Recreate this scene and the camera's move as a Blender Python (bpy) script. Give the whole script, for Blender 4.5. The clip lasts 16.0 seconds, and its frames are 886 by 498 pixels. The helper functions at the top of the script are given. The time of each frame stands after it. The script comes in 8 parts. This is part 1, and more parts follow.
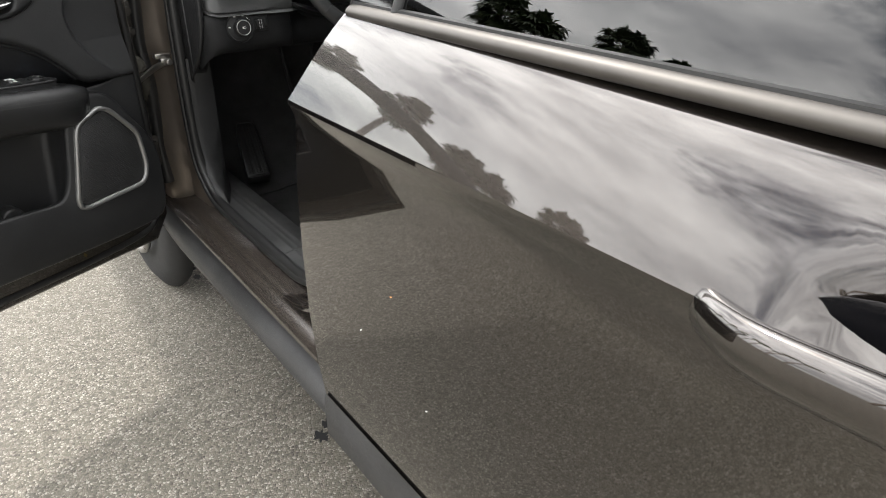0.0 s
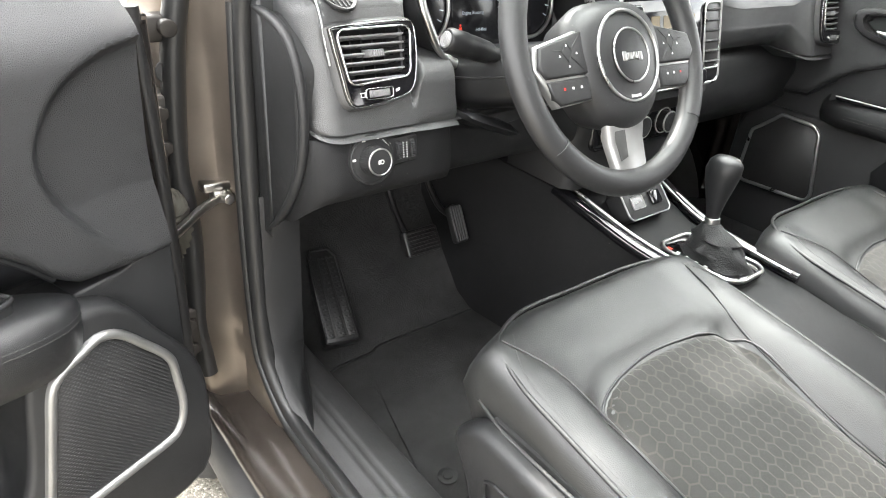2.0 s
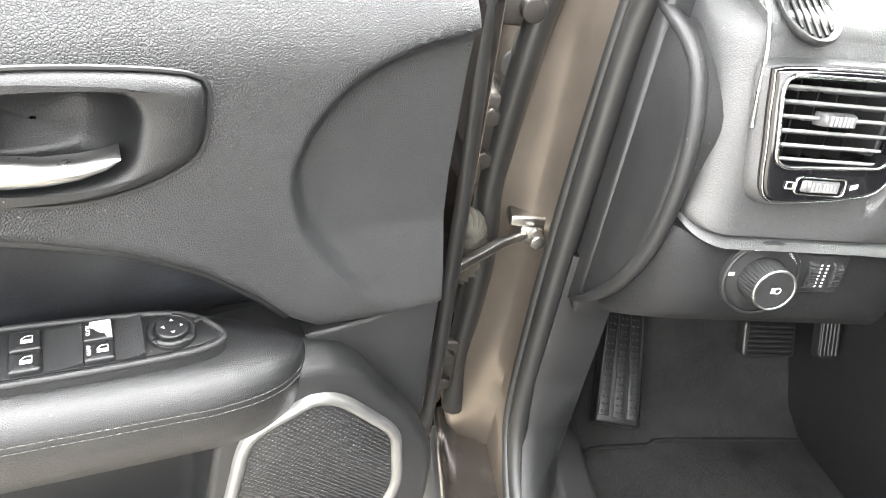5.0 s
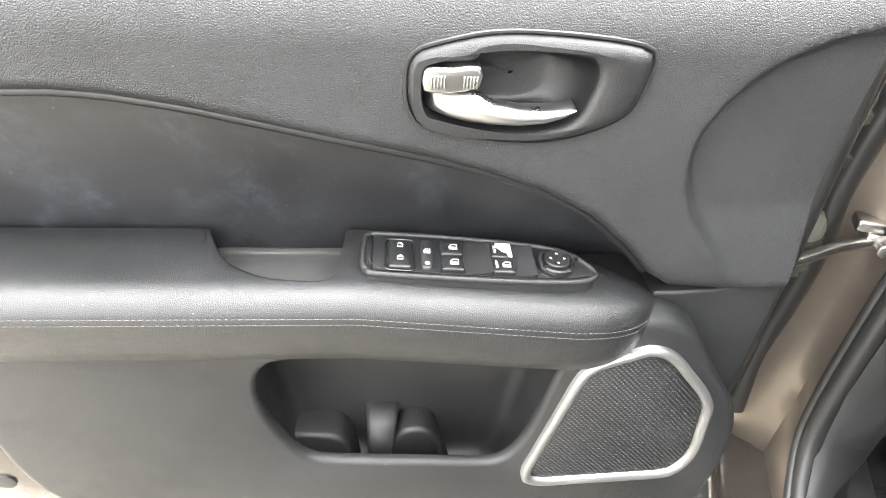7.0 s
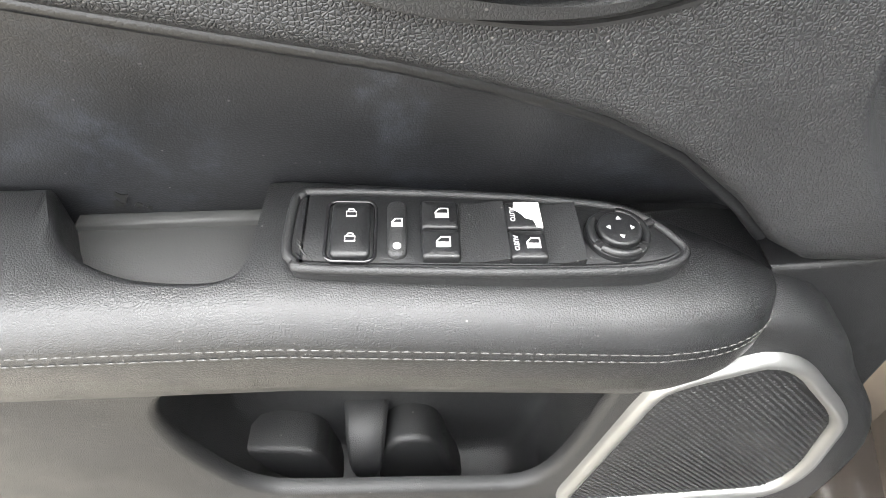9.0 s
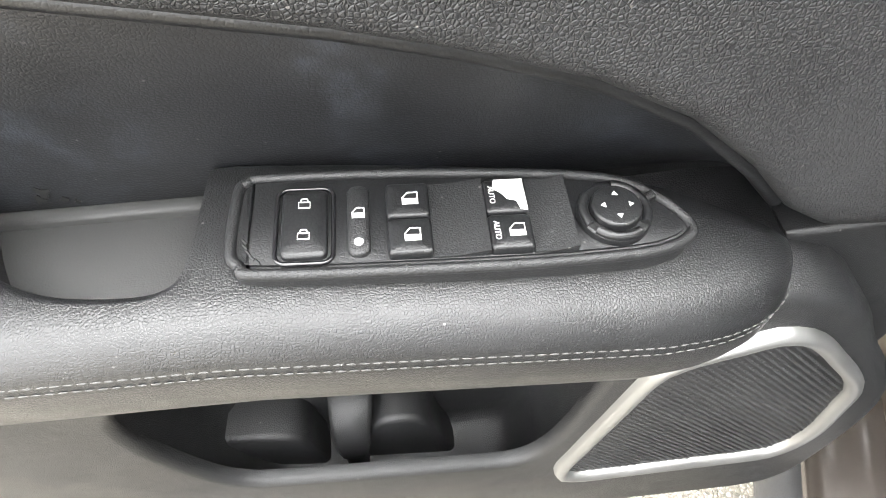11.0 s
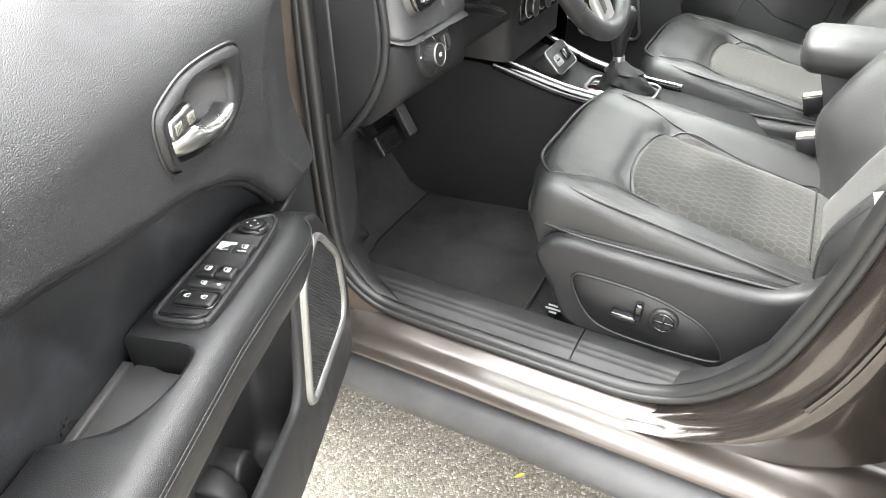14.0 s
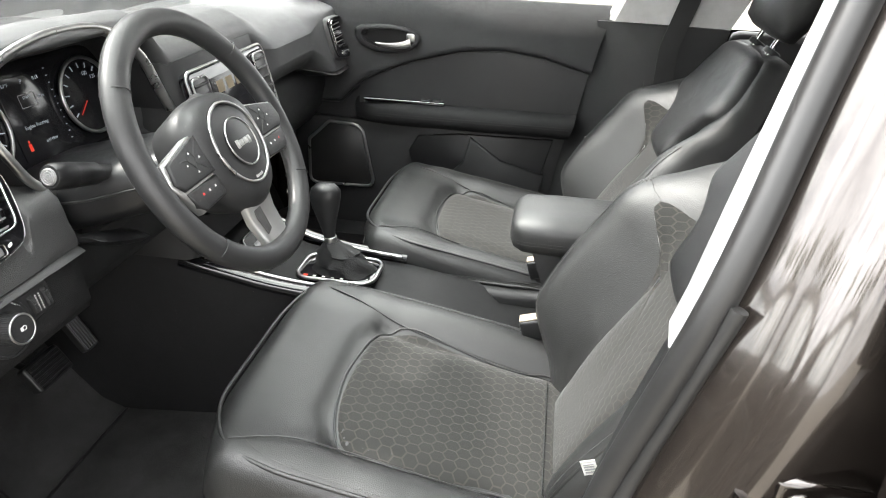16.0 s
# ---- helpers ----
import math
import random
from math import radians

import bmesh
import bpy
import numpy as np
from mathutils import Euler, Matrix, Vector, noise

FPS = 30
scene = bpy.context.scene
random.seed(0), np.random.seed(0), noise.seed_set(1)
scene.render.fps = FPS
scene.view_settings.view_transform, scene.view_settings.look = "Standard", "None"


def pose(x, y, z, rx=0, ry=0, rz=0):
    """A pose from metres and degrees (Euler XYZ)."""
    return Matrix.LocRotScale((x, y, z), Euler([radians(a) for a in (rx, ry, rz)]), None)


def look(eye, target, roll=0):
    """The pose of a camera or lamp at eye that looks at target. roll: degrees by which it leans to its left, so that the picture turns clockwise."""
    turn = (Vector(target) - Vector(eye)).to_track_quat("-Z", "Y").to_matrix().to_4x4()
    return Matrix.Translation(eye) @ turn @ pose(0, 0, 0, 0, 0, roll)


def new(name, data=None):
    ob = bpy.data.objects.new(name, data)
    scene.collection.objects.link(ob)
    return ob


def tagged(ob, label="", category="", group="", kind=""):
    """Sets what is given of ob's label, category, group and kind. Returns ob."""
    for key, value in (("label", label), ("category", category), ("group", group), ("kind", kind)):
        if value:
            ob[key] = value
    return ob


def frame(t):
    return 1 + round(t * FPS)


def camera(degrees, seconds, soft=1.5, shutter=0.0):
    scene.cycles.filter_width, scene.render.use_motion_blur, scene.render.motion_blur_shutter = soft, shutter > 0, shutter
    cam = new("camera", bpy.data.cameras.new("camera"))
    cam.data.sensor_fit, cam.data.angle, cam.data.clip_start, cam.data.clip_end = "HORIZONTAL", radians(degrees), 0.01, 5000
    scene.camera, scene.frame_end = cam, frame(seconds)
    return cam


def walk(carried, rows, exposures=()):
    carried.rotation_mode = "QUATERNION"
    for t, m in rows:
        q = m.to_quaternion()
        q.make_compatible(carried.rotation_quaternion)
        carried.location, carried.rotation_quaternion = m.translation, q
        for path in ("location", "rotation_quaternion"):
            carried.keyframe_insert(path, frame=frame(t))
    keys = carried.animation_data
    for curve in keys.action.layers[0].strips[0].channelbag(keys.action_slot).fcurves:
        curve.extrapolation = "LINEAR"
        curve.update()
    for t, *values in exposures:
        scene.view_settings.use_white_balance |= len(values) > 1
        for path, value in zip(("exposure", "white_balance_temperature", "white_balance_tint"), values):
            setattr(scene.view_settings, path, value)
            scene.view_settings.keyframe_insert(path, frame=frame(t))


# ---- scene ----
cam = camera(68.5, 16.0, soft=1.0, shutter=0.0)
PATH = [
    (0.0, (-1.3027, -0.8957, 1.2740), (0.9850, 1.9203, -0.7581), 1.5),
    (0.5, (-1.3121, -0.6559, 1.3113), (1.0114, 2.2189, -0.5974), 1.28),
    (1.0, (-1.2451, -0.4047, 1.3020), (0.9893, 2.5238, -0.6311), 4.3),
    (1.5, (-1.1499, -0.1755, 1.2850), (0.9643, 2.7644, -0.7668), 4.04),
    (2.0, (-1.0950, 0.0366, 1.2776), (1.2472, 2.8191, -0.7410), 4.88),
    (2.5, (-1.0278, 0.1962, 1.2684), (1.3466, 2.9461, -0.7580), 6.87),
    (3.0, (-0.9180, 0.3248, 1.2516), (1.0300, 3.3716, -0.8051), 7.87),
    (3.5, (-0.8704, 0.3624, 1.2399), (0.8533, 3.4936, -0.8894), 8.52),
    (4.0, (-0.8749, 0.3543, 1.2378), (0.7633, 3.5307, -0.8909), 8.44),
    (4.5, (-0.9068, 0.3389, 1.2393), (0.3489, 3.6646, -0.9211), 8.5),
    (5.0, (-0.9910, 0.3330, 1.2580), (-0.7040, 1.9270, 0.0850), 8.70),
    (5.2, (-1.0050, 0.3100, 1.2590), (-0.8810, 1.9220, 0.0820), 7.50),
    (7.3, (-1.1135, 0.2352, 1.2627), (-1.9271, 3.3960, -1.3186), 3.93),
    (7.5, (-1.1157, 0.2332, 1.2606), (-1.9355, 3.3942, -1.3167), 4.03),
    (8.0, (-1.1185, 0.2583, 1.2460), (-1.9260, 3.3148, -1.4559), 2.87),
    (8.5, (-1.1308, 0.3442, 1.2021), (-1.9294, 3.2423, -1.6744), 1.63),
    (9.0, (-1.1358, 0.4506, 1.1479), (-1.9701, 3.1026, -1.9455), -0.08),
    (9.5, (-1.1266, 0.5065, 1.1127), (-1.9743, 2.8344, -2.2285), -1.84),
    (9.7, (-1.1241, 0.5147, 1.1107), (-1.9930, 2.7666, -2.2767), -2.51),
    (11.8, (-1.1960, 0.4573, 1.1531), (-1.2969, 3.0557, -2.0940), -2.1),
    (12.0, (-1.2478, 0.4158, 1.1605), (-0.8425, 3.1927, -1.9113), -3.73),
    (12.5, (-1.3357, 0.3236, 1.1985), (-0.1097, 3.0224, -1.7196), -3.21),
    (13.0, (-1.4262, 0.2150, 1.2344), (0.5158, 2.6942, -1.4861), -1.85),
    (13.5, (-1.5061, 0.2100, 1.2663), (0.9759, 2.3084, -1.3303), -2.36),
    (14.0, (-1.5666, 0.2208, 1.3006), (1.4424, 1.8161, -1.0871), -0.62),
    (14.5, (-1.5581, 0.1975, 1.3548), (1.8620, 1.3527, -0.7116), 0.37),
    (15.0, (-1.5303, 0.1797, 1.3886), (2.0348, 1.0081, -0.5879), 0.86),
    (15.5, (-1.4207, 0.1647, 1.3926), (2.1878, 0.8435, -0.5644), 0.11),
    (16.0, (-1.1824, 0.1401, 1.3988), (2.4644, 0.7048, -0.5201), 2.17),
]
EXPOSURES = [(0.0, 0.1), (0.8, 0.2), (1.2, 0.76), (1.5, 1.38), (2.0, 2.0), (2.5, 2.4), (3.2, 2.42), (4.2, 2.55), (5.0, 2.85), (7.5, 2.7), (8.5, 2.58), (9.5, 2.38), (12.5, 2.48), (13.5, 2.15), (14.5, 2.08), (15.0, 1.98), (16.0, 1.33)]
walk(cam, [(t, look(eye, target, roll)) for t, eye, target, roll in PATH], EXPOSURES)

# ---- light: hazy sun high ahead of the bonnet, broken cloud ----
SUN_EL, SUN_AZ = 52.0, 6.0
world = bpy.data.worlds.new("sky")
scene.world = world
world.use_nodes = True
wn, wl = world.node_tree.nodes, world.node_tree.links
wn.clear()
w_out = wn.new("ShaderNodeOutputWorld")
w_bg = wn.new("ShaderNodeBackground")
w_sky = wn.new("ShaderNodeTexSky")
w_sky.sky_type, w_sky.sun_disc = "NISHITA", False
w_sky.sun_elevation, w_sky.sun_rotation = radians(SUN_EL), radians(SUN_AZ)
w_co = wn.new("ShaderNodeTexCoord")
w_map = wn.new("ShaderNodeMapping")
w_map.inputs["Scale"].default_value = (1.0, 1.0, 2.6)
w_noise = wn.new("ShaderNodeTexNoise")
w_noise.inputs["Scale"].default_value = 2.6
w_noise.inputs["Detail"].default_value = 9.0
w_noise.inputs["Roughness"].default_value = 0.62
w_noise.inputs["Distortion"].default_value = 0.35
w_ramp = wn.new("ShaderNodeValToRGB")
w_ramp.color_ramp.elements[0].position, w_ramp.color_ramp.elements[1].position = 0.31, 0.45
w_n2 = wn.new("ShaderNodeTexNoise")
w_n2.inputs["Scale"].default_value = 5.0
w_n2.inputs["Detail"].default_value = 6.0
w_shade = wn.new("ShaderNodeValToRGB")
w_shade.color_ramp.elements[0].color = (9.0, 9.15, 9.4, 1)
w_shade.color_ramp.elements[1].color = (21.0, 20.8, 20.4, 1)
w_shade.color_ramp.elements[0].position, w_shade.color_ramp.elements[1].position = 0.32, 0.68
w_mix = wn.new("ShaderNodeMixRGB")
wl.new(w_co.outputs["Generated"], w_map.inputs["Vector"])
wl.new(w_map.outputs["Vector"], w_noise.inputs["Vector"])
wl.new(w_map.outputs["Vector"], w_n2.inputs["Vector"])
wl.new(w_noise.outputs["Fac"], w_ramp.inputs["Fac"])
wl.new(w_n2.outputs["Fac"], w_shade.inputs["Fac"])
wl.new(w_ramp.outputs["Color"], w_mix.inputs["Fac"])
wl.new(w_sky.outputs["Color"], w_mix.inputs["Color1"])
w_norm = wn.new("ShaderNodeVectorMath")
w_norm.operation = "NORMALIZE"
w_dot = wn.new("ShaderNodeVectorMath")
w_dot.operation = "DOT_PRODUCT"
w_dot.inputs[1].default_value = (math.sin(radians(SUN_AZ)) * math.cos(radians(SUN_EL)), math.cos(radians(SUN_AZ)) * math.cos(radians(SUN_EL)), math.sin(radians(SUN_EL)))
w_glow = wn.new("ShaderNodeMapRange")
w_glow.interpolation_type = "SMOOTHSTEP"
w_glow.inputs["From Min"].default_value, w_glow.inputs["From Max"].default_value = 0.05, 1.0
w_glow.inputs["To Min"].default_value, w_glow.inputs["To Max"].default_value = 0.9, 2.4
w_lit = wn.new("ShaderNodeMixRGB")
w_lit.blend_type = "MULTIPLY"
w_lit.inputs["Fac"].default_value = 1.0
wl.new(w_co.outputs["Generated"], w_norm.inputs[0])
wl.new(w_norm.outputs["Vector"], w_dot.inputs[0])
wl.new(w_dot.outputs["Value"], w_glow.inputs["Value"])
wl.new(w_shade.outputs["Color"], w_lit.inputs["Color1"])
wl.new(w_glow.outputs["Result"], w_lit.inputs["Color2"])
wl.new(w_lit.outputs["Color"], w_mix.inputs["Color2"])
wl.new(w_mix.outputs["Color"], w_bg.inputs["Color"])
w_bg.inputs["Strength"].default_value = 0.15
wl.new(w_bg.outputs["Background"], w_out.inputs["Surface"])

sun = new("sun", bpy.data.lights.new("sun", "SUN"))
sun.data.energy, sun.data.angle, sun.data.color = 2.6, radians(3.0), (1.0, 0.96, 0.9)
a_, e_ = radians(SUN_AZ), radians(SUN_EL)
sun.matrix_world = look((8 * math.sin(a_) * math.cos(e_), 8 * math.cos(a_) * math.cos(e_), 8 * math.sin(e_)), (0, 0, 0))


# ---- building tools ----
def catmull(pts, n=6, closed=False):
    """A smooth line through pts (tuples of any length)."""
    p = [Vector(q) for q in pts]
    m = len(p)
    out = []
    for i in range(m if closed else m - 1):
        if closed:
            a, b, c, d = p[i - 1], p[i], p[(i + 1) % m], p[(i + 2) % m]
        else:
            a, b, c, d = p[max(i - 1, 0)], p[i], p[i + 1], p[min(i + 2, m - 1)]
        for k in range(n):
            t = k / n
            out.append(0.5 * (2 * b + (c - a) * t + (2 * a - 5 * b + 4 * c - d) * t * t + (3 * b - a - 3 * c + d) * t ** 3))
    if not closed:
        out.append(p[-1])
    return out


def smooth(a, b, x):
    t = min(1.0, max(0.0, (x - a) / (b - a)))
    return t * t * (3 - 2 * t)


def part(name, bm, material, parent=None, label="", sharp=58):
    """Links a bmesh as one mesh object, under a thing or a part."""
    bmesh.ops.recalc_face_normals(bm, faces=bm.faces)
    me = bpy.data.meshes.new(name)
    bm.to_mesh(me)
    bm.free()
    me.polygons.foreach_set("use_smooth", [True] * len(me.polygons))
    me.set_sharp_from_angle(angle=radians(sharp))
    for m in material if isinstance(material, (list, tuple)) else [material]:
        me.materials.append(m)
    ob = new(name, me)
    ob.parent = parent
    if label:
        tagged(ob, label)
    return ob


def thing(name, label, category, m=None, group="", kind=""):
    ob = new(name)
    ob.empty_display_size = 0.05
    if m is not None:
        ob.matrix_basis = m
    return tagged(ob, label, category, group, kind)


AXES = {"x": lambda a, b, c: (c, a, b), "y": lambda a, b, c: (a, c, b), "z": lambda a, b, c: (a, b, c)}


def plate(poly, c0, c1, axis="x", bevel=0.004, seg=2, bm=None, m=None):
    """A plate of outline poly from c0 to c1 along the axis (x: poly is y, z; y: x, z; z: x, y), its c1 rim rounded."""
    own = bm is None
    bm = bmesh.new()
    f = AXES[axis]
    lo = [bm.verts.new(f(p[0], p[1], c0)) for p in poly]
    hi = [bm.verts.new(f(p[0], p[1], c1)) for p in poly]
    n = len(poly)
    bm.faces.new(lo)
    top = bm.faces.new(hi)
    for i in range(n):
        bm.faces.new((lo[i], lo[(i + 1) % n], hi[(i + 1) % n], hi[i]))
    bmesh.ops.recalc_face_normals(bm, faces=bm.faces)
    if bevel:
        bmesh.ops.bevel(bm, geom=list(top.edges), offset=bevel, segments=seg, profile=0.5, affect="EDGES", clamp_overlap=True)
    if m is not None:
        bmesh.ops.transform(bm, matrix=m, verts=bm.verts)
    return bm


def box(x0, x1, y0, y1, z0, z1, bevel=0.004, seg=2, m=None):
    bm = bmesh.new()
    bmesh.ops.create_cube(bm, size=1)
    bmesh.ops.scale(bm, vec=(x1 - x0, y1 - y0, z1 - z0), verts=bm.verts)
    bmesh.ops.translate(bm, vec=((x0 + x1) / 2, (y0 + y1) / 2, (z0 + z1) / 2), verts=bm.verts)
    if bevel:
        bmesh.ops.bevel(bm, geom=list(bm.edges), offset=bevel, segments=seg, profile=0.5, affect="EDGES", clamp_overlap=True)
    if m is not None:
        bmesh.ops.transform(bm, matrix=m, verts=bm.verts)
    return bm


def loft(rings, closed=True, caps=True):
    """Skins rings of equal length."""
    bm = bmesh.new()
    vs = [[bm.verts.new(p) for p in r] for r in rings]
    n = len(vs[0])
    for a, b in zip(vs, vs[1:]):
        for i in range(n if closed else n - 1):
            j = (i + 1) % n
            bm.faces.new((a[i], a[j], b[j], b[i]))
    if caps and closed:
        bm.faces.new(vs[0])
        bm.faces.new(vs[-1])
    return bm


def tube(pts, r, n=8, closed=False, flat=1.0, up=None):
    """A round bar along pts; r may be a number or one for each point. flat squeezes it along its second axis."""
    p = [Vector(q) for q in pts]
    m = len(p)
    n = max(n, 8) if m < 80 else n
    rings = []
    ref = Vector(up) if up else None
    for i in range(m):
        if closed:
            t = (p[(i + 1) % m] - p[i - 1]).normalized()
        else:
            t = (p[min(i + 1, m - 1)] - p[max(i - 1, 0)]).normalized()
        if ref is None:
            ref = t.orthogonal()
        side = (ref - t * ref.dot(t)).normalized()
        if not up:
            ref = side
        oth = t.cross(side)
        rr = r[i] if isinstance(r, (list, tuple)) else r
        rings.append([p[i] + side * rr * math.cos(2 * math.pi * k / n) + oth * rr * flat * math.sin(2 * math.pi * k / n) for k in range(n)])
    if closed:
        rings.append(rings[0])
        bm = loft(rings, True, False)
        bmesh.ops.remove_doubles(bm, verts=bm.verts, dist=1e-6)
        return bm
    return loft(rings)


def join(*bms):
    out = bmesh.new()
    for b in bms:
        me = bpy.data.meshes.new("tmp")
        b.to_mesh(me)
        b.free()
        out.from_mesh(me)
        bpy.data.meshes.remove(me)
    return out


def moved(bm, m):
    bmesh.ops.transform(bm, matrix=m, verts=bm.verts)
    return bm


def field(fn, us, vs, back):
    """A closed pad: its front is fn(u, v), its back back(u, v)."""
    bm = bmesh.new()
    a = [[bm.verts.new(fn(u, v)) for v in vs] for u in us]
    b = [[bm.verts.new(back(u, v)) for v in vs] for u in us]
    nu, nv = len(us), len(vs)
    for i in range(nu - 1):
        for j in range(nv - 1):
            bm.faces.new((a[i][j], a[i + 1][j], a[i + 1][j + 1], a[i][j + 1]))
            bm.faces.new((b[i][j], b[i][j + 1], b[i + 1][j + 1], b[i + 1][j]))
    for i in range(nu - 1):
        bm.faces.new((a[i][0], b[i][0], b[i + 1][0], a[i + 1][0]))
        bm.faces.new((a[i][-1], a[i + 1][-1], b[i + 1][-1], b[i][-1]))
    for j in range(nv - 1):
        bm.faces.new((a[0][j], a[0][j + 1], b[0][j + 1], b[0][j]))
        bm.faces.new((a[-1][j], b[-1][j], b[-1][j + 1], a[-1][j + 1]))
    return bm


def cyl(r, h, n=24, bevel=0.0, m=None, r2=None):
    """A disc or knob that stands on z = 0."""
    bm = bmesh.new()
    bmesh.ops.create_cone(bm, cap_ends=True, segments=n, radius1=r, radius2=r if r2 is None else r2, depth=h)
    bmesh.ops.translate(bm, vec=(0, 0, h / 2), verts=bm.verts)
    if bevel:
        top = [e for e in bm.edges if all(v.co.z > h * 0.99 for v in e.verts)]
        bmesh.ops.bevel(bm, geom=top, offset=bevel, segments=3, profile=0.5, affect="EDGES")
    if m is not None:
        bmesh.ops.transform(bm, matrix=m, verts=bm.verts)
    return bm


def ring(R, r, n=32, k=8, m=None, flat=1.0):
    bm = tube([(R * math.cos(2 * math.pi * i / n), R * math.sin(2 * math.pi * i / n), 0) for i in range(n)], r, k, True, flat, (0, 0, 1))
    if m is not None:
        bmesh.ops.transform(bm, matrix=m, verts=bm.verts)
    return bm


def gear(r, h, teeth, depth, m=None, r2=None):
    """A knurled knob on z = 0, its side a ring of fine teeth."""
    k = teeth * 2
    rings = []
    for z, f, d in ((0, 1, 1), (h * 0.86, 1, 1), (h * 0.95, 0.97, 0.3), (h, 0.9, 0), (h, 0.1, 0)):
        rr = (r + ((r if r2 is None else r2) - r) * z / h) * f
        rings.append([((rr - depth * d * (i % 2)) * math.cos(math.pi * i / teeth), (rr - depth * d * (i % 2)) * math.sin(math.pi * i / teeth), z) for i in range(k)])
    bm = loft(rings)
    return moved(bm, m) if m is not None else bm


def ribbed(a, b, h, n, depth, axis="x"):
    """A rounded key, 2a by 2b and h high, with n ridges across its longer side."""
    rings = []
    for i in range(2 * n + 1):
        x = -a + 2 * a * i / (2 * n)
        e = math.sqrt(max(0.0, 1 - (abs(x) / a) ** 4)) * 0.7 + 0.3
        t = h * e - (depth if i % 2 else 0)
        rings.append([(x, -b, 0), (x, -b, t * 0.7), (x, -b * 0.75, t), (x, b * 0.75, t), (x, b, t * 0.7), (x, b, 0)])
    bm = loft(rings)
    return bm if axis == "x" else moved(bm, pose(0, 0, 0, 0, 0, 90))


def stitches(pts, length=0.0042, gap=0.002, r=0.0005):
    """A seam's thread: short dashes along pts."""
    p = [Vector(q) for q in pts]
    d = [0.0]
    for a, b in zip(p, p[1:]):
        d.append(d[-1] + (b - a).length)

    def at(s):
        s = min(max(s, 0.0), d[-1])
        for i in range(len(p) - 1):
            if s <= d[i + 1] or i == len(p) - 2:
                return p[i] + (p[i + 1] - p[i]) * ((s - d[i]) / max(1e-9, d[i + 1] - d[i]))

    verts, faces = [], []
    s = 0.0
    while s + length < d[-1]:
        a, b = at(s), at(s + length)
        t = (b - a).normalized()
        u = t.orthogonal().normalized()
        w = t.cross(u)
        k = len(verts)
        m = (a + b) / 2
        for c, rr in ((a, 0.35), (m, 1.0), (b, 0.35)):
            for i in range(5):
                ang = 2 * math.pi * i / 5
                verts.append(c + (u * math.cos(ang) + w * math.sin(ang)) * r * rr)
        for j in (0, 5):
            for i in range(5):
                faces.append((k + j + i, k + j + (i + 1) % 5, k + j + 5 + (i + 1) % 5, k + j + 5 + i))
        s += length + gap
    bm = bmesh.new()
    vs = [bm.verts.new(v) for v in verts]
    for f in faces:
        bm.faces.new([vs[i] for i in f])
    return bm


def letters(name, body, size, material, parent, m, label=""):
    cu = bpy.data.curves.new(name, "FONT")
    cu.body, cu.size, cu.align_x, cu.align_y, cu.extrude = body, size, "CENTER", "CENTER", 0.0001
    tmp = bpy.data.objects.new(name, cu)
    me = bpy.data.meshes.new_from_object(tmp)
    bpy.data.objects.remove(tmp)
    me.transform(m)
    me.materials.append(material)
    ob = new(name, me)
    ob.parent = parent
    if label:
        tagged(ob, label)
    return ob


def inset_poly(poly, d):
    """The outline moved inwards by d (outlines run counter-clockwise)."""
    n = len(poly)
    area = sum(poly[i][0] * poly[(i + 1) % n][1] - poly[(i + 1) % n][0] * poly[i][1] for i in range(n))
    s = 1 if area > 0 else -1
    out = []
    for i in range(n):
        a, b, c = Vector(poly[i - 1][:2]), Vector(poly[i][:2]), Vector(poly[(i + 1) % n][:2])
        e = ((b - a).normalized() + (c - b).normalized())
        if e.length < 1e-6:
            e = c - b
        e.normalize()
        out.append(b + Vector((-e.y, e.x)) * d * s)
    return out


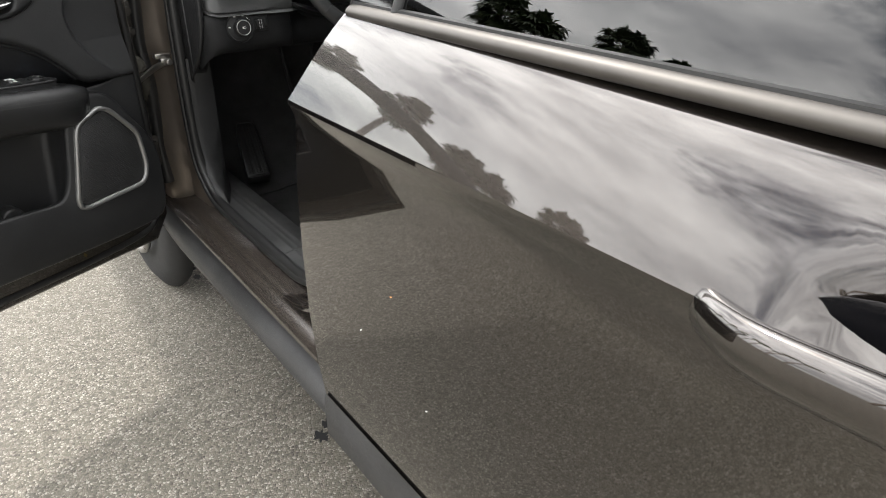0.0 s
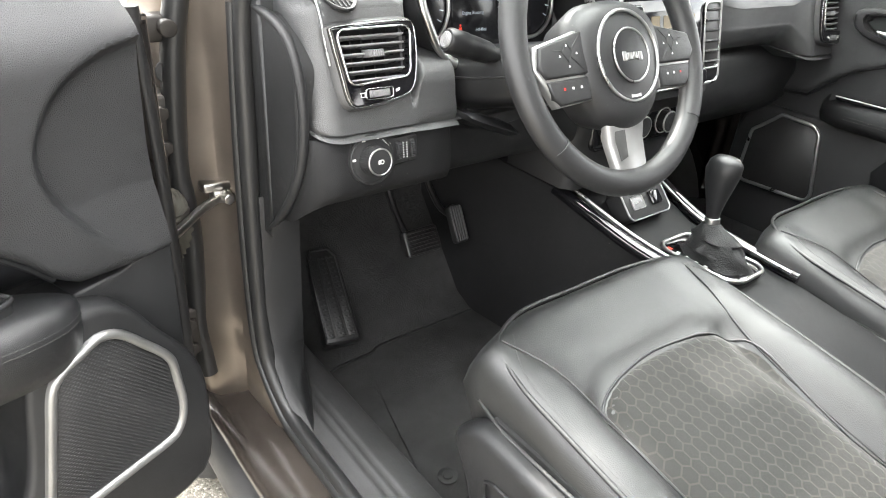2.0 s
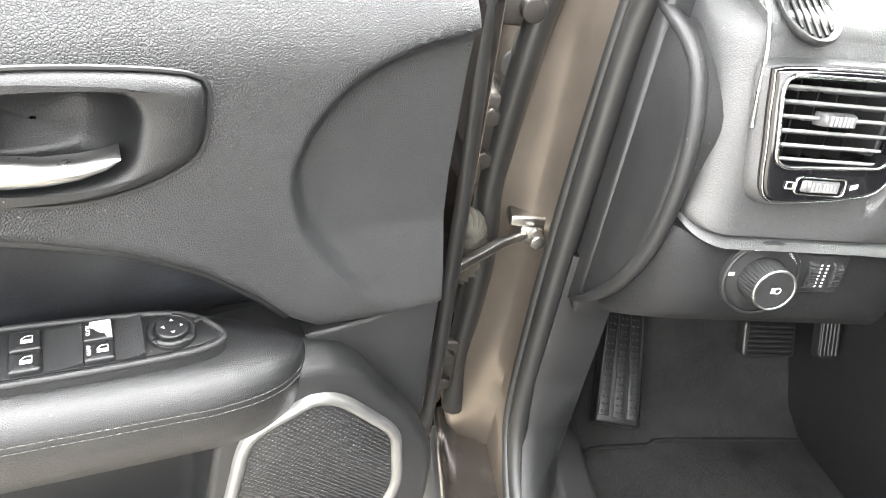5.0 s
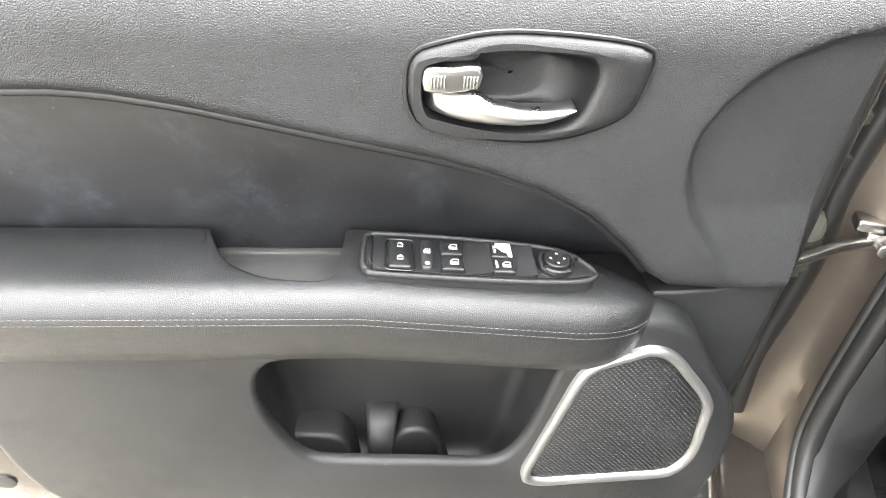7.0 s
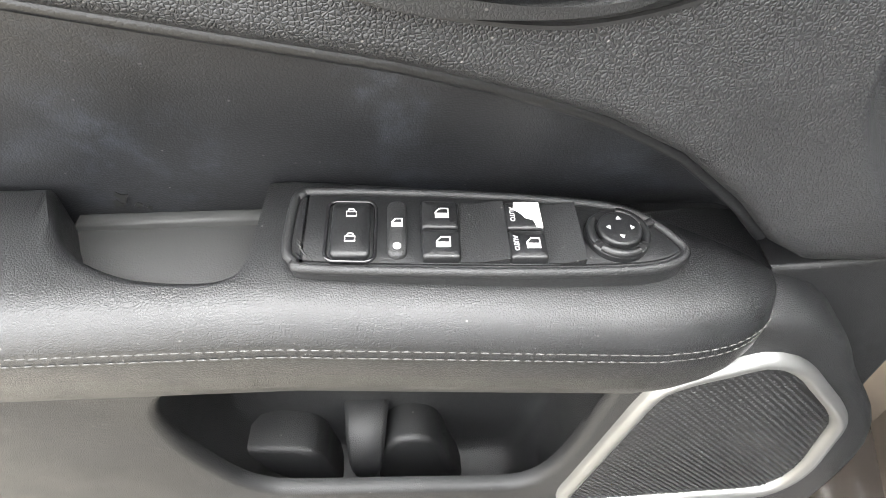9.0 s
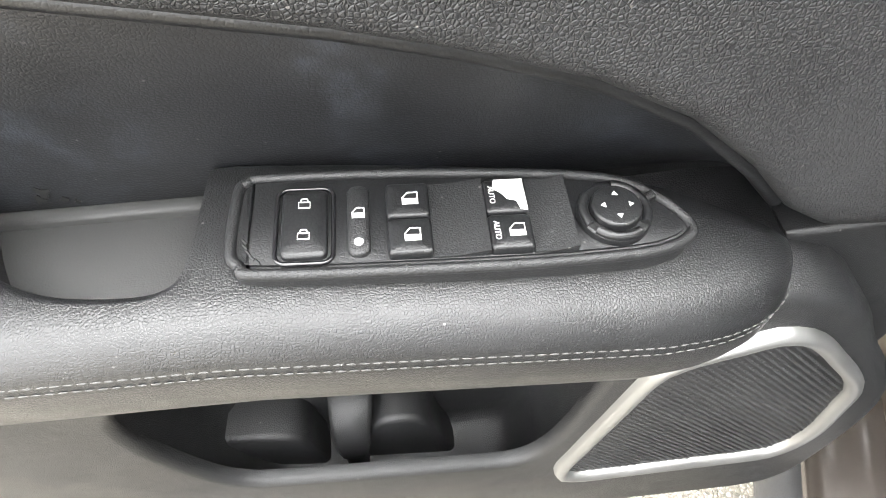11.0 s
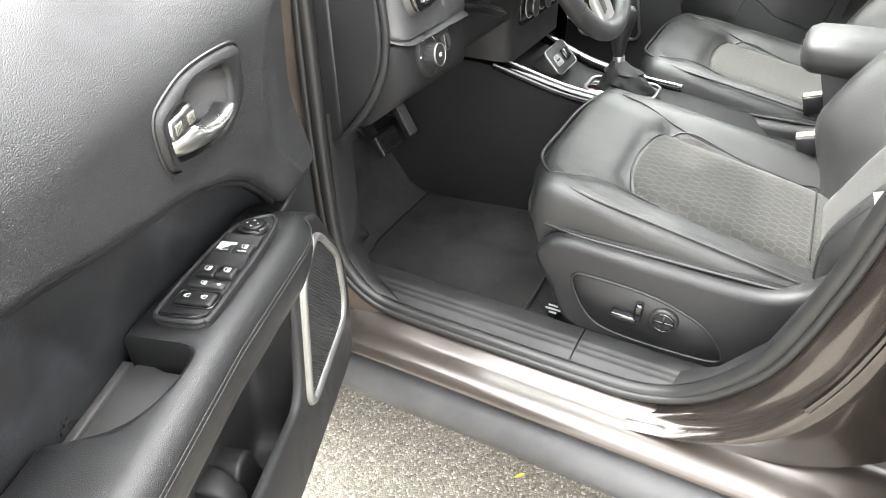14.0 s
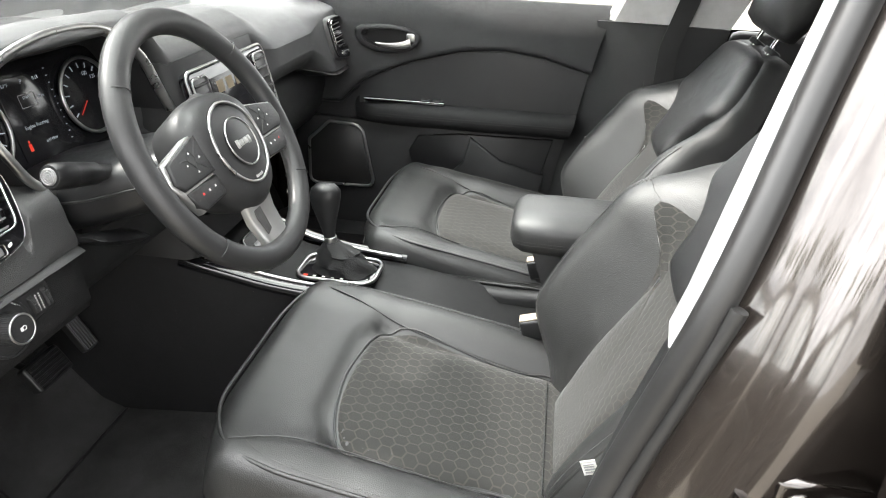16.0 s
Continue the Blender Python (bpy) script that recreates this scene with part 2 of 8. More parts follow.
# ---- materials ----
class Nodes:
    def __init__(self, name):
        self.mat = bpy.data.materials.new(name)
        self.mat.use_nodes = True
        self.n, self.l = self.mat.node_tree.nodes, self.mat.node_tree.links
        self.b = self.n["Principled BSDF"]
        self.co = self.n.new("ShaderNodeTexCoord").outputs["Object"]

    def put(self, key, v):
        s = self.b.inputs[key]
        if hasattr(v, "links"):
            self.l.new(v, s)
        else:
            s.default_value = (*v, 1) if isinstance(v, tuple) and len(v) == 3 else v
        return self

    def link(self, sock, v):
        if hasattr(v, "links"):
            self.l.new(v, sock)
        else:
            sock.default_value = v

    def noise(self, scale, detail=3.0, rough=0.55, vec=None):
        t = self.n.new("ShaderNodeTexNoise")
        t.inputs["Scale"].default_value, t.inputs["Detail"].default_value, t.inputs["Roughness"].default_value = scale, detail, rough
        self.l.new(vec or self.co, t.inputs["Vector"])
        return t.outputs["Fac"]

    def voronoi(self, scale, feature="F1", out="Distance", rand=1.0, vec=None):
        t = self.n.new("ShaderNodeTexVoronoi")
        t.feature = feature
        t.inputs["Scale"].default_value, t.inputs["Randomness"].default_value = scale, rand
        self.l.new(vec or self.co, t.inputs["Vector"])
        return t.outputs[out]

    def ramp(self, fac, *stops):
        r = self.n.new("ShaderNodeValToRGB")
        e = r.color_ramp.elements
        while len(e) < len(stops):
            e.new(0.5)
        for el, (p, c) in zip(e, stops):
            el.position = p
            el.color = (*c, 1) if isinstance(c, tuple) else (c, c, c, 1)
        self.l.new(fac, r.inputs["Fac"])
        return r.outputs["Color"]

    def mix(self, fac, a, b, mode="MIX"):
        m = self.n.new("ShaderNodeMixRGB")
        m.blend_type = mode
        for s, v in zip(m.inputs, (fac, a, b)):
            self.link(s, (*v, 1) if isinstance(v, tuple) and len(v) == 3 else v)
        return m.outputs["Color"]

    def math(self, op, a, b=0.0):
        m = self.n.new("ShaderNodeMath")
        m.operation = op
        self.link(m.inputs[0], a)
        self.link(m.inputs[1], b)
        return m.outputs[0]

    def bump(self, height, strength, dist=0.001):
        b = self.n.new("ShaderNodeBump")
        b.inputs["Strength"].default_value, b.inputs["Distance"].default_value = strength, dist
        self.l.new(height, b.inputs["Height"])
        self.l.new(b.outputs["Normal"], self.b.inputs["Normal"])
        return self


def grained(name, base, rough, scale=420.0, strength=0.35, dist=0.0006, spec=0.5, wear=0.25, smudge=0.0):
    """Moulded plastic or leather with a pebbled grain."""
    k = Nodes(name)
    v = k.voronoi(scale, "DISTANCE_TO_EDGE")
    n = k.noise(scale * 2.3, 2.0)
    big = k.noise(7.0, 5.0, 0.65)
    dark = tuple(c * (1 - wear) for c in base)
    lite = tuple(c * (1 + wear) for c in base)
    fleck = k.math("MULTIPLY", k.ramp(k.voronoi(120.0), (0.05, 1.0), (0.09, 0.0)), k.ramp(k.noise(31.0, 2.0), (0.5, 0.0), (0.62, 1.0)))
    smear = k.ramp(k.noise(16.0, 6.0, 0.7), (0.48, 0.0), (0.75, 1.0))
    pore = k.mix(k.ramp(v, (0.0, 0.75), (0.11, 0.0)), k.ramp(big, (0.3, dark), (0.7, lite)), tuple(c * 0.25 for c in base))
    if smudge:
        blot = k.math("MULTIPLY", k.ramp(k.noise(9.0, 7.0, 0.72), (0.5, 0.0), (0.72, 1.0)), k.ramp(k.noise(90.0, 6.0, 0.75), (0.42, 0.1), (0.66, 1.0)))
        pore = k.mix(k.math("MULTIPLY", blot, smudge), pore, (0.055, 0.062, 0.076))
    k.put("Base Color", k.mix(k.math("MULTIPLY", fleck, 0.55), pore, (0.22, 0.21, 0.2)))
    k.put("Roughness", k.math("ADD", k.ramp(big, (0.3, rough - 0.06), (0.7, rough + 0.08)), k.math("MULTIPLY", smear, 0.12)))
    k.put("Specular IOR Level", spec)
    h = k.math("ADD", k.ramp(v, (0.0, 0.0), (0.25, 1.0)), k.math("MULTIPLY", n, 0.5))
    k.bump(h, strength, dist)
    return k.mat


def plain(name, base, rough, metal=0.0, spec=0.5, grain=0.0, coat=0.0, var=0.12):
    k = Nodes(name)
    big = k.noise(18.0, 4.0, 0.6)
    k.put("Base Color", k.ramp(big, (0.3, tuple(c * (1 - var) for c in base)), (0.7, tuple(c * (1 + var) for c in base))))
    k.put("Roughness", k.ramp(big, (0.3, max(rough - 0.05, 0.02)), (0.7, rough + 0.05))).put("Metallic", metal).put("Specular IOR Level", spec)
    k.put("Coat Weight", coat).put("Coat Roughness", 0.05)
    if grain:
        k.bump(k.noise(900.0, 2.0), grain, 0.0005)
    return k.mat


def glow(name, base, strength):
    k = Nodes(name)
    k.put("Base Color", base).put("Emission Color", base).put("Emission Strength", strength).put("Roughness", 0.3)
    return k.mat


def paint_material(name="metallic_paint", film=0.0, metal=0.9):
    """Metallic paint under clear lacquer; film is the share of road dust on it."""
    k = Nodes(name)
    flake = k.voronoi(5200.0, "F1", "Color")
    fl = k.ramp(flake, (0.2, (0.024, 0.0195, 0.017)), (0.9, (0.046, 0.038, 0.033)))
    dust = k.noise(5.0, 7.0, 0.7)
    k.put("Base Color", k.mix(k.ramp(dust, (0.3, 0.45 * film), (0.85, 0.14 + 0.46 * film)), fl, (0.105 + 0.12 * film, 0.09 + 0.105 * film, 0.078 + 0.085 * film)))
    k.put("Metallic", metal).put("Roughness", k.ramp(dust, (0.25, 0.2), (0.9, 0.27)))
    k.put("Coat Weight", 1.0 - 1.8 * film).put("Coat Roughness", k.ramp(dust, (0.3, 0.012 + 0.5 * film), (0.9, 0.04 + 0.5 * film))).put("Coat IOR", 1.72 - 0.3 * film)
    k.bump(k.noise(60.0, 2.0), 0.02, 0.001)
    return k.mat


def hex_fabric():
    """Dark woven cloth with a printed honeycomb of thin lines, 24 mm across."""
    k = Nodes("honeycomb_fabric")
    sep = k.n.new("ShaderNodeSeparateXYZ")
    uv = k.n.new("ShaderNodeUVMap")
    k.l.new(uv.outputs["UV"], sep.inputs["Vector"])
    S = 0.0195
    x = k.math("DIVIDE", sep.outputs["X"], S)
    y = k.math("DIVIDE", sep.outputs["Y"], S)
    r3 = math.sqrt(3)

    def cell(ox, oy):
        ax = k.math("ABSOLUTE", k.math("SUBTRACT", k.math("FLOORED_MODULO", k.math("ADD", x, ox), 1.0), 0.5))
        ay = k.math("ABSOLUTE", k.math("SUBTRACT", k.math("FLOORED_MODULO", k.math("ADD", y, oy), r3), r3 / 2))
        return k.math("MAXIMUM", ax, k.math("ADD", k.math("MULTIPLY", ax, 0.5), k.math("MULTIPLY", ay, 0.866)))

    d = k.math("MINIMUM", cell(0, 0), cell(0.5, r3 / 2))
    line = k.ramp(d, (0.43, 0.0), (0.462, 1.0), (0.5, 1.0))
    weave = k.noise(1500.0, 2.0)
    big = k.noise(9.0, 4.0)
    base = k.mix(big, (0.019, 0.019, 0.018), (0.028, 0.0275, 0.0255))
    k.put("Base Color", k.mix(k.math("MULTIPLY", line, 0.42), base, (0.062, 0.057, 0.048)))
    k.put("Roughness", 0.85).put("Sheen Weight", 0.25).put("Sheen Roughness", 0.4).put("Specular IOR Level", 0.3)
    h = k.math("SUBTRACT", k.math("MULTIPLY", weave, 0.5), k.math("MULTIPLY", line, 0.7))
    k.bump(h, 0.5, 0.0008)
    return k.mat


def ground_material():
    """Worn paving with exposed pebbles of 4 to 8 mm in a sandy binder."""
    k = Nodes("exposed_aggregate")
    col = k.voronoi(165.0, "F1", "Color")
    edge = k.voronoi(165.0, "DISTANCE_TO_EDGE")
    sepc = k.n.new("ShaderNodeSeparateColor")
    k.l.new(col, sepc.inputs["Color"])
    stone = k.ramp(sepc.outputs[0], (0.0, (0.07, 0.064, 0.053)), (0.3, (0.17, 0.157, 0.13)), (0.7, (0.29, 0.266, 0.222)), (1.0, (0.50, 0.47, 0.41)))
    base = k.mix(k.ramp(edge, (0.02, 1.0), (0.16, 0.0)), stone, (0.13, 0.117, 0.095))
    big = k.noise(0.9, 6.0, 0.65)
    base = k.mix(k.ramp(big, (0.35, 0.35), (0.7, 0.0)), base, (0.20, 0.18, 0.145), "MIX")
    oil = k.ramp(k.noise(2.2, 5.0, 0.75), (0.71, 0.0), (0.74, 0.85))
    base = k.mix(oil, base, (0.02, 0.017, 0.014))
    k.put("Base Color", base).put("Roughness", 0.8)
    k.bump(k.math("ADD", k.ramp(edge, (0.0, 0.0), (0.3, 1.0)), k.math("MULTIPLY", k.noise(900.0, 2.0), 0.2)), 0.7, 0.003)
    return k.mat


def glass_material(name, tint, rough=0.0, mixed=0.9):
    """Thin pane: clear with a tint, and mirror-like at its own gloss."""
    m = bpy.data.materials.new(name)
    m.use_nodes = True
    n, l = m.node_tree.nodes, m.node_tree.links
    n.clear()
    out, mx, tr, gl, fr = (n.new(i) for i in ("ShaderNodeOutputMaterial", "ShaderNodeMixShader", "ShaderNodeBsdfTransparent", "ShaderNodeBsdfGlossy", "ShaderNodeFresnel"))
    tr.inputs["Color"].default_value = (*tint, 1)
    gl.inputs["Roughness"].default_value = rough
    gl.inputs["Color"].default_value = (1, 1, 1, 1)
    fr.inputs["IOR"].default_value = mixed
    l.new(fr.outputs[0], mx.inputs[0])
    l.new(tr.outputs[0], mx.inputs[1])
    l.new(gl.outputs[0], mx.inputs[2])
    l.new(mx.outputs[0], out.inputs["Surface"])
    return m


PAINT = paint_material()
DUSTY = paint_material("dusty_paint", 0.3, 0.35)
FILMED = paint_material("lightly_dusted_paint", 0.13, 0.6)
# lighter copy of the body paint: bright reflections put into its base colour
LITPAINT = plain("paint_with_reflected_light", (0.215, 0.183, 0.154), 0.36, 0.75, var=0.08)
SOFT = grained("soft_touch_vinyl", (0.021, 0.0215, 0.0226), 0.45, 520.0, 0.58, 0.0009, 0.42)
INSERT = grained("smudged_smooth_vinyl", (0.0145, 0.015, 0.0165), 0.37, 520.0, 0.25, 0.0004, 0.5, 0.35, 0.95)
ARMSKIN = grained("armrest_vinyl", (0.0125, 0.0128, 0.0135), 0.35, 620.0, 0.35, 0.0005, 0.6)
SILVER = plain("satin_silver_paint", (0.27, 0.27, 0.265), 0.42, 0.85)
DASHTOP = grained("soft_dash_skin", (0.032, 0.0326, 0.0336), 0.47, 440.0, 0.34, 0.0007, 1.0)
DULL = grained("dull_vinyl", (0.011, 0.0112, 0.0118), 0.6, 420.0, 0.3, 0.0006, 0.25)
CREASED = grained("creased_leather", (0.012, 0.0122, 0.0128), 0.52, 260.0, 0.6, 0.0012, 0.4)
TRIM = grained("moulded_plastic", (0.016, 0.0163, 0.017), 0.42, 620.0, 0.3, 0.0005, 0.45)
SMOOTH = grained("smooth_vinyl", (0.011, 0.0113, 0.012), 0.34, 480.0, 0.18, 0.0004, 0.45, 0.4)
LEATHER = grained("black_leather", (0.016, 0.0166, 0.0164), 0.42, 420.0, 0.3, 0.0006, 0.72)
RIM = grained("worn_rim_leather", (0.02, 0.0203, 0.021), 0.4, 700.0, 0.12, 0.0003, 0.5)
STITCH = plain("grey_thread", (0.055, 0.055, 0.053), 0.7)
BOOT = plain("dusty_rubber", (0.06, 0.056, 0.045), 0.7, grain=0.3)
SLAT = plain("satin_grey_plastic", (0.2, 0.2, 0.203), 0.3)
TAB = plain("dark_satin_plastic", (0.10, 0.10, 0.102), 0.32)
CLOTH = hex_fabric()
CARPET = grained("black_carpet", (0.086, 0.086, 0.085), 0.95, 900.0, 0.9, 0.002, 0.1, 0.4)
RUBBER = plain("black_rubber", (0.016, 0.016, 0.016), 0.4, grain=0.15)
CLADDING = grained("black_cladding", (0.05, 0.05, 0.051), 0.5, 700.0, 0.25, 0.0004, 0.5, 0.4)
SILLSKIN = grained("scuffed_sill_plastic", (0.034, 0.034, 0.034), 0.46, 500.0, 0.3, 0.0005, 0.45, 0.6)
PIANO = plain("gloss_black", (0.006, 0.006, 0.007), 0.03, coat=0.6)
SATIN = plain("satin_metal", (0.42, 0.42, 0.412), 0.3, 1.0)
BELTTRIM = plain("dull_bronze_trim", (0.09, 0.083, 0.076), 0.45, 0.6)
SPOKE = plain("silver_paint", (0.32, 0.32, 0.313), 0.36, 0.75)
CHROME = plain("polished_metal", (0.75, 0.75, 0.74), 0.1, 1.0)
STEEL = plain("zinc_steel", (0.36, 0.35, 0.33), 0.34, 1.0, var=0.3)
# grimy painted steel, its colour also darkened for the shade between door and pillar
HINGE = plain("grimy_shaded_steel", (0.04, 0.036, 0.032), 0.5, 0.4, var=0.4)
GREYTRIM = plain("pale_grey_plastic", (0.5, 0.5, 0.49), 0.6, grain=0.1)
HEADLINER = plain("pale_headliner", (0.5, 0.49, 0.47), 0.9, grain=0.2)
MESHMAT = plain("dark_speaker_metal", (0.02, 0.02, 0.02), 0.45, 0.3)
PULLMAT = plain("grey_rubber", (0.04, 0.04, 0.0395), 0.6, grain=0.3)
MARK = plain("white_print", (0.62, 0.62, 0.6), 0.6)
GREYMARK = plain("grey_print", (0.33, 0.33, 0.33), 0.6)
PALEBTN = plain("worn_silver_key", (0.7, 0.7, 0.68), 0.45)
PAPER = plain("white_label", (0.75, 0.74, 0.7), 0.6)
YELLOW = plain("yellow_label", (0.75, 0.55, 0.05), 0.6)
WHITEPL = plain("white_plastic", (0.5, 0.49, 0.46), 0.45)
TYRE = plain("tyre_rubber", (0.02, 0.02, 0.02), 0.8, grain=0.5)
REDPL = plain("red_plastic", (0.5, 0.02, 0.015), 0.4)
GLASS = glass_material("clear_glass", (0.94, 0.96, 0.945), 0.0, 1.45)
TINTED = glass_material("privacy_glass", (0.06, 0.065, 0.065), 0.0, 1.66)
BARK = grained("palm_bark", (0.16, 0.12, 0.085), 0.9, 30.0, 0.9, 0.03, 0.2, 0.4)
FROND = plain("palm_leaf", (0.045, 0.07, 0.025), 0.6, var=0.4)
GROUND = ground_material()
SCREEN = plain("black_screen", (0.008, 0.008, 0.009), 0.12)
LIT = glow("display_white", (0.3, 0.33, 0.36), 0.10)
LITRED = glow("display_red", (0.6, 0.04, 0.02), 0.12)


# ---- ground ----
bm = bmesh.new()
bmesh.ops.create_grid(bm, x_segments=2, y_segments=2, size=400)
tagged(part("ground", bm, GROUND), "pale exposed-aggregate paving, worn and oil-spotted", "ground", kind="structure")

leaf_rim = [(0.000, -0.022), (0.006, -0.012), (0.0075, 0.0), (0.005, 0.012), (0.0, 0.024), (-0.005, 0.012), (-0.0075, 0.0), (-0.006, -0.012)]
bm = loft([[(x * f, y * f, 0.001 + 0.006 * abs(x) / 0.0075 * f + 40 * (y * f) ** 2 * 0.25 + o) for x, y in leaf_rim] for f, o in ((0.05, 0.0004), (0.6, 0.0004), (1.0, 0.0004), (1.0, 0.0), (0.6, 0.0), (0.05, 0.0))])
leaf = tagged(part("fallen_leaf", bm, YELLOW), "small curled yellow leaf lying on the paving", "leaf")
leaf.matrix_basis = pose(-0.6625, 0.505, 0.0005, 0, 0, 50) @ Matrix.Scale(0.65, 4)
rnd = random.Random(5)
for i in range(5):
    x, y, r = -0.725 + rnd.uniform(-0.03, 0.03), (0.272 if i < 3 else 1.26) + rnd.uniform(-0.05, 0.05), rnd.uniform(0.010, 0.024)
    rim = [(x + r * (0.7 + 0.3 * math.sin(3.1 * k + i)) * math.cos(math.pi * k / 8), y + 1.3 * r * (0.7 + 0.3 * math.cos(2.3 * k + i)) * math.sin(math.pi * k / 8)) for k in range(16)]
    tagged(part("oil_spot", plate(rim, -0.004, 0.0008 + 0.0001 * i, "z", 0), TYRE), "black oil spot dried on the paving", "stain", group="oil spots")

# ---- car body: x to the passenger side, y to the bonnet ----
body = thing("car_body", "dark grey-brown metallic SUV body, driver's side opened", "car body", kind="")


def run(profile, ys, shift=None):
    """Draws an (x, z) outline along y."""
    return loft([[(x, y, z + (shift(y) if shift else 0)) for x, z in profile] for y in ys])


ROCKER = [(-0.60, 0.36), (-0.62, 0.44), (-0.72, 0.462), (-0.75, 0.468), (-0.765, 0.462), (-0.782, 0.448), (-0.80, 0.444), (-0.828, 0.44), (-0.84, 0.432), (-0.842, 0.42), (-0.83, 0.412), (-0.80, 0.405), (-0.795, 0.30), (-0.70, 0.27)]
part("rocker_panel", run(ROCKER, [-1.0, -0.4, 0.0, 0.5, 0.9, 1.02]), DUSTY, body)
CLAD = [(-0.797, 0.402), (-0.81, 0.400), (-0.835, 0.392), (-0.855, 0.376), (-0.865, 0.355), (-0.862, 0.337), (-0.845, 0.318), (-0.81, 0.30), (-0.785, 0.30)]
part("sill_cladding", run(CLAD, [-0.86, -0.4, 0.0, 0.5, 0.85, 0.93, 0.97, 1.0], lambda y: max(0, (y - 0.85)) ** 2 * 1.2), CLADDING, body, "scuffed black plastic")
for s in (1,):
    part("rocker_panel", run([(-x, z) for x, z in ROCKER], [-1.0, 0, 1.02]), PAINT, body)
    part("sill_cladding", run([(-x, z) for x, z in CLAD], [-0.86, 0, 1.0]), CLADDING, body)
part("floor_pan", box(-0.70, 0.70, -1.75, 1.25, 0.25, 0.345, 0.01), CLADDING, body)


# B-pillar: the painted face that the front door closes on
def pillar_y(z):
    pts = [(0.435, 0.42), (0.455, 0.30), (0.48, 0.235), (0.52, 0.18), (0.58, 0.135), (0.65, 0.105), (0.80, 0.072), (0.95, 0.045), (1.15, -0.007), (1.30, -0.052), (1.45, -0.10), (1.56, -0.14)]
    m = [(q - p) / (b - a) for (a, p), (b, q) in zip(pts, pts[1:])]
    m = [m[0]] + [(u + v) / 2 for u, v in zip(m, m[1:])] + [m[-1]]
    for i, ((a, p), (b, q)) in enumerate(zip(pts, pts[1:])):
        if z <= b:
            h, t = b - a, max(0.0, (z - a) / (b - a))
            return (2 * t ** 3 - 3 * t * t + 1) * p + (t ** 3 - 2 * t * t + t) * h * m[i] + (3 * t * t - 2 * t ** 3) * q + (t ** 3 - t * t) * h * m[i + 1]
    return pts[-1][1]


rings = []
for z in (0.44, 0.447, 0.453, 0.459, 0.465, 0.472, 0.48, 0.49, 0.50, 0.515, 0.53, 0.55, 0.575, 0.60, 0.64, 0.68, 0.78, 0.88, 0.98, 1.06, 1.12, 1.20, 1.30, 1.42, 1.54):
    y, k = pillar_y(z), max(0.0, z - 1.1) * 0.32
    rings.append([(-0.68 + k, y - 0.02, z), (-0.735 + k, y + 0.004, z), (-0.752 + k, y - 0.004, z), (-0.757 + k, y - 0.016, z), (-0.767 + k, y - 0.024, z), (-0.775 + k, y - 0.034, z), (-0.777 + k, y - 0.045, z), (-0.788 + k, y - 0.052, z), (-0.799 + k, y - 0.058, z), (-0.804 + k, y - 0.067, z), (-0.8065 + k, y - 0.078, z), (-0.800 + k, y - 0.092, z), (-0.785 + k, y - 0.13, z), (-0.78 + k, y - 0.22, z), (-0.70 + k, y - 0.24, z)])
part("b_pillar", loft(rings), FILMED, body)
part("pillar_inner_trim", loft([[(-0.738 + k, pillar_y(z) - 0.006, z), (-0.715 + k, pillar_y(z) + 0.010, z), (-0.675 + k, pillar_y(z) + 0.004, z), (-0.648 + k, pillar_y(z) - 0.05, z), (-0.645 + k, pillar_y(z) - 0.22, z), (-0.70 + k, pillar_y(z) - 0.23, z)] for z, k in ((1.085, 0.0), (1.12, 0.004), (1.2, 0.028), (1.3, 0.06), (1.42, 0.10), (1.52, 0.13))]), GREYTRIM, body, "pale grey pillar trim")
part("pillar_lower_trim", loft([[(-0.738, pillar_y(z) - 0.006, z), (-0.715, pillar_y(z) + 0.006, z), (-0.675, pillar_y(z) - 0.002, z), (-0.652, pillar_y(z) - 0.05, z), (-0.65, pillar_y(z) - 0.22, z), (-0.70, pillar_y(z) - 0.23, z)] for z in (0.47, 0.52, 0.60, 0.75, 0.9, 1.0, 1.083)]), TRIM, body, "black pillar trim")
# pressed lip and hole rows on the pillar face
part("pillar_rib", tube(catmull([(-0.80, pillar_y(z) - 0.062, z) for z in (0.60, 0.70, 0.90, 1.02)], 5), 0.006, 6), PAINT, body)
striker = part("striker", join(cyl(0.021, 0.006, 20, 0.002, pose(-0.803, 0.002, 0.80, 90, 0, -52)), tube(catmull([(-0.806, 0.004, 0.822), (-0.818, 0.020, 0.824), (-0.824, 0.027, 0.808), (-0.817, 0.019, 0.792), (-0.804, 0.004, 0.79)], 5), 0.0045, 8),
                              box(-0.012, 0.012, -0.004, 0.002, -0.03, -0.012, 0.002, 2, pose(-0.805, 0.0, 0.79, 0, 0, 38))), WHITEPL, body, "pale striker loop and plate")
for z in (0.813, 0.783):
    part("screw", cyl(0.006, 0.004, 12, 0.001, pose(-0.812, 0.006, z, 90, 0, -52)), STEEL, striker)
def label_strip(a, b, off):
    """A strip up the pillar face between two shares of its width."""
    rows = []
    for z in (0.862, 0.89, 0.92, 0.95, 0.985):
        y, s = pillar_y(z), (z - 0.92) * 0.09
        pts = [(-0.782 - 0.024 * f - o * 0.8, y - 0.042 - 0.030 * f + s + o * 0.6, z) for f, o in ((a, off), (b, off), (b, off - 0.002), (a, off - 0.002))]
        rows.append(pts)
    return loft(rows)


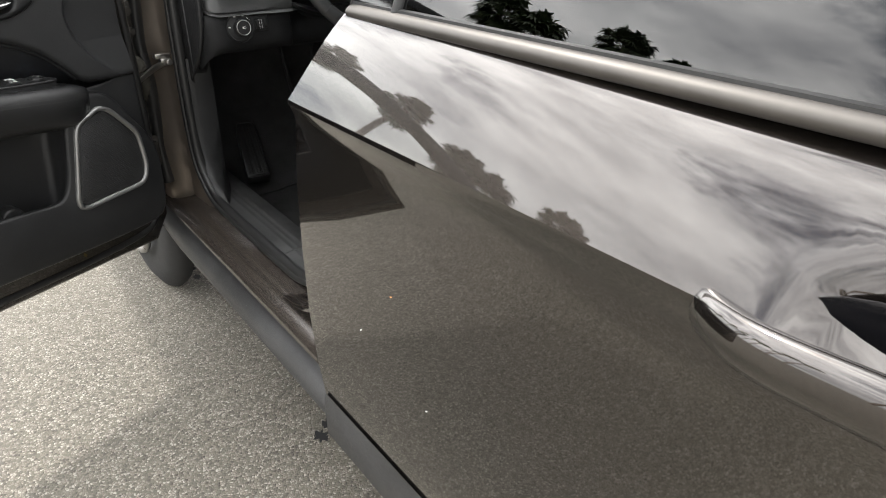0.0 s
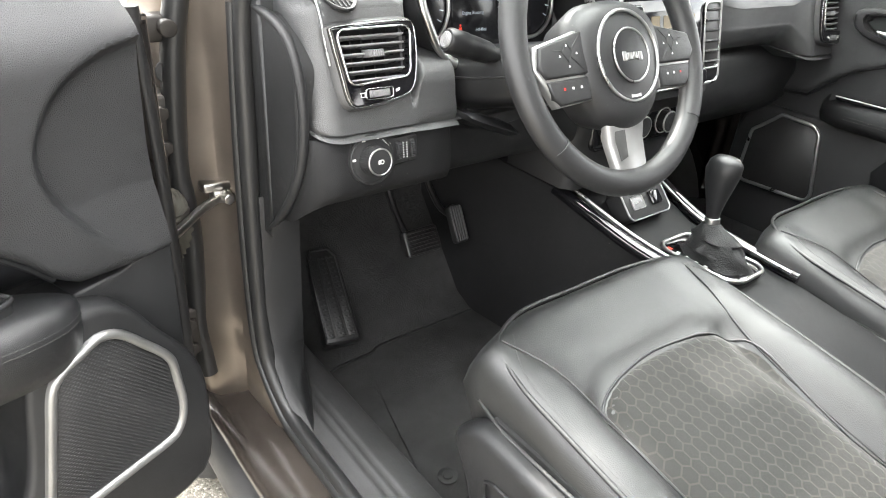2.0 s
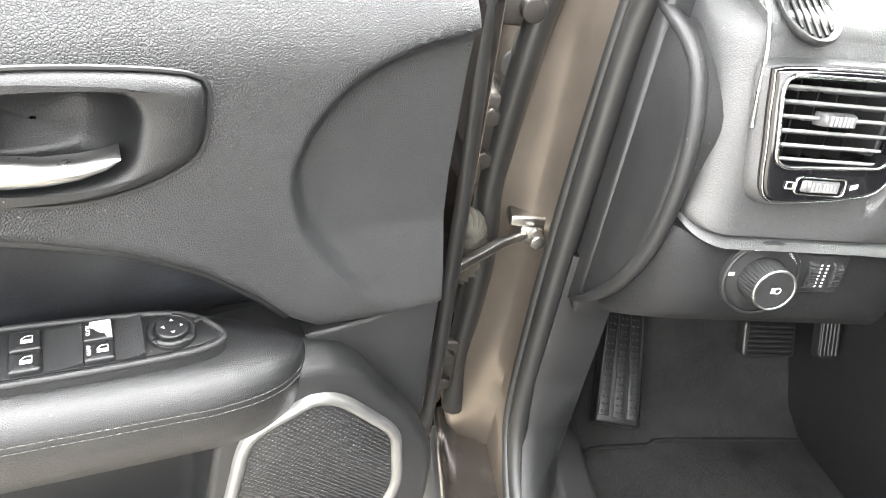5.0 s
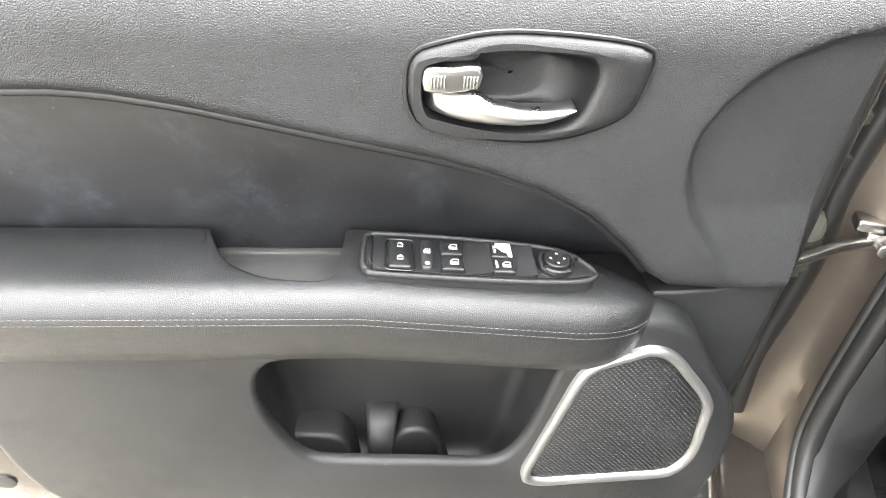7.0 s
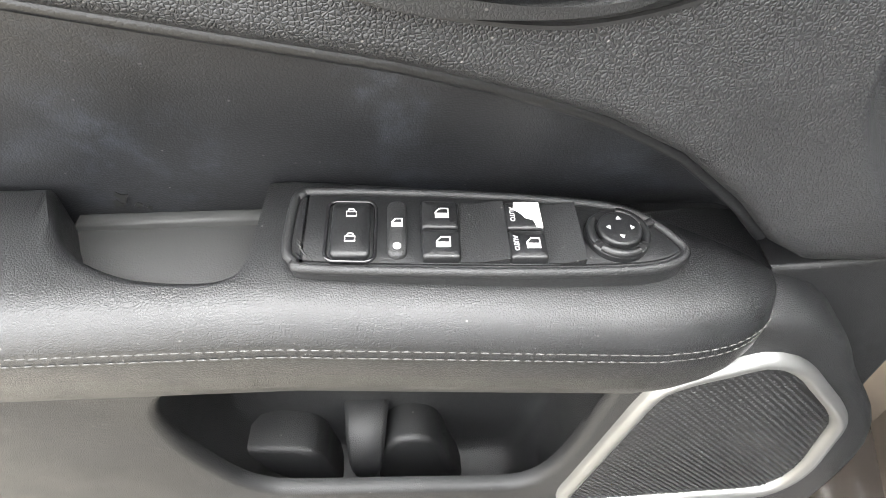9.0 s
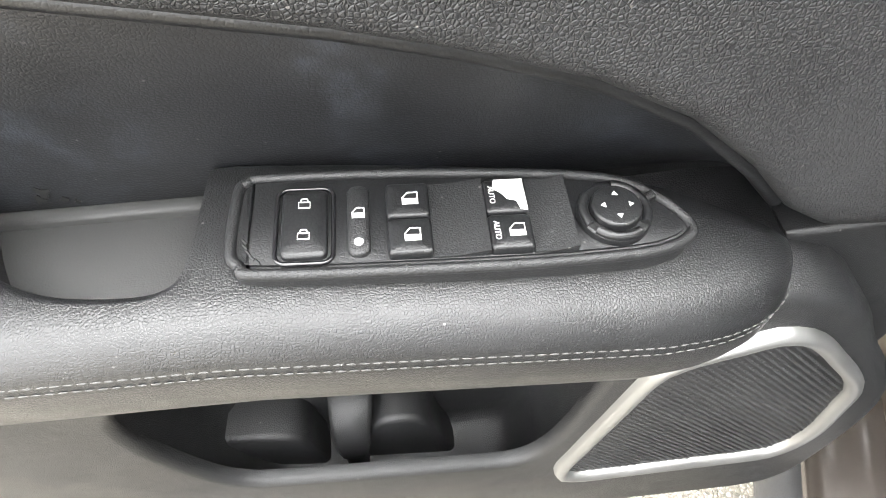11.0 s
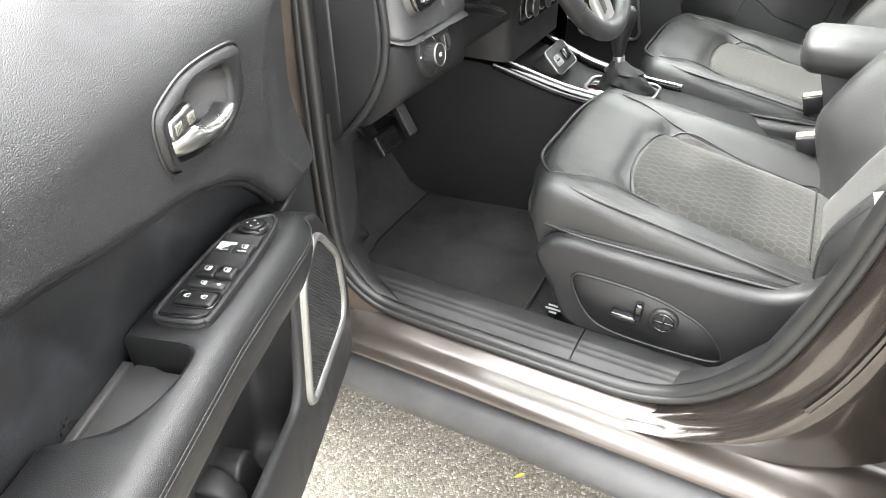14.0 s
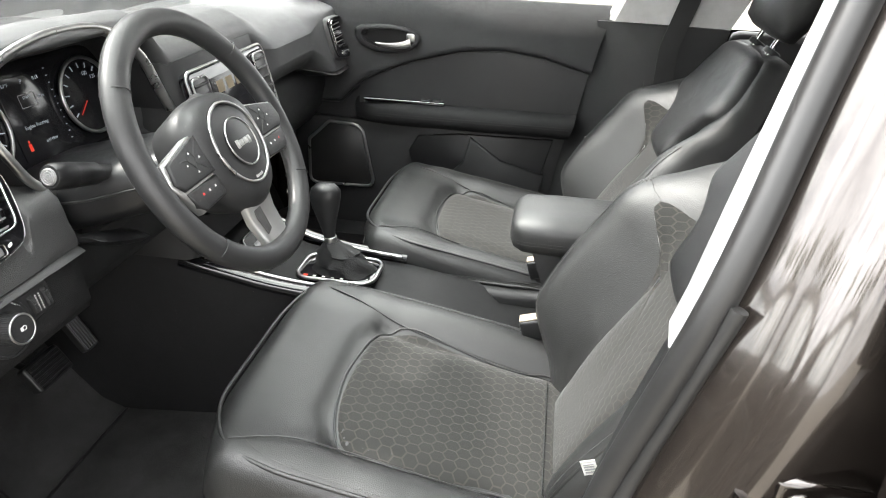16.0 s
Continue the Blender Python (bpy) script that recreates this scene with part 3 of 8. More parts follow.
lab = part("sticker", label_strip(0.5, 0.88, 0.005), PAPER, body, "white label with a yellow edge")
part("label_band", label_strip(0.88, 0.93, 0.0052), YELLOW, lab)
for z in (1.005, 0.64):
    h = part("door_hinge", box(-0.808, -0.77, -0.12, -0.05, z - 0.04, z + 0.04, 0.006), PAINT, body)
    for dy, dz in ((-0.072, 0.016), (-0.066, -0.016)):
        part("bolt", join(cyl(0.014, 0.003, 18, 0.001, pose(-0.807, dy, z + dz, 0, -90, 0)), cyl(0.009, 0.010, 6, 0.002, pose(-0.807, dy, z + dz, 0, -90, 0))), PAINT, h)
part("cable_boot", tube(catmull([(-0.80, -0.10, 0.86), (-0.825, -0.085, 0.865), (-0.845, -0.095, 0.84), (-0.85, -0.11, 0.80), (-0.855, -0.13, 0.78)], 8), [0.010 + 0.002 * (i % 2) for i in range(33)], 10), GREYTRIM, body, "pale ribbed rubber boot")

# hinge pillar under the windscreen pillar
rings = []
for z in [0.43, 0.45, 0.47, 0.495, 0.52] + [0.55 + 0.61 * i / 26 for i in range(27)]:
    low = max(0.0, 0.56 - z)
    j = 0.009 * math.sin(z * 19) + 0.004 * math.sin(z * 47 + 1)
    rings.append([(-0.748, 0.903 - low * 1.3, z), (-0.757, 0.896 - low * 1.3, z), (-0.768, 0.912 - low * 0.9, z), (-0.772, 0.932, z), (-0.786, 0.946 + j * 0.3, z), (-0.822 + j, 0.962, z), (-0.835 + j, 0.985, z), (-0.838, 1.10, z), (-0.75, 1.12, z)])
# the taupe tone stands in for sky and ground mirrored in the paint
part("hinge_pillar", loft(rings), LITPAINT, body, "body-painted steel, lightened to taupe for its bright reflections", sharp=40)
part("pillar_weatherstrip", tube(catmull([(-0.826, 0.968, 0.50), (-0.832, 0.972, 0.62), (-0.828, 0.965, 0.78), (-0.834, 0.966, 0.90), (-0.822, 0.96, 1.06), (-0.806, 0.958, 1.15)], 5), 0.017, 10), RUBBER, body)
part("wheel_liner", box(-0.835, -0.70, 1.09, 1.12, 0.30, 1.10, 0.004), CLADDING, body)
part("fender_edge", box(-0.90, -0.845, 1.035, 1.06, 0.42, 1.08, 0.004), CLADDING, body)

# door seal round the opening
seal_pts = [(-0.69, 0.6247, 1.4), (-0.735, 0.8276, 1.25), (-0.752, 0.881, 1.13), (-0.757, 0.886, 0.95), (-0.759, 0.886, 0.75), (-0.758, 0.878, 0.6), (-0.755, 0.853, 0.535), (-0.752, 0.8009, 0.49), (-0.75, 0.7163, 0.478), (-0.75, 0.55, 0.477), (-0.75, 0.38, 0.477), (-0.75, 0.29, 0.482), (-0.749, 0.225, 0.505), (-0.748, 0.165, 0.56), (-0.748, 0.118, 0.64), (-0.746, 0.082, 0.78), (-0.745, 0.053, 0.95), (-0.742, 0.0, 1.15), (-0.69, -0.045, 1.3), (-0.64, -0.09, 1.45)]
seal = part("door_seal", tube(catmull(seal_pts, 6), 0.0135, 10), RUBBER, body, "black rubber door seal")
part("seal_lip", tube(catmull([(x - 0.013, y, z - 0.004) if z < 0.5 else (x - 0.012, y + (0.010 if y > 0.5 else -0.012), z) for x, y, z in seal_pts[2:-2]], 6), 0.007, 8), RUBBER, seal)

# sill plates inside the seal, ribbed, in two lengths with a joint
for y0, y1 in ((0.4135, 1.0), (0.14, 0.411)):
    prof = [(-0.742, 0.466), (-0.742, 0.479)]
    n = 0
    for i in range(3):
        x = -0.712 + 0.016 * i
        prof += [(x - 0.0045, 0.4832), (x - 0.003, 0.4838), (x + 0.002, 0.4838), (x + 0.0035, 0.4832)]
    prof += [(-0.640, 0.478), (-0.622, 0.45), (-0.618, 0.38), (-0.63, 0.37)]
    p = part("sill_plate", run(prof, [y0, (y0 + y1) / 2, y1]), SILLSKIN, body, "scuffed black ribbed plastic sill plate")
part("kick_panel", loft([[(-0.752, 0.872 - max(0, 0.56 - z) * 1.3, z), (-0.735, 0.866 - max(0, 0.56 - z) * 1.4, z), (-0.69, 0.87 - max(0, 0.5 - z), z), (-0.675, 0.95, z), (-0.655, 1.10, z), (-0.69, 1.13, z), (-0.752, 0.95, z)] for z in (0.40, 0.47, 0.52, 0.58, 0.68, 0.80, 0.86)]), TRIM, body, "black plastic kick panel")


# check strap, hinges and cable boot of the open door are on the body side
strap = part("check_strap", join(tube([(-0.785, 0.935, 0.845), (-0.82, 0.925, 0.834), (-0.905, 0.885, 0.80)], 0.007, 8, flat=1.6), box(-0.80, -0.772, 0.925, 0.95, 0.836, 0.856, 0.004)), STEEL, body, "bright steel check strap")
part("bolt", cyl(0.009, 0.02, 6, 0.002, pose(-0.782, 0.928, 0.848, 90, 0, 0)), STEEL, strap)
part("bracket", box(-0.812, -0.768, 0.93, 0.955, 0.854, 0.868, 0.003), STEEL, strap)
for z in (0.955, 0.60):
    h = part("front_hinge", join(box(-0.866, -0.835, 0.955, 1.02, z - 0.045, z + 0.045, 0.005), box(-0.905, -0.855, 0.93, 0.965, z - 0.05, z - 0.022, 0.005), cyl(0.010, 0.11, 12, 0.002, pose(-0.862, 0.965, z - 0.055))), HINGE, body, "worn painted steel hinge, darkened for the shade of the door gap")
    for dz in (-0.028, 0.022):
        part("bolt", cyl(0.011, 0.012, 6, 0.002, pose(-0.852, 0.956, z + dz, 90, 0, 0)), HINGE, h)
part("hinge_bracket", join(box(-0.862, -0.815, 0.955, 0.985, 1.07, 1.105, 0.004), cyl(0.012, 0.02, 12, 0.002, pose(-0.83, 0.96, 1.09, 90, 0, 0))), HINGE, body)
part("grommet", cyl(0.016, 0.008, 20, 0.003, pose(-0.832, 0.962, 1.03, 90, 0, -20)), PULLMAT, body)
bootpts = catmull([(-0.835, 0.98, 0.745), (-0.845, 0.96, 0.80), (-0.858, 0.945, 0.845), (-0.878, 0.93, 0.85), (-0.892, 0.92, 0.82), (-0.90, 0.915, 0.75)], 10)
part("wiring_boot", tube(bootpts, [0.019 + 0.003 * (i % 2) for i in range(len(bootpts))], 12), BOOT, body, "dusty ribbed rubber wiring boot")

# upper body: pillars, roof, screens, bonnet, the far side and the ends
for s in (-1, 1):
    apts = [(s * 0.775, 1.12, 1.10), (s * 0.765, 0.98, 1.17), (s * 0.72, 0.70, 1.33), (s * 0.66, 0.40, 1.48), (s * 0.61, 0.12, 1.55)]
    part("a_pillar", tube(catmull(apts, 5), 0.035, 10), PAINT, body)
    part("pillar_trim", tube(catmull([(x - s * 0.042, y - 0.02, z - 0.012) for x, y, z in apts[1:]], 5), 0.034, 10), GREYTRIM, body, "pale grey pillar trim")
    part("roof_rail", tube(catmull([(s * 0.61, 0.12, 1.55), (s * 0.60, -0.5, 1.575), (s * 0.60, -1.2, 1.56), (s * 0.66, -1.75, 1.40)], 5), 0.04, 10), PAINT, body)
rings = []
for y, z in ((0.14, 1.545), (0.0, 1.58), (-0.5, 1.605), (-1.1, 1.60), (-1.6, 1.555), (-1.75, 1.52)):
    top = [(0.60 * math.sin(a), y, z - 0.05 * (1 - math.cos(a)) * 2) for a in [radians(k * 15) for k in range(-6, 7)]]
    rings.append(top + [(x, yy, zz - 0.025) for x, yy, zz in reversed(top)])
part("roof", loft(rings), PAINT, body)
part("headliner", box(-0.58, 0.58, -1.7, 0.08, 1.495, 1.512, 0.004), HEADLINER, body, "pale grey cloth headliner")
ws = part("windscreen", loft([[(x * w, y, z - 0.03 * abs(x) ** 2) for x in (-1, -0.5, 0, 0.5, 1)] + [(x * w, y, z - 0.03 * abs(x) ** 2 - 0.006) for x in (1, 0.5, 0, -0.5, -1)] for y, z, w in ((1.36, 1.10, 0.74), (0.95, 1.285, 0.70), (0.5, 1.47, 0.64), (0.13, 1.56, 0.59))]), GLASS, body)
ws.visible_shadow = False
rings = []
for y, z, w in ((1.06, 1.09, 0.88), (1.3, 1.085, 0.86), (1.7, 1.04, 0.83), (1.95, 0.98, 0.78), (2.05, 0.90, 0.72)):
    top = [(w * u, y + 0.12 * (1 - u * u) * (y > 1.2), z - 0.05 * abs(u) ** 3) for u in (-1, -0.9, -0.7, -0.35, 0, 0.35, 0.7, 0.9, 1)]
    rings.append(top + [(x, yy, zz - 0.03) for x, yy, zz in reversed(top)])
part("bonnet", loft(rings), PAINT, body)


for s in (-1, 1):
    c0, c1 = s * 0.82, s * 0.905
    fend = [(1.045, 1.075), (1.045, 0.36)] + [(1.40 - 0.38 * math.cos(math.pi * i / 12), 0.34 + 0.38 * math.sin(math.pi * i / 12)) for i in range(13)] + [(1.95, 0.36), (2.0, 0.62), (1.93, 0.95), (1.6, 1.04)]
    part("front_fender", plate(fend, c0, c1, "x", 0.03, 4), PAINT, body)
    quart = [(-0.985, 1.14), (-0.985, 0.9), (-0.91, 0.36)] + [(-1.236 + 0.38 * math.cos(math.pi * i / 12), 0.34 + 0.38 * math.sin(math.pi * i / 12)) for i in range(13)] + [(-1.95, 0.38), (-2.0, 0.7), (-1.95, 1.1), (-1.75, 1.2)]
    part("rear_quarter", plate(quart, s * 0.80, s * 0.90, "x", 0.03, 4), PAINT, body)
    for yc in (1.40, -1.236):
        wheel = part("wheel", ring(0.29, 0.055, 40, 12, pose(s * 0.80, yc, 0.345, 0, 90, 0), 1.9), TYRE, body)
        part("rim", join(ring(0.235, 0.012, 36, 8, pose(s * 0.87, yc, 0.345, 0, 90, 0)), *[box(-0.022, 0.022, -0.008, 0.008, 0.02, 0.235, 0.005, 2, pose(s * 0.865, yc, 0.345, 72 * i, 0, 0) @ pose(0, 0, 0, 0, 0, 90)) for i in range(5)], cyl(0.05, 0.03, 20, 0.005, pose(s * 0.85, yc, 0.345, 0, 90 * s, 0))), SATIN, wheel)
part("front_bumper", loft([[(0.86 * u, 2.02 + 0.12 * (1 - u * u) - d, z) for u in (-1, -0.8, -0.4, 0, 0.4, 0.8, 1)] + [(0.84 * u, 1.85, z) for u in (1, 0.8, 0.4, 0, -0.4, -0.8, -1)] for z, d in ((0.26, 0.08), (0.4, 0.0), (0.62, 0.0), (0.8, 0.03), (0.93, 0.08))]), PAINT, body)
part("tailgate", loft([[(w * u, y - 0.06 * (1 - u * u), z) for u in (-1, -0.6, 0, 0.6, 1)] + [(w * u, y + 0.08, z) for u in (1, 0.6, 0, -0.6, -1)] for y, z, w in ((-1.98, 0.36, 0.83), (-2.02, 0.7, 0.84), (-1.97, 1.1, 0.80), (-1.82, 1.38, 0.68), (-1.72, 1.56, 0.58))]), PAINT, body)


# ---- rear door on the driver's side, closed ----
SKIN = [(-0.826, 1.131), (-0.8385, 1.125), (-0.8465, 1.117), (-0.8562, 1.105), (-0.8671, 1.09), (-0.8801, 1.07), (-0.8924, 1.05), (-0.9042, 1.03), (-0.9158, 1.0095), (-0.9155, 1.003), (-0.907, 0.988), (-0.9035, 0.97), (-0.903, 0.94), (-0.904, 0.86), (-0.905, 0.76), (-0.904, 0.64), (-0.898, 0.53), (-0.889, 0.45), (-0.876, 0.40), (-0.868, 0.385)]


def skin_x(z):
    for (a, p), (b, q) in zip(SKIN, SKIN[1:]):
        if z >= q:
            return a + (b - a) * (z - p) / (q - p)
    return SKIN[-1][0]


rear_door = thing("rear_door", "closed dark grey-brown metallic rear door, dusty, beside the opened one", "car door")
HANDLE_Y, HANDLE_Z = -0.824, 1.02


def front_edge(z):
    return -0.112 + 0.04 * min(1, max(0, (1.13 - z) / 0.12)) + 0.024 * smooth(1.03, 0.88, z) - 0.010 * smooth(0.75, 0.40, z)


rings = []
for k in range(121):
    f = k / 120
    row = []
    for x, z in SKIN:
        y0 = front_edge(z)
        y = y0 + (-1.17 + 0.25 * max(0, 0.75 - z) - y0) * f ** 1.25
        crease = 0.016 * min(1, max(0, (-y - 0.1) / 0.8))
        dz = crease * max(0, 1 - abs(z - 1.01) / 0.13)
        d = math.hypot((y - HANDLE_Y + 0.025) / 0.10, (z - HANDLE_Z - 0.012) / 0.042)
        cup = 0.026 * (1 - d * d) ** 2 if d < 1 else 0
        row.append((x + cup, y, z + dz))
    rings.append(row)
edge = [(x + 0.028, y + 0.004, z) for x, y, z in rings[0]]
bm = loft([edge, [(x + 0.004, y + 0.005, z) for x, y, z in rings[0]]] + rings, closed=False)
part("door_skin", bm, PAINT, rear_door, sharp=26)
part("lower_cladding", run([(-0.874, 0.40), (-0.884, 0.44), (-0.893, 0.46), (-0.897, 0.43), (-0.894, 0.36), (-0.876, 0.345)], [-0.94, -0.5, -0.062]), CLADDING, rear_door)
BELT = [(-0.818, 1.124), (-0.834, 1.1235), (-0.8425, 1.127), (-0.8445, 1.134), (-0.840, 1.140), (-0.831, 1.143), (-0.818, 1.141)]
part("belt_moulding", run([(p.x, p.y) for p in catmull(BELT, 5, True)], [-1.20, -0.8, -0.4, -0.116], lambda y: -0.008 - 0.028 * (y + 0.116)), BELTTRIM, rear_door, "dull satin bronze-grey strip")
part("belt_seal", run([(-0.826, 1.130), (-0.834, 1.132), (-0.832, 1.146), (-0.826, 1.147)], [-1.20, -0.6, -0.116], lambda y: -0.008 - 0.028 * (y + 0.116)), RUBBER, rear_door)
g = part("window_glass", loft([[(-0.826, -1.15, 1.148), (-0.826, -0.216, 1.14), (-0.820, -0.216, 1.14), (-0.820, -1.15, 1.148)], [(-0.742, -1.02, 1.36), (-0.742, -0.216, 1.36), (-0.736, -0.216, 1.36), (-0.736, -1.02, 1.36)], [(-0.652, -0.92, 1.51), (-0.652, -0.25, 1.51), (-0.646, -0.25, 1.51), (-0.646, -0.92, 1.51)]]), TINTED, rear_door, "dark reflective privacy glass")
part("division_bar", tube([(-0.828, -0.211, 1.135), (-0.744, -0.211, 1.36), (-0.654, -0.245, 1.52)], 0.0085, 10), RUBBER, rear_door)
part("pillar_cover", loft([[(-0.829, -0.112, 1.14), (-0.829, -0.204, 1.14), (-0.815, -0.204, 1.14), (-0.815, -0.112, 1.14)], [(-0.745, -0.128, 1.36), (-0.745, -0.204, 1.36), (-0.733, -0.204, 1.36), (-0.733, -0.128, 1.36)], [(-0.650, -0.17, 1.53), (-0.650, -0.24, 1.53), (-0.638, -0.24, 1.53), (-0.638, -0.17, 1.53)]]), PIANO, rear_door, "gloss black pillar panel")
part("frame_edge", tube([(-0.830, -0.103, 1.14), (-0.748, -0.12, 1.36), (-0.652, -0.16, 1.53)], 0.011, 10), RUBBER, rear_door)
# gloss black disc added for the dark reflection inside the painted cup
cup_dark = part("handle_cup", join(moved(cyl(0.05, 0.002, 24), pose(-0.893, HANDLE_Y - 0.025, HANDLE_Z + 0.012, 0, -90, 0) @ Matrix.Diagonal((0.7, 1.7, 1, 1)))), PIANO, rear_door)
hpts = catmull([(-0.902, HANDLE_Y + 0.115, 1.012), (-0.915, HANDLE_Y + 0.105, 1.013), (-0.935, HANDLE_Y + 0.06, 1.018), (-0.944, HANDLE_Y - 0.02, 1.029), (-0.944, HANDLE_Y - 0.10, 1.036), (-0.930, HANDLE_Y - 0.16, 1.038), (-0.905, HANDLE_Y - 0.18, 1.038)], 6)
part("door_handle", tube(hpts, [0.004] + [0.0165 + 0.005 * math.sin(math.pi * i / (len(hpts) - 2)) for i in range(len(hpts) - 1)], 12, flat=0.62, up=(0, 0, 1)), PAINT, rear_door, "metallic pull handle")
for y, z, a in ((-0.30, 0.80, 20), (-0.38, 0.66, 35), (-0.22, 0.70, 50)):
    part("paint_chip", cyl(0.0013, 0.0005, 7, 0, pose(skin_x(z) - 0.0004, y, z, 0, -90, 0) @ pose(0, 0, 0, 0, 0, a) @ Matrix.Diagonal((0.7, 2.0, 1, 1))), PAPER if z < 0.75 else plain("rust_spot", (0.45, 0.2, 0.06), 0.7), rear_door)

# ---- far side and rear of the cabin ----
far_side = body
part("outer_skin", loft([[(-x, y, z) for x, z in SKIN] for y in (-0.985, -0.5, 0.0, 0.5, 1.04)], closed=False), PAINT, far_side)
gl = part("side_glass", loft([[(0.838, y, 1.14), (0.75, y * 0.86 - 0.03, 1.36), (0.655, y * 0.72 - 0.06, 1.52)] for y in (-0.95, -0.1, 0.9)], closed=False), GLASS, far_side)
gl.visible_shadow = False
part("pillar_trim", loft([[(0.66, -0.30 + d, z), (0.70, 0.03 + d, z), (0.74, 0.05 + d, z), (0.80, -0.30 + d, z)] for z, d in ((0.40, 0.16), (0.65, 0.08), (0.90, 0.04), (1.15, 0.0))]), TRIM, far_side, "black lower pillar trim")
part("upper_pillar_trim", loft([[(0.66 - k, -0.30 + d, z), (0.69 - k, -0.01 + d, z), (0.74 - k, 0.01 + d, z), (0.78 - k, -0.28 + d, z)] for z, d, k in ((1.152, 0.0, 0.0), (1.3, -0.05, 0.06), (1.5, -0.12, 0.14))]), GREYTRIM, far_side, "pale grey upper pillar trim")
part("belt_webbing", loft([[(0.640, -0.13, 0.62), (0.640, -0.18, 0.62), (0.6375, -0.18, 0.62), (0.6375, -0.13, 0.62)], [(0.652, -0.13, 1.1), (0.652, -0.18, 1.1), (0.6495, -0.18, 1.1), (0.6495, -0.13, 1.1)], [(0.585, -0.20, 1.42), (0.585, -0.25, 1.42), (0.5825, -0.25, 1.42), (0.5825, -0.20, 1.42)]]), RUBBER, far_side, "black seat belt webbing")
part("rear_door_panel", box(0.70, 0.76, -1.15, -0.32, 0.40, 1.14, 0.02), TRIM, far_side)
part("sill_trim", run([(0.62, 0.34), (0.62, 0.47), (0.72, 0.48), (0.80, 0.46), (0.80, 0.34)], [-1.0, 0.0, 1.0]), TRIM, far_side)
rear_inner = part("rear_inner_panel", box(-0.81, -0.765, -1.15, -0.33, 0.40, 1.14, 0.02), TRIM, rear_door)


# ---- driver's door, swung open on its hinges: x into the cabin, y along it (negative to its rear), z up ----
DOOR = pose(-0.85, 1.0, 0, 0, 0, -70)
door = thing("front_door", "opened front door, black vinyl and plastic lining, metallic skin", "car door", DOOR)


def poly(pts, n=5, corners=()):
    return [(p.x, p.y) for p in catmull(pts, n, True)]


outline = [(-0.055, 0.44), (-0.055, 1.12), (-0.30, 1.135), (-1.08, 1.15), (-1.11, 0.98), (-1.12, 0.75), (-1.105, 0.53), (-1.065, 0.42), (-0.98, 0.378), (-0.80, 0.372), (-0.10, 0.375)]
part("inner_shell", plate(outline, 0.0, 0.105, "x", 0.012, 3), PAINT, door)
part("outer_skin", loft([[(x + 0.855, y, z) for x, z in SKIN] for y in (-0.045, -0.3, -0.7, -1.10)], closed=False), PAINT, door)
part("edge_seal", tube(catmull([(0.095, -0.075, 1.13), (0.10, -0.07, 0.9), (0.10, -0.07, 0.6), (0.10, -0.09, 0.46), (0.10, -0.17, 0.41), (0.10, -0.5, 0.40), (0.10, -0.85, 0.405)], 6), 0.011, 8), RUBBER, door)
part("pressed_panel", plate(poly([(-1.075, 0.66), (-1.055, 0.67), (-0.98, 0.60), (-0.93, 0.50), (-0.95, 0.42), (-1.02, 0.425), (-1.055, 0.48)], 4), 0.10, 0.1095, "x", 0.004, 2), DUSTY, door, "pressed steel inside the door edge")
part("hole_cover", join(*[cyl(0.014, 0.003, 14, 0.001, pose(0.109, y, z, 0, 90, 0)) for y, z in ((-1.01, 0.455), (-1.06, 0.62))]), RUBBER, door)
base = [(-0.12, 0.60), (-0.125, 0.53), (-0.16, 0.487), (-0.45, 0.478), (-0.72, 0.49), (-0.83, 0.53), (-0.885, 0.60), (-0.905, 0.72), (-0.96, 0.85), (-1.0, 1.0), (-1.0, 1.13), (-0.9, 1.17), (-0.5, 1.168), (-0.2, 1.15), (-0.13, 1.14), (-0.122, 1.0), (-0.12, 0.8)]
PC = (-0.48, 0.73)
BASE = poly(base, 4)


# upper lining: padded, rolling away to the glass, ended by a curved edge towards the hinges
def curve_z(y):
    pts = [(-1.0, 1.035), (-0.85, 1.044), (-0.75, 1.048), (-0.713, 1.046), (-0.656, 1.037), (-0.571, 1.018), (-0.467, 0.996), (-0.421, 0.983), (-0.371, 0.965), (-0.328, 0.941), (-0.289, 0.907), (-0.262, 0.876), (-0.24, 0.862), (-0.18, 0.858), (-0.05, 0.862)]
    for (a, p), (b, q) in zip(pts, pts[1:]):
        if y <= b:
            return p + (q - p) * (y - a) / (b - a)
    return pts[-1][1]


SCOOP = catmull([(-0.10, 0.86), (-0.165, 0.868), (-0.205, 0.895), (-0.238, 0.935), (-0.259, 0.975), (-0.265, 1.012), (-0.259, 1.037), (-0.243, 1.064), (-0.221, 1.087), (-0.193, 1.103), (-0.161, 1.114), (-0.10, 1.124)], 3)


def scoop(y, z):
    """Depth into the hollow in front of the curved edge; negative outside it."""
    best, sign = 9.0, 1
    p = Vector((y, z))
    for a, b in zip(SCOOP, SCOOP[1:]):
        e = b - a
        t = min(1, max(0, (p - a).dot(e) / e.length_squared))
        d = p - (a + e * t)
        if d.length < best:
            best, sign = d.length, e.x * d.y - e.y * d.x
    return best if sign < 0 else -best


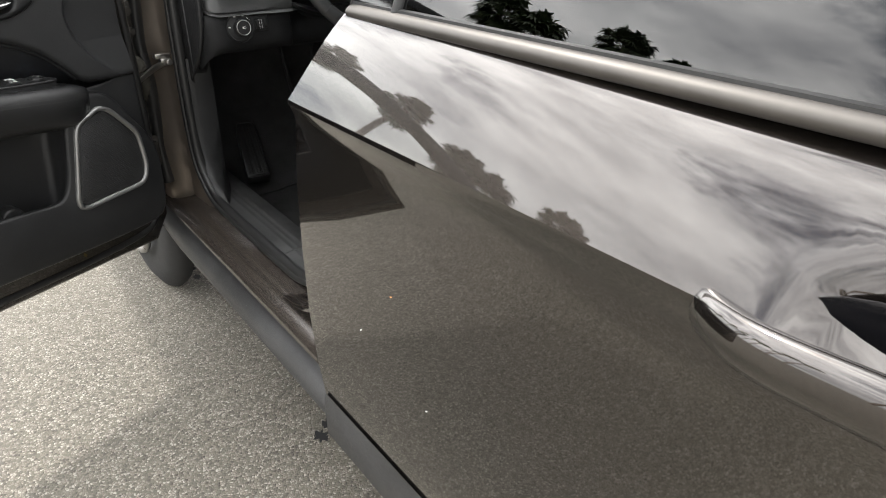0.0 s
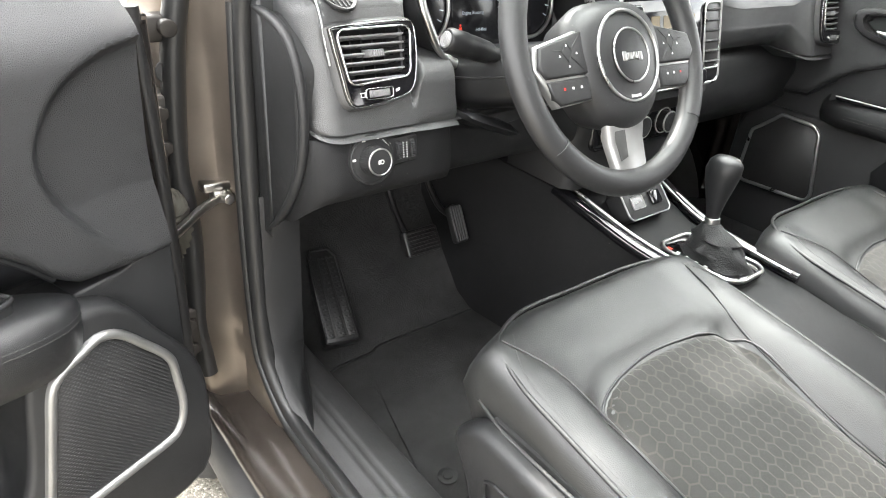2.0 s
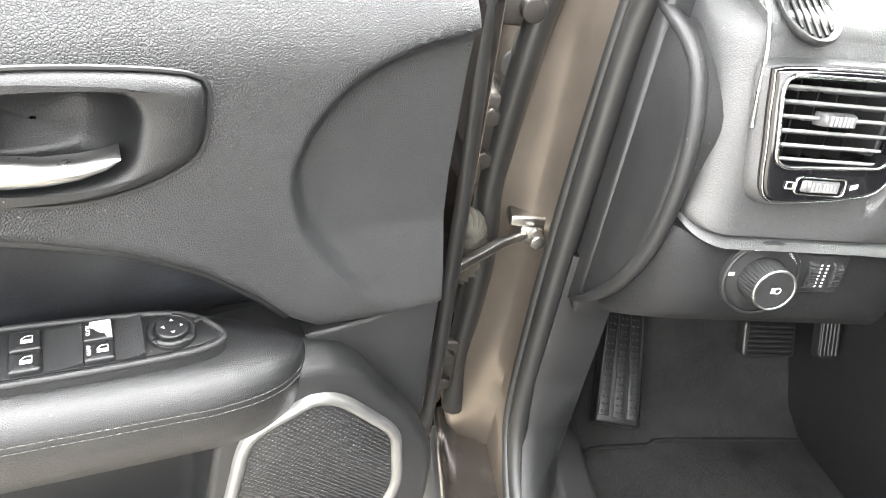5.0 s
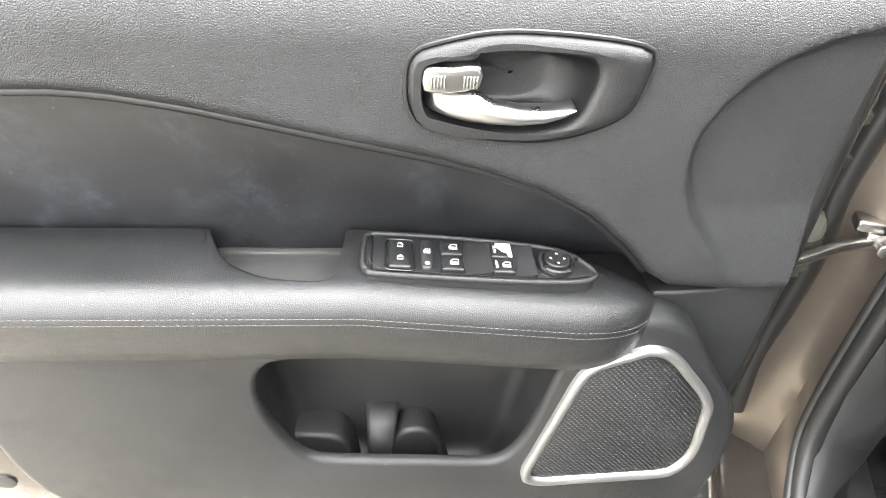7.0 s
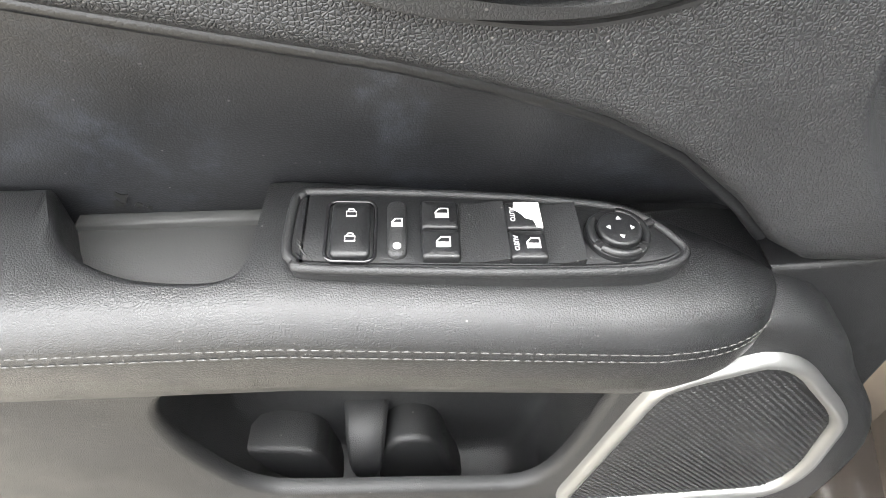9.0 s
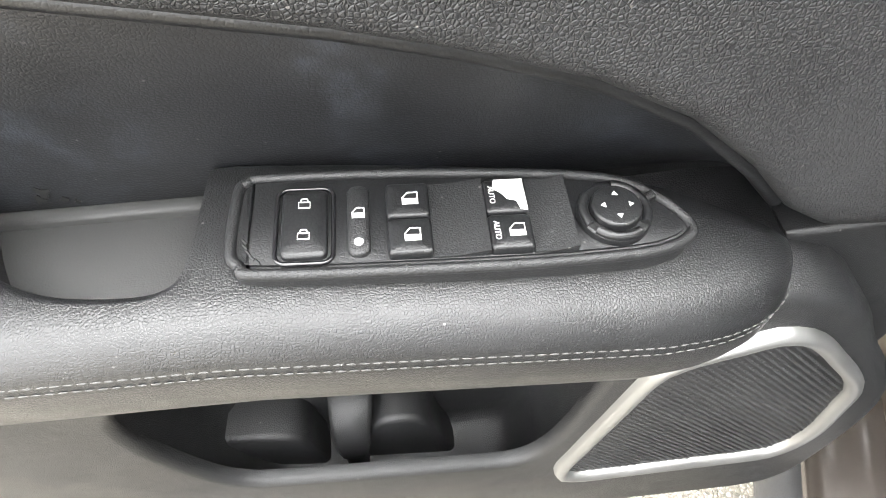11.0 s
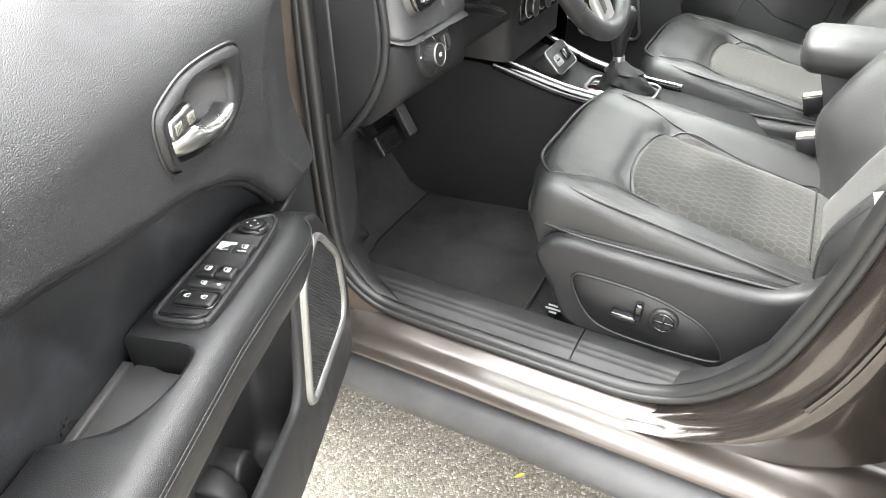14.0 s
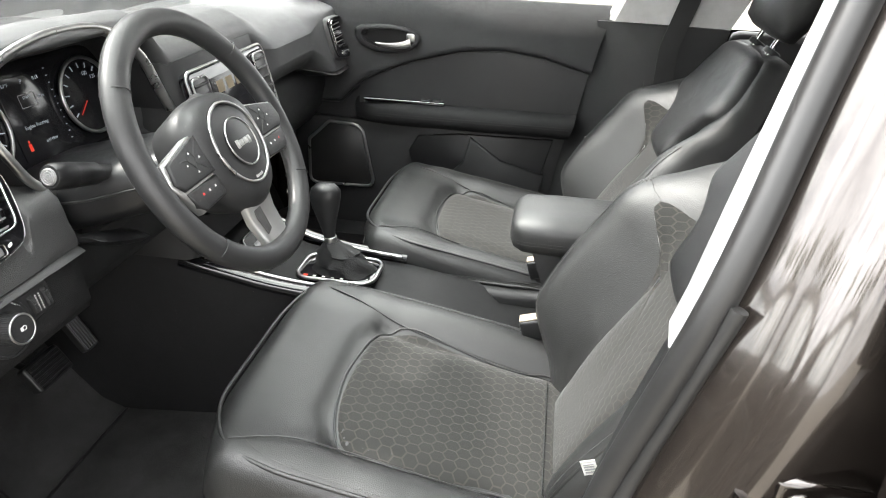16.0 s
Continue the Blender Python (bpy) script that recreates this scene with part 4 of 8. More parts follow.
def upper(u, v):
    y = -0.126 - 0.864 * u
    z0 = curve_z(y) + 0.002
    z1 = 1.182 - 0.025 * max(0, (0.15 - u) / 0.15) ** 2
    z = z0 + (z1 - z0) * v
    n = 0.189
    roll = max(0.0, (z - 1.09) / 0.092)
    n -= 0.085 * roll ** 2.2
    n -= 0.012 * (1 - min(1.0, (z - z0) / 0.012)) ** 2
    if ((y + 0.416) / 0.069) ** 4 + ((z - 1.0625) / 0.0345) ** 4 < 1:
        n -= 0.045
    if y > -0.30:
        d = scoop(y, z)
        if d > 0:
            t = min(1, d / 0.014)
            soft = 1 if z > 0.95 else max(0.15, (z - 0.86) / 0.09)
            n -= (0.016 * t * t * (3 - 2 * t) + 0.06 * d) * soft * (1 - min(1, roll))
    return (n, y, z)


us = [0.0025 * i for i in range(181)] + [0.45 + 0.55 * i / 30 for i in range(1, 31)]
vs = [0, 0.01, 0.025, 0.05, 0.08] + [0.08 + 0.92 * i / 56 for i in range(1, 57)]
part("upper_lining", field(upper, us, vs, lambda u, v: (0.12 - (0.03 if v > 0.9 else 0), upper(u, v)[1], upper(u, v)[2])), SOFT, door, "padded grey-black grained vinyl", sharp=50)


# insert of smooth vinyl under the curve
def insert(u, v):
    y = -0.265 - 0.70 * u
    z1 = curve_z(y) - 0.003
    z = 0.86 + (z1 - 0.86) * v
    return (0.127 + 0.035 * v, y, z)


part("insert_panel", field(insert, [i / 30 for i in range(31)], [i / 8 for i in range(9)], lambda u, v: (0.12, insert(u, v)[1], insert(u, v)[2])), INSERT, door, "smooth black vinyl insert, smudged")
lip = [(0.173, y, curve_z(y) - 0.001) for y in [-0.985 + 0.02 * i for i in range(37)]]
part("curve_piping", tube(lip, 0.0045, 6), SMOOTH, door)
part("front_corner", plate([(-0.122, 0.862), (-0.165, 0.866), (-0.178, 0.860), (-0.19, 0.856), (-0.25, 0.852), (-0.24, 0.82), (-0.15, 0.70), (-0.128, 0.64), (-0.122, 0.70)], 0.12, 0.178, "x", 0.004, 2), TRIM, door)


# armrest: a soft bar along the door with a rounded end, hollowed behind for the pull
def arm_dz(y):
    return -0.10 * max(0.0, y + 0.53)


def along(pts, y):
    """Straight lines through (y, value) pairs."""
    for (a, p), (b, q) in zip(pts, pts[1:]):
        if y <= b:
            return p + (q - p) * min(1.0, max(0.0, (y - a) / (b - a)))
    return pts[-1][1]


ARM_IN = [(p.x, p.y) for p in catmull([(-0.96, 0.134), (-0.75, 0.134), (-0.674, 0.134), (-0.666, 0.137), (-0.656, 0.159), (-0.640, 0.184), (-0.607, 0.202), (-0.570, 0.207), (-0.553, 0.203), (-0.5465, 0.190), (-0.5445, 0.165), (-0.5425, 0.141), (-0.538, 0.134), (-0.45, 0.135), (-0.37, 0.141), (-0.335, 0.148), (-0.310, 0.156), (-0.290, 0.165), (-0.270, 0.174), (-0.2535, 0.183)], 4)]
ARM_OUT = [(p.x, p.y) for p in catmull([(-0.96, 0.2405), (-0.60, 0.2405), (-0.36, 0.2405), (-0.33, 0.2395), (-0.305, 0.2360), (-0.284, 0.2285), (-0.268, 0.217), (-0.258, 0.203), (-0.2535, 0.188)], 4)]


def arm_ring(y):
    """Section of the bar between its inner and outer edge; it closes to a blunt nose."""
    a, b = along(ARM_IN, y), along(ARM_OUT, y)
    k = min(1.0, (b - a) / 0.075) if y > -0.38 else 1.0
    nose = math.sqrt(max(0.0, 1 - ((y + 0.33) / 0.0785) ** 2)) if y > -0.33 else 1.0
    top = 0.899 + arm_dz(y) - 0.020 * (1 - nose)
    f = nose * 0.7 + 0.3
    pts = [(a, 0.80), (a, 0.852), (a + 0.0005, top - 0.009), (a + 0.0025, top - 0.0035), (a + 0.007 * k, top)]
    c = b - 0.0275 * k
    if c < a + 0.008 * k:
        c = a + 0.008 * k
    pts += [(a + 0.007 * k + (c - a - 0.007 * k) * g, top) for g in (0.35, 0.7, 1.0)]
    pts += [(c + (b - c) * u, top - v * f) for u, v in ((0.3, 0.0012), (0.56, 0.0045), (0.78, 0.0105), (0.93, 0.018), (1.0, 0.028))]
    pts += [(b - 0.001 * k, top - 0.043 * f), (b - 0.006 * k, top - 0.062 * f), (b - 0.013 * k, top - 0.080 * f), (b - 0.030 * k, top - 0.092 * f)]
    return [(n, y, min(z, top)) for n, z in pts]


ys = [-0.955, -0.94, -0.90, -0.85, -0.78, -0.72, -0.69] + [-0.676 + 0.003 * i for i in range(40)] + [-0.5555 + 0.0011 * i for i in range(17)] + [-0.53, -0.50, -0.46, -0.42, -0.39, -0.37, -0.35] + [-0.335 + 0.004 * i for i in range(18)] + [-0.264, -0.261, -0.258, -0.256, -0.2545]
arm = part("armrest", loft([arm_ring(y) for y in ys]), ARMSKIN, door, "padded black vinyl armrest with twin stitching", sharp=60)
for dz in (0.0, -0.008):
    line = []
    for y in [-0.95 + 0.008 * i for i in range(84)] + [-0.281, -0.275, -0.270, -0.265, -0.261]:
        r = arm_ring(y)
        line.append((along(ARM_OUT, y) + 0.0003 - (0.0004 if dz else 0), y, r[12][2] + 0.010 + dz * 0.9))
    part("stitching", stitches(line, 0.0042, 0.0014, 0.00055), STITCH, arm)

part("pull_liner", plate(poly([(0.136, -0.664), (0.136, -0.5475), (0.170, -0.5485), (0.192, -0.552), (0.204, -0.568), (0.199, -0.61), (0.181, -0.644), (0.157, -0.659)], 4), 0.84, 0.862, "z", 0.001, 2), PULLMAT, door, "grey rubber liner of the door pull")
part("pull_back", plate([(0.127, -0.666), (0.127, -0.544), (0.137, -0.544), (0.137, -0.666)], 0.85, 0.868, "z", 0.003, 2), PULLMAT, door)

# switch plate, on the top of the armrest, tilted a little to the driver
SW = pose(0.186, -0.42, 0.8955, -4.0, 1.5, 0)


def sw_poly(x0, x1, y0, y1, r, tip=0.0):
    pts = []
    for cx, cy, a0 in ((x1 - r, y1 - r - tip, 0), (x0 + r, y1 - r - tip, 90), (x0 + r, y0 + r, 180), (x1 - r, y0 + r, 270)):
        for i in range(7):
            a = radians(a0 + 15 * i)
            pts.append((cx + r * math.cos(a), cy + r * math.sin(a)))
    return pts


plate_out = [(p.x, p.y) for p in catmull([(-0.021, -0.1055), (0.010, -0.1065), (0.0195, -0.102), (0.0245, -0.091), (0.0258, 0.0), (0.0245, 0.055), (0.0215, 0.085), (0.014, 0.1005), (0.004, 0.101), (-0.012, 0.088), (-0.022, 0.070), (-0.027, 0.035), (-0.0305, -0.03), (-0.0305, -0.092), (-0.0275, -0.102)], 5, True)]
swp = part("switch_plate", moved(plate(plate_out, -0.02, 0.0030, "z", 0.0012, 2), SW), TRIM, door, "black window switch plate")
part("plate_lip", moved(tube([(x, y, 0.0028) for x, y in inset_poly(plate_out, 0.0008)], 0.0030, 10, True, up=(0, 0, 1), flat=0.9), SW), TRIM, swp, "rounded raised lip")
inner_out = inset_poly(plate_out, 0.0048)
part("switch_field", moved(plate(inner_out, 0.0, 0.0044, "z", 0.001, 2), SW), SMOOTH, swp)
part("wear_marks", moved(join(*[tube([(0.006 + 0.0028 * i, -0.1005 + 0.0004 * i * i, 0.0046), (0.0085 + 0.0028 * i, -0.0985 + 0.0004 * i * i, 0.0046)], 0.0006, 6) for i in range(5)]), SW), RUBBER, swp)


def key(x0, x1, y0, y1, h, mat, name="window_switch", r=0.003, crown=0.0012):
    """A key with a softly domed top."""
    out = sw_poly(x0, x1, y0, y1, r)
    cx, cy = (x0 + x1) / 2, (y0 + y1) / 2
    rings = [[(x, y, 0.003) for x, y in out], [(x, y, h - 0.0016) for x, y in out]]
    for f, dz in ((0.96, -0.0005), (0.86, 0.0), (0.5, crown * 0.8), (0.02, crown)):
        rings.append([(cx + (x - cx) * f, cy + (y - cy) * f, h + dz) for x, y in out])
    return part(name, moved(loft(rings), SW), mat, swp)


def icon(ob, x, y, z, w, h, mat=None):
    """A window sign seen from the seat: a thin door outline with a filled lower half."""
    f = lambda a, b: (x - b, y + a, z)
    b = [tube([f(-w, -h), f(-w, h * 0.1), f(-w * 0.3, h), f(w, h), f(w, -h)], 0.00033, 8, True), plate([(x + h, y - w), (x + h * 0.1, y - w), (x + h * 0.1, y + w), (x + h, y + w)], z - 0.0003, z + 0.0003, "z", 0)]
    part("window_sign", moved(join(*b), SW), mat or MARK, ob)


lk = key(-0.0185, 0.0185, -0.084, -0.064, 0.0078, SMOOTH, "lock_switch", 0.003)
for x in (-0.0085, 0.0085):
    part("lock_sign", moved(join(tube([(x + 0.002, -0.0765, 0.0092), (x + 0.002, -0.0715, 0.0092), (x - 0.0012, -0.0715, 0.0092), (x - 0.0012, -0.0765, 0.0092)], 0.0003, 8, True), tube([(x - 0.0012, -0.0757, 0.0092), (x - 0.0030, -0.0752, 0.0092), (x - 0.0030, -0.0728, 0.0092), (x - 0.0012, -0.0723, 0.0092)], 0.0003, 8)), SW), MARK, lk)
part("switch_rim", moved(tube([(x, y, 0.0052) for x, y in sw_poly(-0.0205, 0.0205, -0.0865, -0.0615, 0.005)], 0.0011, 8, True), SW), PIANO, lk)
ch = key(-0.0205, 0.0185, -0.0555, -0.0455, 0.0075, TRIM, "child_lock_switch", 0.0044)
icon(ch, -0.003, -0.0505, 0.0086, 0.0026, 0.0026)
part("lamp_dot", moved(cyl(0.0021, 0.0006, 14, 0, pose(0.0125, -0.0505, 0.0078)), SW), GREYMARK, ch)
for x0, x1, y0, y1, front in ((-0.0185, 0.0008, -0.038, -0.0185, 0), (0.0018, 0.0205, -0.038, -0.0185, 0), (-0.0185, 0.0008, 0.0065, 0.026, 1), (0.0018, 0.0205, 0.0065, 0.026, 1)):
    k_ = key(x0, x1, y0, y1, 0.0095, SMOOTH, "window_switch", 0.0018, 0.0006)
    cx, cy = (x0 + x1) / 2, (y0 + y1) / 2
    if front:
        letters("auto_word", "AUTO", 0.0036, MARK, k_, SW @ pose(cx, cy - 0.0064, 0.0100))
        if x0 < 0:
            part("worn_patch", moved(plate([(cx - 0.0088, cy - 0.0045), (cx - 0.0092, cy + 0.009), (cx + 0.0088, cy + 0.0092), (cx + 0.0085, cy + 0.006), (cx + 0.004, cy + 0.0045), (cx + 0.0028, cy + 0.0005), (cx - 0.001, cy - 0.0022), (cx - 0.0035, cy - 0.0055)], 0.0090, 0.01035, "z", 0.0003, 1), SW), PALEBTN, k_, "white patch where the black coat has worn off")
        else:
            icon(k_, cx, cy + 0.0025, 0.0101, 0.0034, 0.0032)
    else:
        icon(k_, cx, cy + 0.001, 0.0101, 0.0034, 0.0032)
for y0, y1 in ((-0.0183, 0.0063), (0.0262, 0.0455)):
    part("finger_well", moved(loft([[(-0.0205, y, z), (0.0205, y, z), (0.0205, y, 0.0035), (-0.0205, y, 0.0035)] for y, z in ((y0, 0.0054), (y0 + (y1 - y0) * 0.45, 0.0056), (y0 + (y1 - y0) * 0.75, 0.0072), (y1, 0.0088))]), SW), TRIM, swp)
KN = SW @ pose(0.002, 0.0655, 0.0036)
mk = part("mirror_knob", moved(join(cyl(0.0172, 0.0050, 32, 0.0015), cyl(0.0118, 0.0092, 32, 0.0015)), KN), SMOOTH, swp, "round mirror adjuster")
for a0, a1 in ((55, 175), (235, 300), (315, 395)):
    arc = [(0.0148 * math.cos(radians(a0 + (a1 - a0) * i / 10)), 0.0148 * math.sin(radians(a0 + (a1 - a0) * i / 10)), 0.0052) for i in range(11)]
    part("knob_grip", moved(tube(arc, 0.0024, 8), KN), SMOOTH, mk)
part("knob_pointer", moved(box(-0.0022, 0.0022, 0.015, 0.024, 0.0, 0.0045, 0.001), KN @ pose(0, 0, 0, 0, 0, 25)), TRIM, mk)
for i in range(4):
    part("arrow_mark", moved(plate([(-0.0014, 0), (0.0014, 0), (0, 0.0022)], 0, 0.0003, "z", 0), KN @ pose(0, 0, 0.0092, 0, 0, 90 * i) @ pose(0, 0.0055, 0)), MARK, mk)

# lower lining with its map pocket and loudspeaker
pocket = [(p.x, p.y) for p in catmull([(-0.335, 0.811), (-0.375, 0.810), (-0.455, 0.8065), (-0.54, 0.803), (-0.600, 0.799), (-0.6165, 0.793), (-0.6285, 0.776), (-0.631, 0.748), (-0.624, 0.7125), (-0.605, 0.668), (-0.588, 0.648), (-0.565, 0.640), (-0.48, 0.634), (-0.40, 0.629), (-0.381, 0.634), (-0.366, 0.652), (-0.352, 0.695), (-0.338, 0.775), (-0.331, 0.802)], 5, True)]


def with_hole(out, hole, c0, c1, rim=0.010):
    """A panel between two outlines of equal length, with a rounded rim at the hole that leads back to c0."""
    n = len(out)
    mid = inset_poly(hole, -rim)
    rings = [[(c0, *p) for p in out], [(c1 - 0.008, *p) for p in out], [(c1 - 0.002, *p) for p in inset_poly(out, 0.004)], [(c1, *p) for p in inset_poly(out, 0.010)], [(c1, *p) for p in mid], [(c1 - 0.002, *p) for p in inset_poly(hole, -rim * 0.4)], [(c1 - rim, *p) for p in hole], [(max(c0, c1 - rim - 0.006), *p) for p in hole]]
    return loft(rings, True, False)


def resample(pts, n):
    p = [Vector(q) for q in pts]
    d = [0]
    for a, b in zip(p, p[1:] + p[:1]):
        d.append(d[-1] + (b - a).length)
    q = p + p[:1]
    out = []
    j = 0
    for i in range(n):
        s = d[-1] * i / n
        while d[j + 1] < s:
            j += 1
        t = (s - d[j]) / max(1e-9, d[j + 1] - d[j])
        out.append(tuple(q[j] + (q[j + 1] - q[j]) * t))
    return out


low_out = poly([(-0.245, 0.848), (-0.45, 0.838), (-0.75, 0.838), (-0.93, 0.84), (-0.905, 0.727), (-0.887, 0.617), (-0.84, 0.55), (-0.72, 0.505), (-0.45, 0.492), (-0.2, 0.492), (-0.135, 0.51), (-0.12, 0.58), (-0.125, 0.69), (-0.175, 0.775)], 5)


def by_angle(pts, c, n):
    """Outline points met by n even rays from c."""
    out = []
    m = len(pts)
    for i in range(n):
        a = 2 * math.pi * i / n
        dx, dy = math.cos(a), math.sin(a)
        best = None
        for j in range(m):
            p, q = pts[j], pts[(j + 1) % m]
            ex, ey = q[0] - p[0], q[1] - p[1]
            det = dx * (-ey) + ex * dy
            if abs(det) < 1e-12:
                continue
            t = ((p[0] - c[0]) * (-ey) + ex * (p[1] - c[1])) / det
            s = (dx * (p[1] - c[1]) - dy * (p[0] - c[0])) / det
            if t > 0 and -1e-9 <= s <= 1 + 1e-9 and (best is None or t > best):
                best = t
        out.append((c[0] + dx * (best or 0.1), c[1] + dy * (best or 0.1)))
    return out


part("panel_base", with_hole(by_angle(BASE, PC, 96), [(PC[0] + (y - PC[0]) * 1.08, PC[1] + (z - PC[1]) * 1.08) for y, z in by_angle(pocket, PC, 96)], 0.10, 0.124, 0.004), TRIM, door)
part("lower_lining", with_hole(by_angle(low_out, PC, 96), by_angle(pocket, PC, 96), 0.12, 0.2145, 0.006), TRIM, door, "moulded black plastic with map pocket", sharp=50)
pka = by_angle(pocket, PC, 96)
def deep(k):
    """The pocket's inside: its floor lies below the lip of the opening."""
    return [(PC[0] + (y - PC[0]) * k, (lambda q: q if q > 0.73 else q - (0.73 - q) * 0.8)(PC[1] + (z - PC[1]) * k)) for y, z in pka]


pk = part("map_pocket", loft([[(x, *p) for p in q] for x, q in ((0.2065, pka), (0.20, deep(1.0)), (0.152, deep(0.99)), (0.142, deep(0.95)), (0.139, deep(0.88)), (0.138, deep(0.4)), (0.138, deep(0.004)))], True, False), TRIM, door, "dusty black map pocket", sharp=70)
part("pocket_step", plate(poly([(-0.665, 0.53), (-0.665, 0.634), (-0.60, 0.634), (-0.567, 0.630), (-0.551, 0.617), (-0.545, 0.59), (-0.541, 0.53)], 4), 0.138, 0.176, "x", 0.006, 3), TRIM, pk)
part("bottle_holder", plate(poly([(-0.508, 0.53), (-0.503, 0.598), (-0.487, 0.631), (-0.465, 0.635), (-0.449, 0.621), (-0.439, 0.58), (-0.429, 0.53)], 4), 0.138, 0.172, "x", 0.006, 3), TRIM, pk)
part("pocket_post", loft([[(0.137, y0, z), (n1 - 0.005, y0 + 0.002, z), (n1, y0 + 0.006, z), (n1, y1 - 0.006, z), (n1 - 0.005, y1 - 0.002, z), (0.137, y1, z)] for z, n1, y0, y1 in ((0.53, 0.186, -0.522, -0.503), (0.592, 0.184, -0.524, -0.501), (0.600, 0.186, -0.527, -0.498), (0.614, 0.182, -0.529, -0.495), (0.634, 0.168, -0.530, -0.492), (0.642, 0.158, -0.530, -0.491), (0.645, 0.140, -0.528, -0.493))]), TRIM, pk, "scuffed divider")
spk_out = resample([(-0.256, 0.8165), (-0.238, 0.8135), (-0.221, 0.800), (-0.180, 0.751), (-0.168, 0.728), (-0.1615, 0.66), (-0.164, 0.637), (-0.173, 0.616), (-0.186, 0.606), (-0.331, 0.596), (-0.348, 0.601), (-0.353, 0.617), (-0.318, 0.775), (-0.308, 0.795)], 64)
spk_out = [(p.x, p.y) for p in catmull(resample(spk_out, 32), 2, True)]
spk = part("speaker_grille", plate(inset_poly(spk_out, 0.004), 0.18, 0.2165, "x", 0.001, 1), MESHMAT, door, "dark perforated metal loudspeaker grille")
part("speaker_frame", loft([[(0.20, *p) for p in inset_poly(spk_out, -0.003)], [(0.219, *p) for p in inset_poly(spk_out, -0.003)], [(0.2225, *p) for p in inset_poly(spk_out, -0.0005)], [(0.2230, *p) for p in inset_poly(spk_out, 0.003)], [(0.2200, *p) for p in inset_poly(spk_out, 0.0075)], [(0.2160, *p) for p in inset_poly(spk_out, 0.0085)], [(0.205, *p) for p in inset_poly(spk_out, 0.0085)]], True, False), SILVER, spk, "satin silver frame")


def inside(p, pts):
    r = False
    n = len(pts)
    for i in range(n):
        a, b = pts[i], pts[(i + 1) % n]
        if (a[1] > p[1]) != (b[1] > p[1]) and p[0] < (b[0] - a[0]) * (p[1] - a[1]) / (b[1] - a[1]) + a[0]:
            r = not r
    return r


def grille_bumps(pts, x, pitch):
    """Rows of small raised bridges between the holes of the grille."""
    bm = bmesh.new()
    ins = inset_poly(pts, 0.0095)
    z = min(p[1] for p in pts)
    row = 0
    while z < max(p[1] for p in pts):
        y = min(p[0] for p in pts) + (pitch * 0.5 if row % 2 else 0)
        while y < max(p[0] for p in pts):
            if inside((y, z), ins):
                q = pitch * 0.36
                v = [bm.verts.new(c) for c in ((x, y - q, z), (x, y, z - q * 0.62), (x, y + q, z), (x, y, z + q * 0.62), (x + 0.0011, y, z))]
                for i in range(4):
                    bm.faces.new((v[i], v[(i + 1) % 4], v[4]))
            y += pitch
        z += pitch * 0.55
        row += 1
    return bm


part("grille_mesh", grille_bumps(spk_out, 0.2166, 0.0056), TRIM, spk)

# inside handle in its bezel
bez = [(p.x, p.y) for p in catmull([(-0.4903, 1.0641), (-0.4896, 1.0788), (-0.4845, 1.0884), (-0.4739, 1.0936), (-0.4433, 1.1017), (-0.4164, 1.1047), (-0.3808, 1.104), (-0.3442, 1.101), (-0.3208, 1.0969), (-0.3142, 1.091), (-0.3135, 1.0784), (-0.3189, 1.0530), (-0.329, 1.0402), (-0.3568, 1.027), (-0.3952, 1.0201), (-0.4349, 1.0234), (-0.4699, 1.031), (-0.4828, 1.0367), (-0.4889, 1.051)], 4, True)]
hole = [(p.x, p.y) for p in catmull([(-0.4795, 1.0687), (-0.479, 1.0795), (-0.4731, 1.0822), (-0.4494, 1.0838), (-0.4424, 1.0852), (-0.4375, 1.0905), (-0.4147, 1.0935), (-0.374, 1.0902), (-0.3592, 1.0878), (-0.3535, 1.0813), (-0.3529, 1.0685), (-0.3607, 1.0458), (-0.376, 1.035), (-0.4057, 1.0314), (-0.4445, 1.0331), (-0.4704, 1.0389), (-0.4785, 1.0469)], 4, True)]
HC = (-0.41, 1.062)
hb = part("handle_bezel", with_hole(by_angle(bez, HC, 96), by_angle(hole, HC, 96), 0.15, 0.1965, 0.006), TRIM, door, "smooth dark bezel round the inside handle", sharp=50)
hl = by_angle(hole, HC, 96)
part("bezel_gap", tube([(0.1895, *p) for p in inset_poly(by_angle(bez, HC, 96), -0.0012)], 0.0016, 6, True), RUBBER, hb)
part("handle_cup", loft([[(0.1905, *p) for p in hl], [(0.176, *p) for p in inset_poly(hl, 0.005)], [(0.160, HC[0] - 0.008 + (y - HC[0]) * 0.72, HC[1] + (z - HC[1]) * 0.74) for y, z in hl], [(0.157, HC[0] - 0.008 + (y - HC[0]) * 0.6, HC[1] + (z - HC[1]) * 0.6) for y, z in hl], [(0.1565, HC[0] + (y - HC[0]) * 0.03, HC[1] + (z - HC[1]) * 0.03) for y, z in hl]], True, False), SMOOTH, hb)
lev = [(-0.4785, 1.048, 1.0615, 0.184), (-0.470, 1.0440, 1.0615, 0.192), (-0.458, 1.0410, 1.0612, 0.198), (-0.445, 1.0392, 1.0630, 0.202), (-0.4385, 1.0388, 1.0625, 0.2035), (-0.428, 1.0385, 1.0565, 0.205), (-0.4076, 1.0386, 1.0530, 0.206), (-0.389, 1.0408, 1.0528, 0.2055), (-0.375, 1.0452, 1.0540, 0.204), (-0.3685, 1.0495, 1.0545, 0.2025), (-0.3665, 1.0515, 1.0535, 0.2015)]
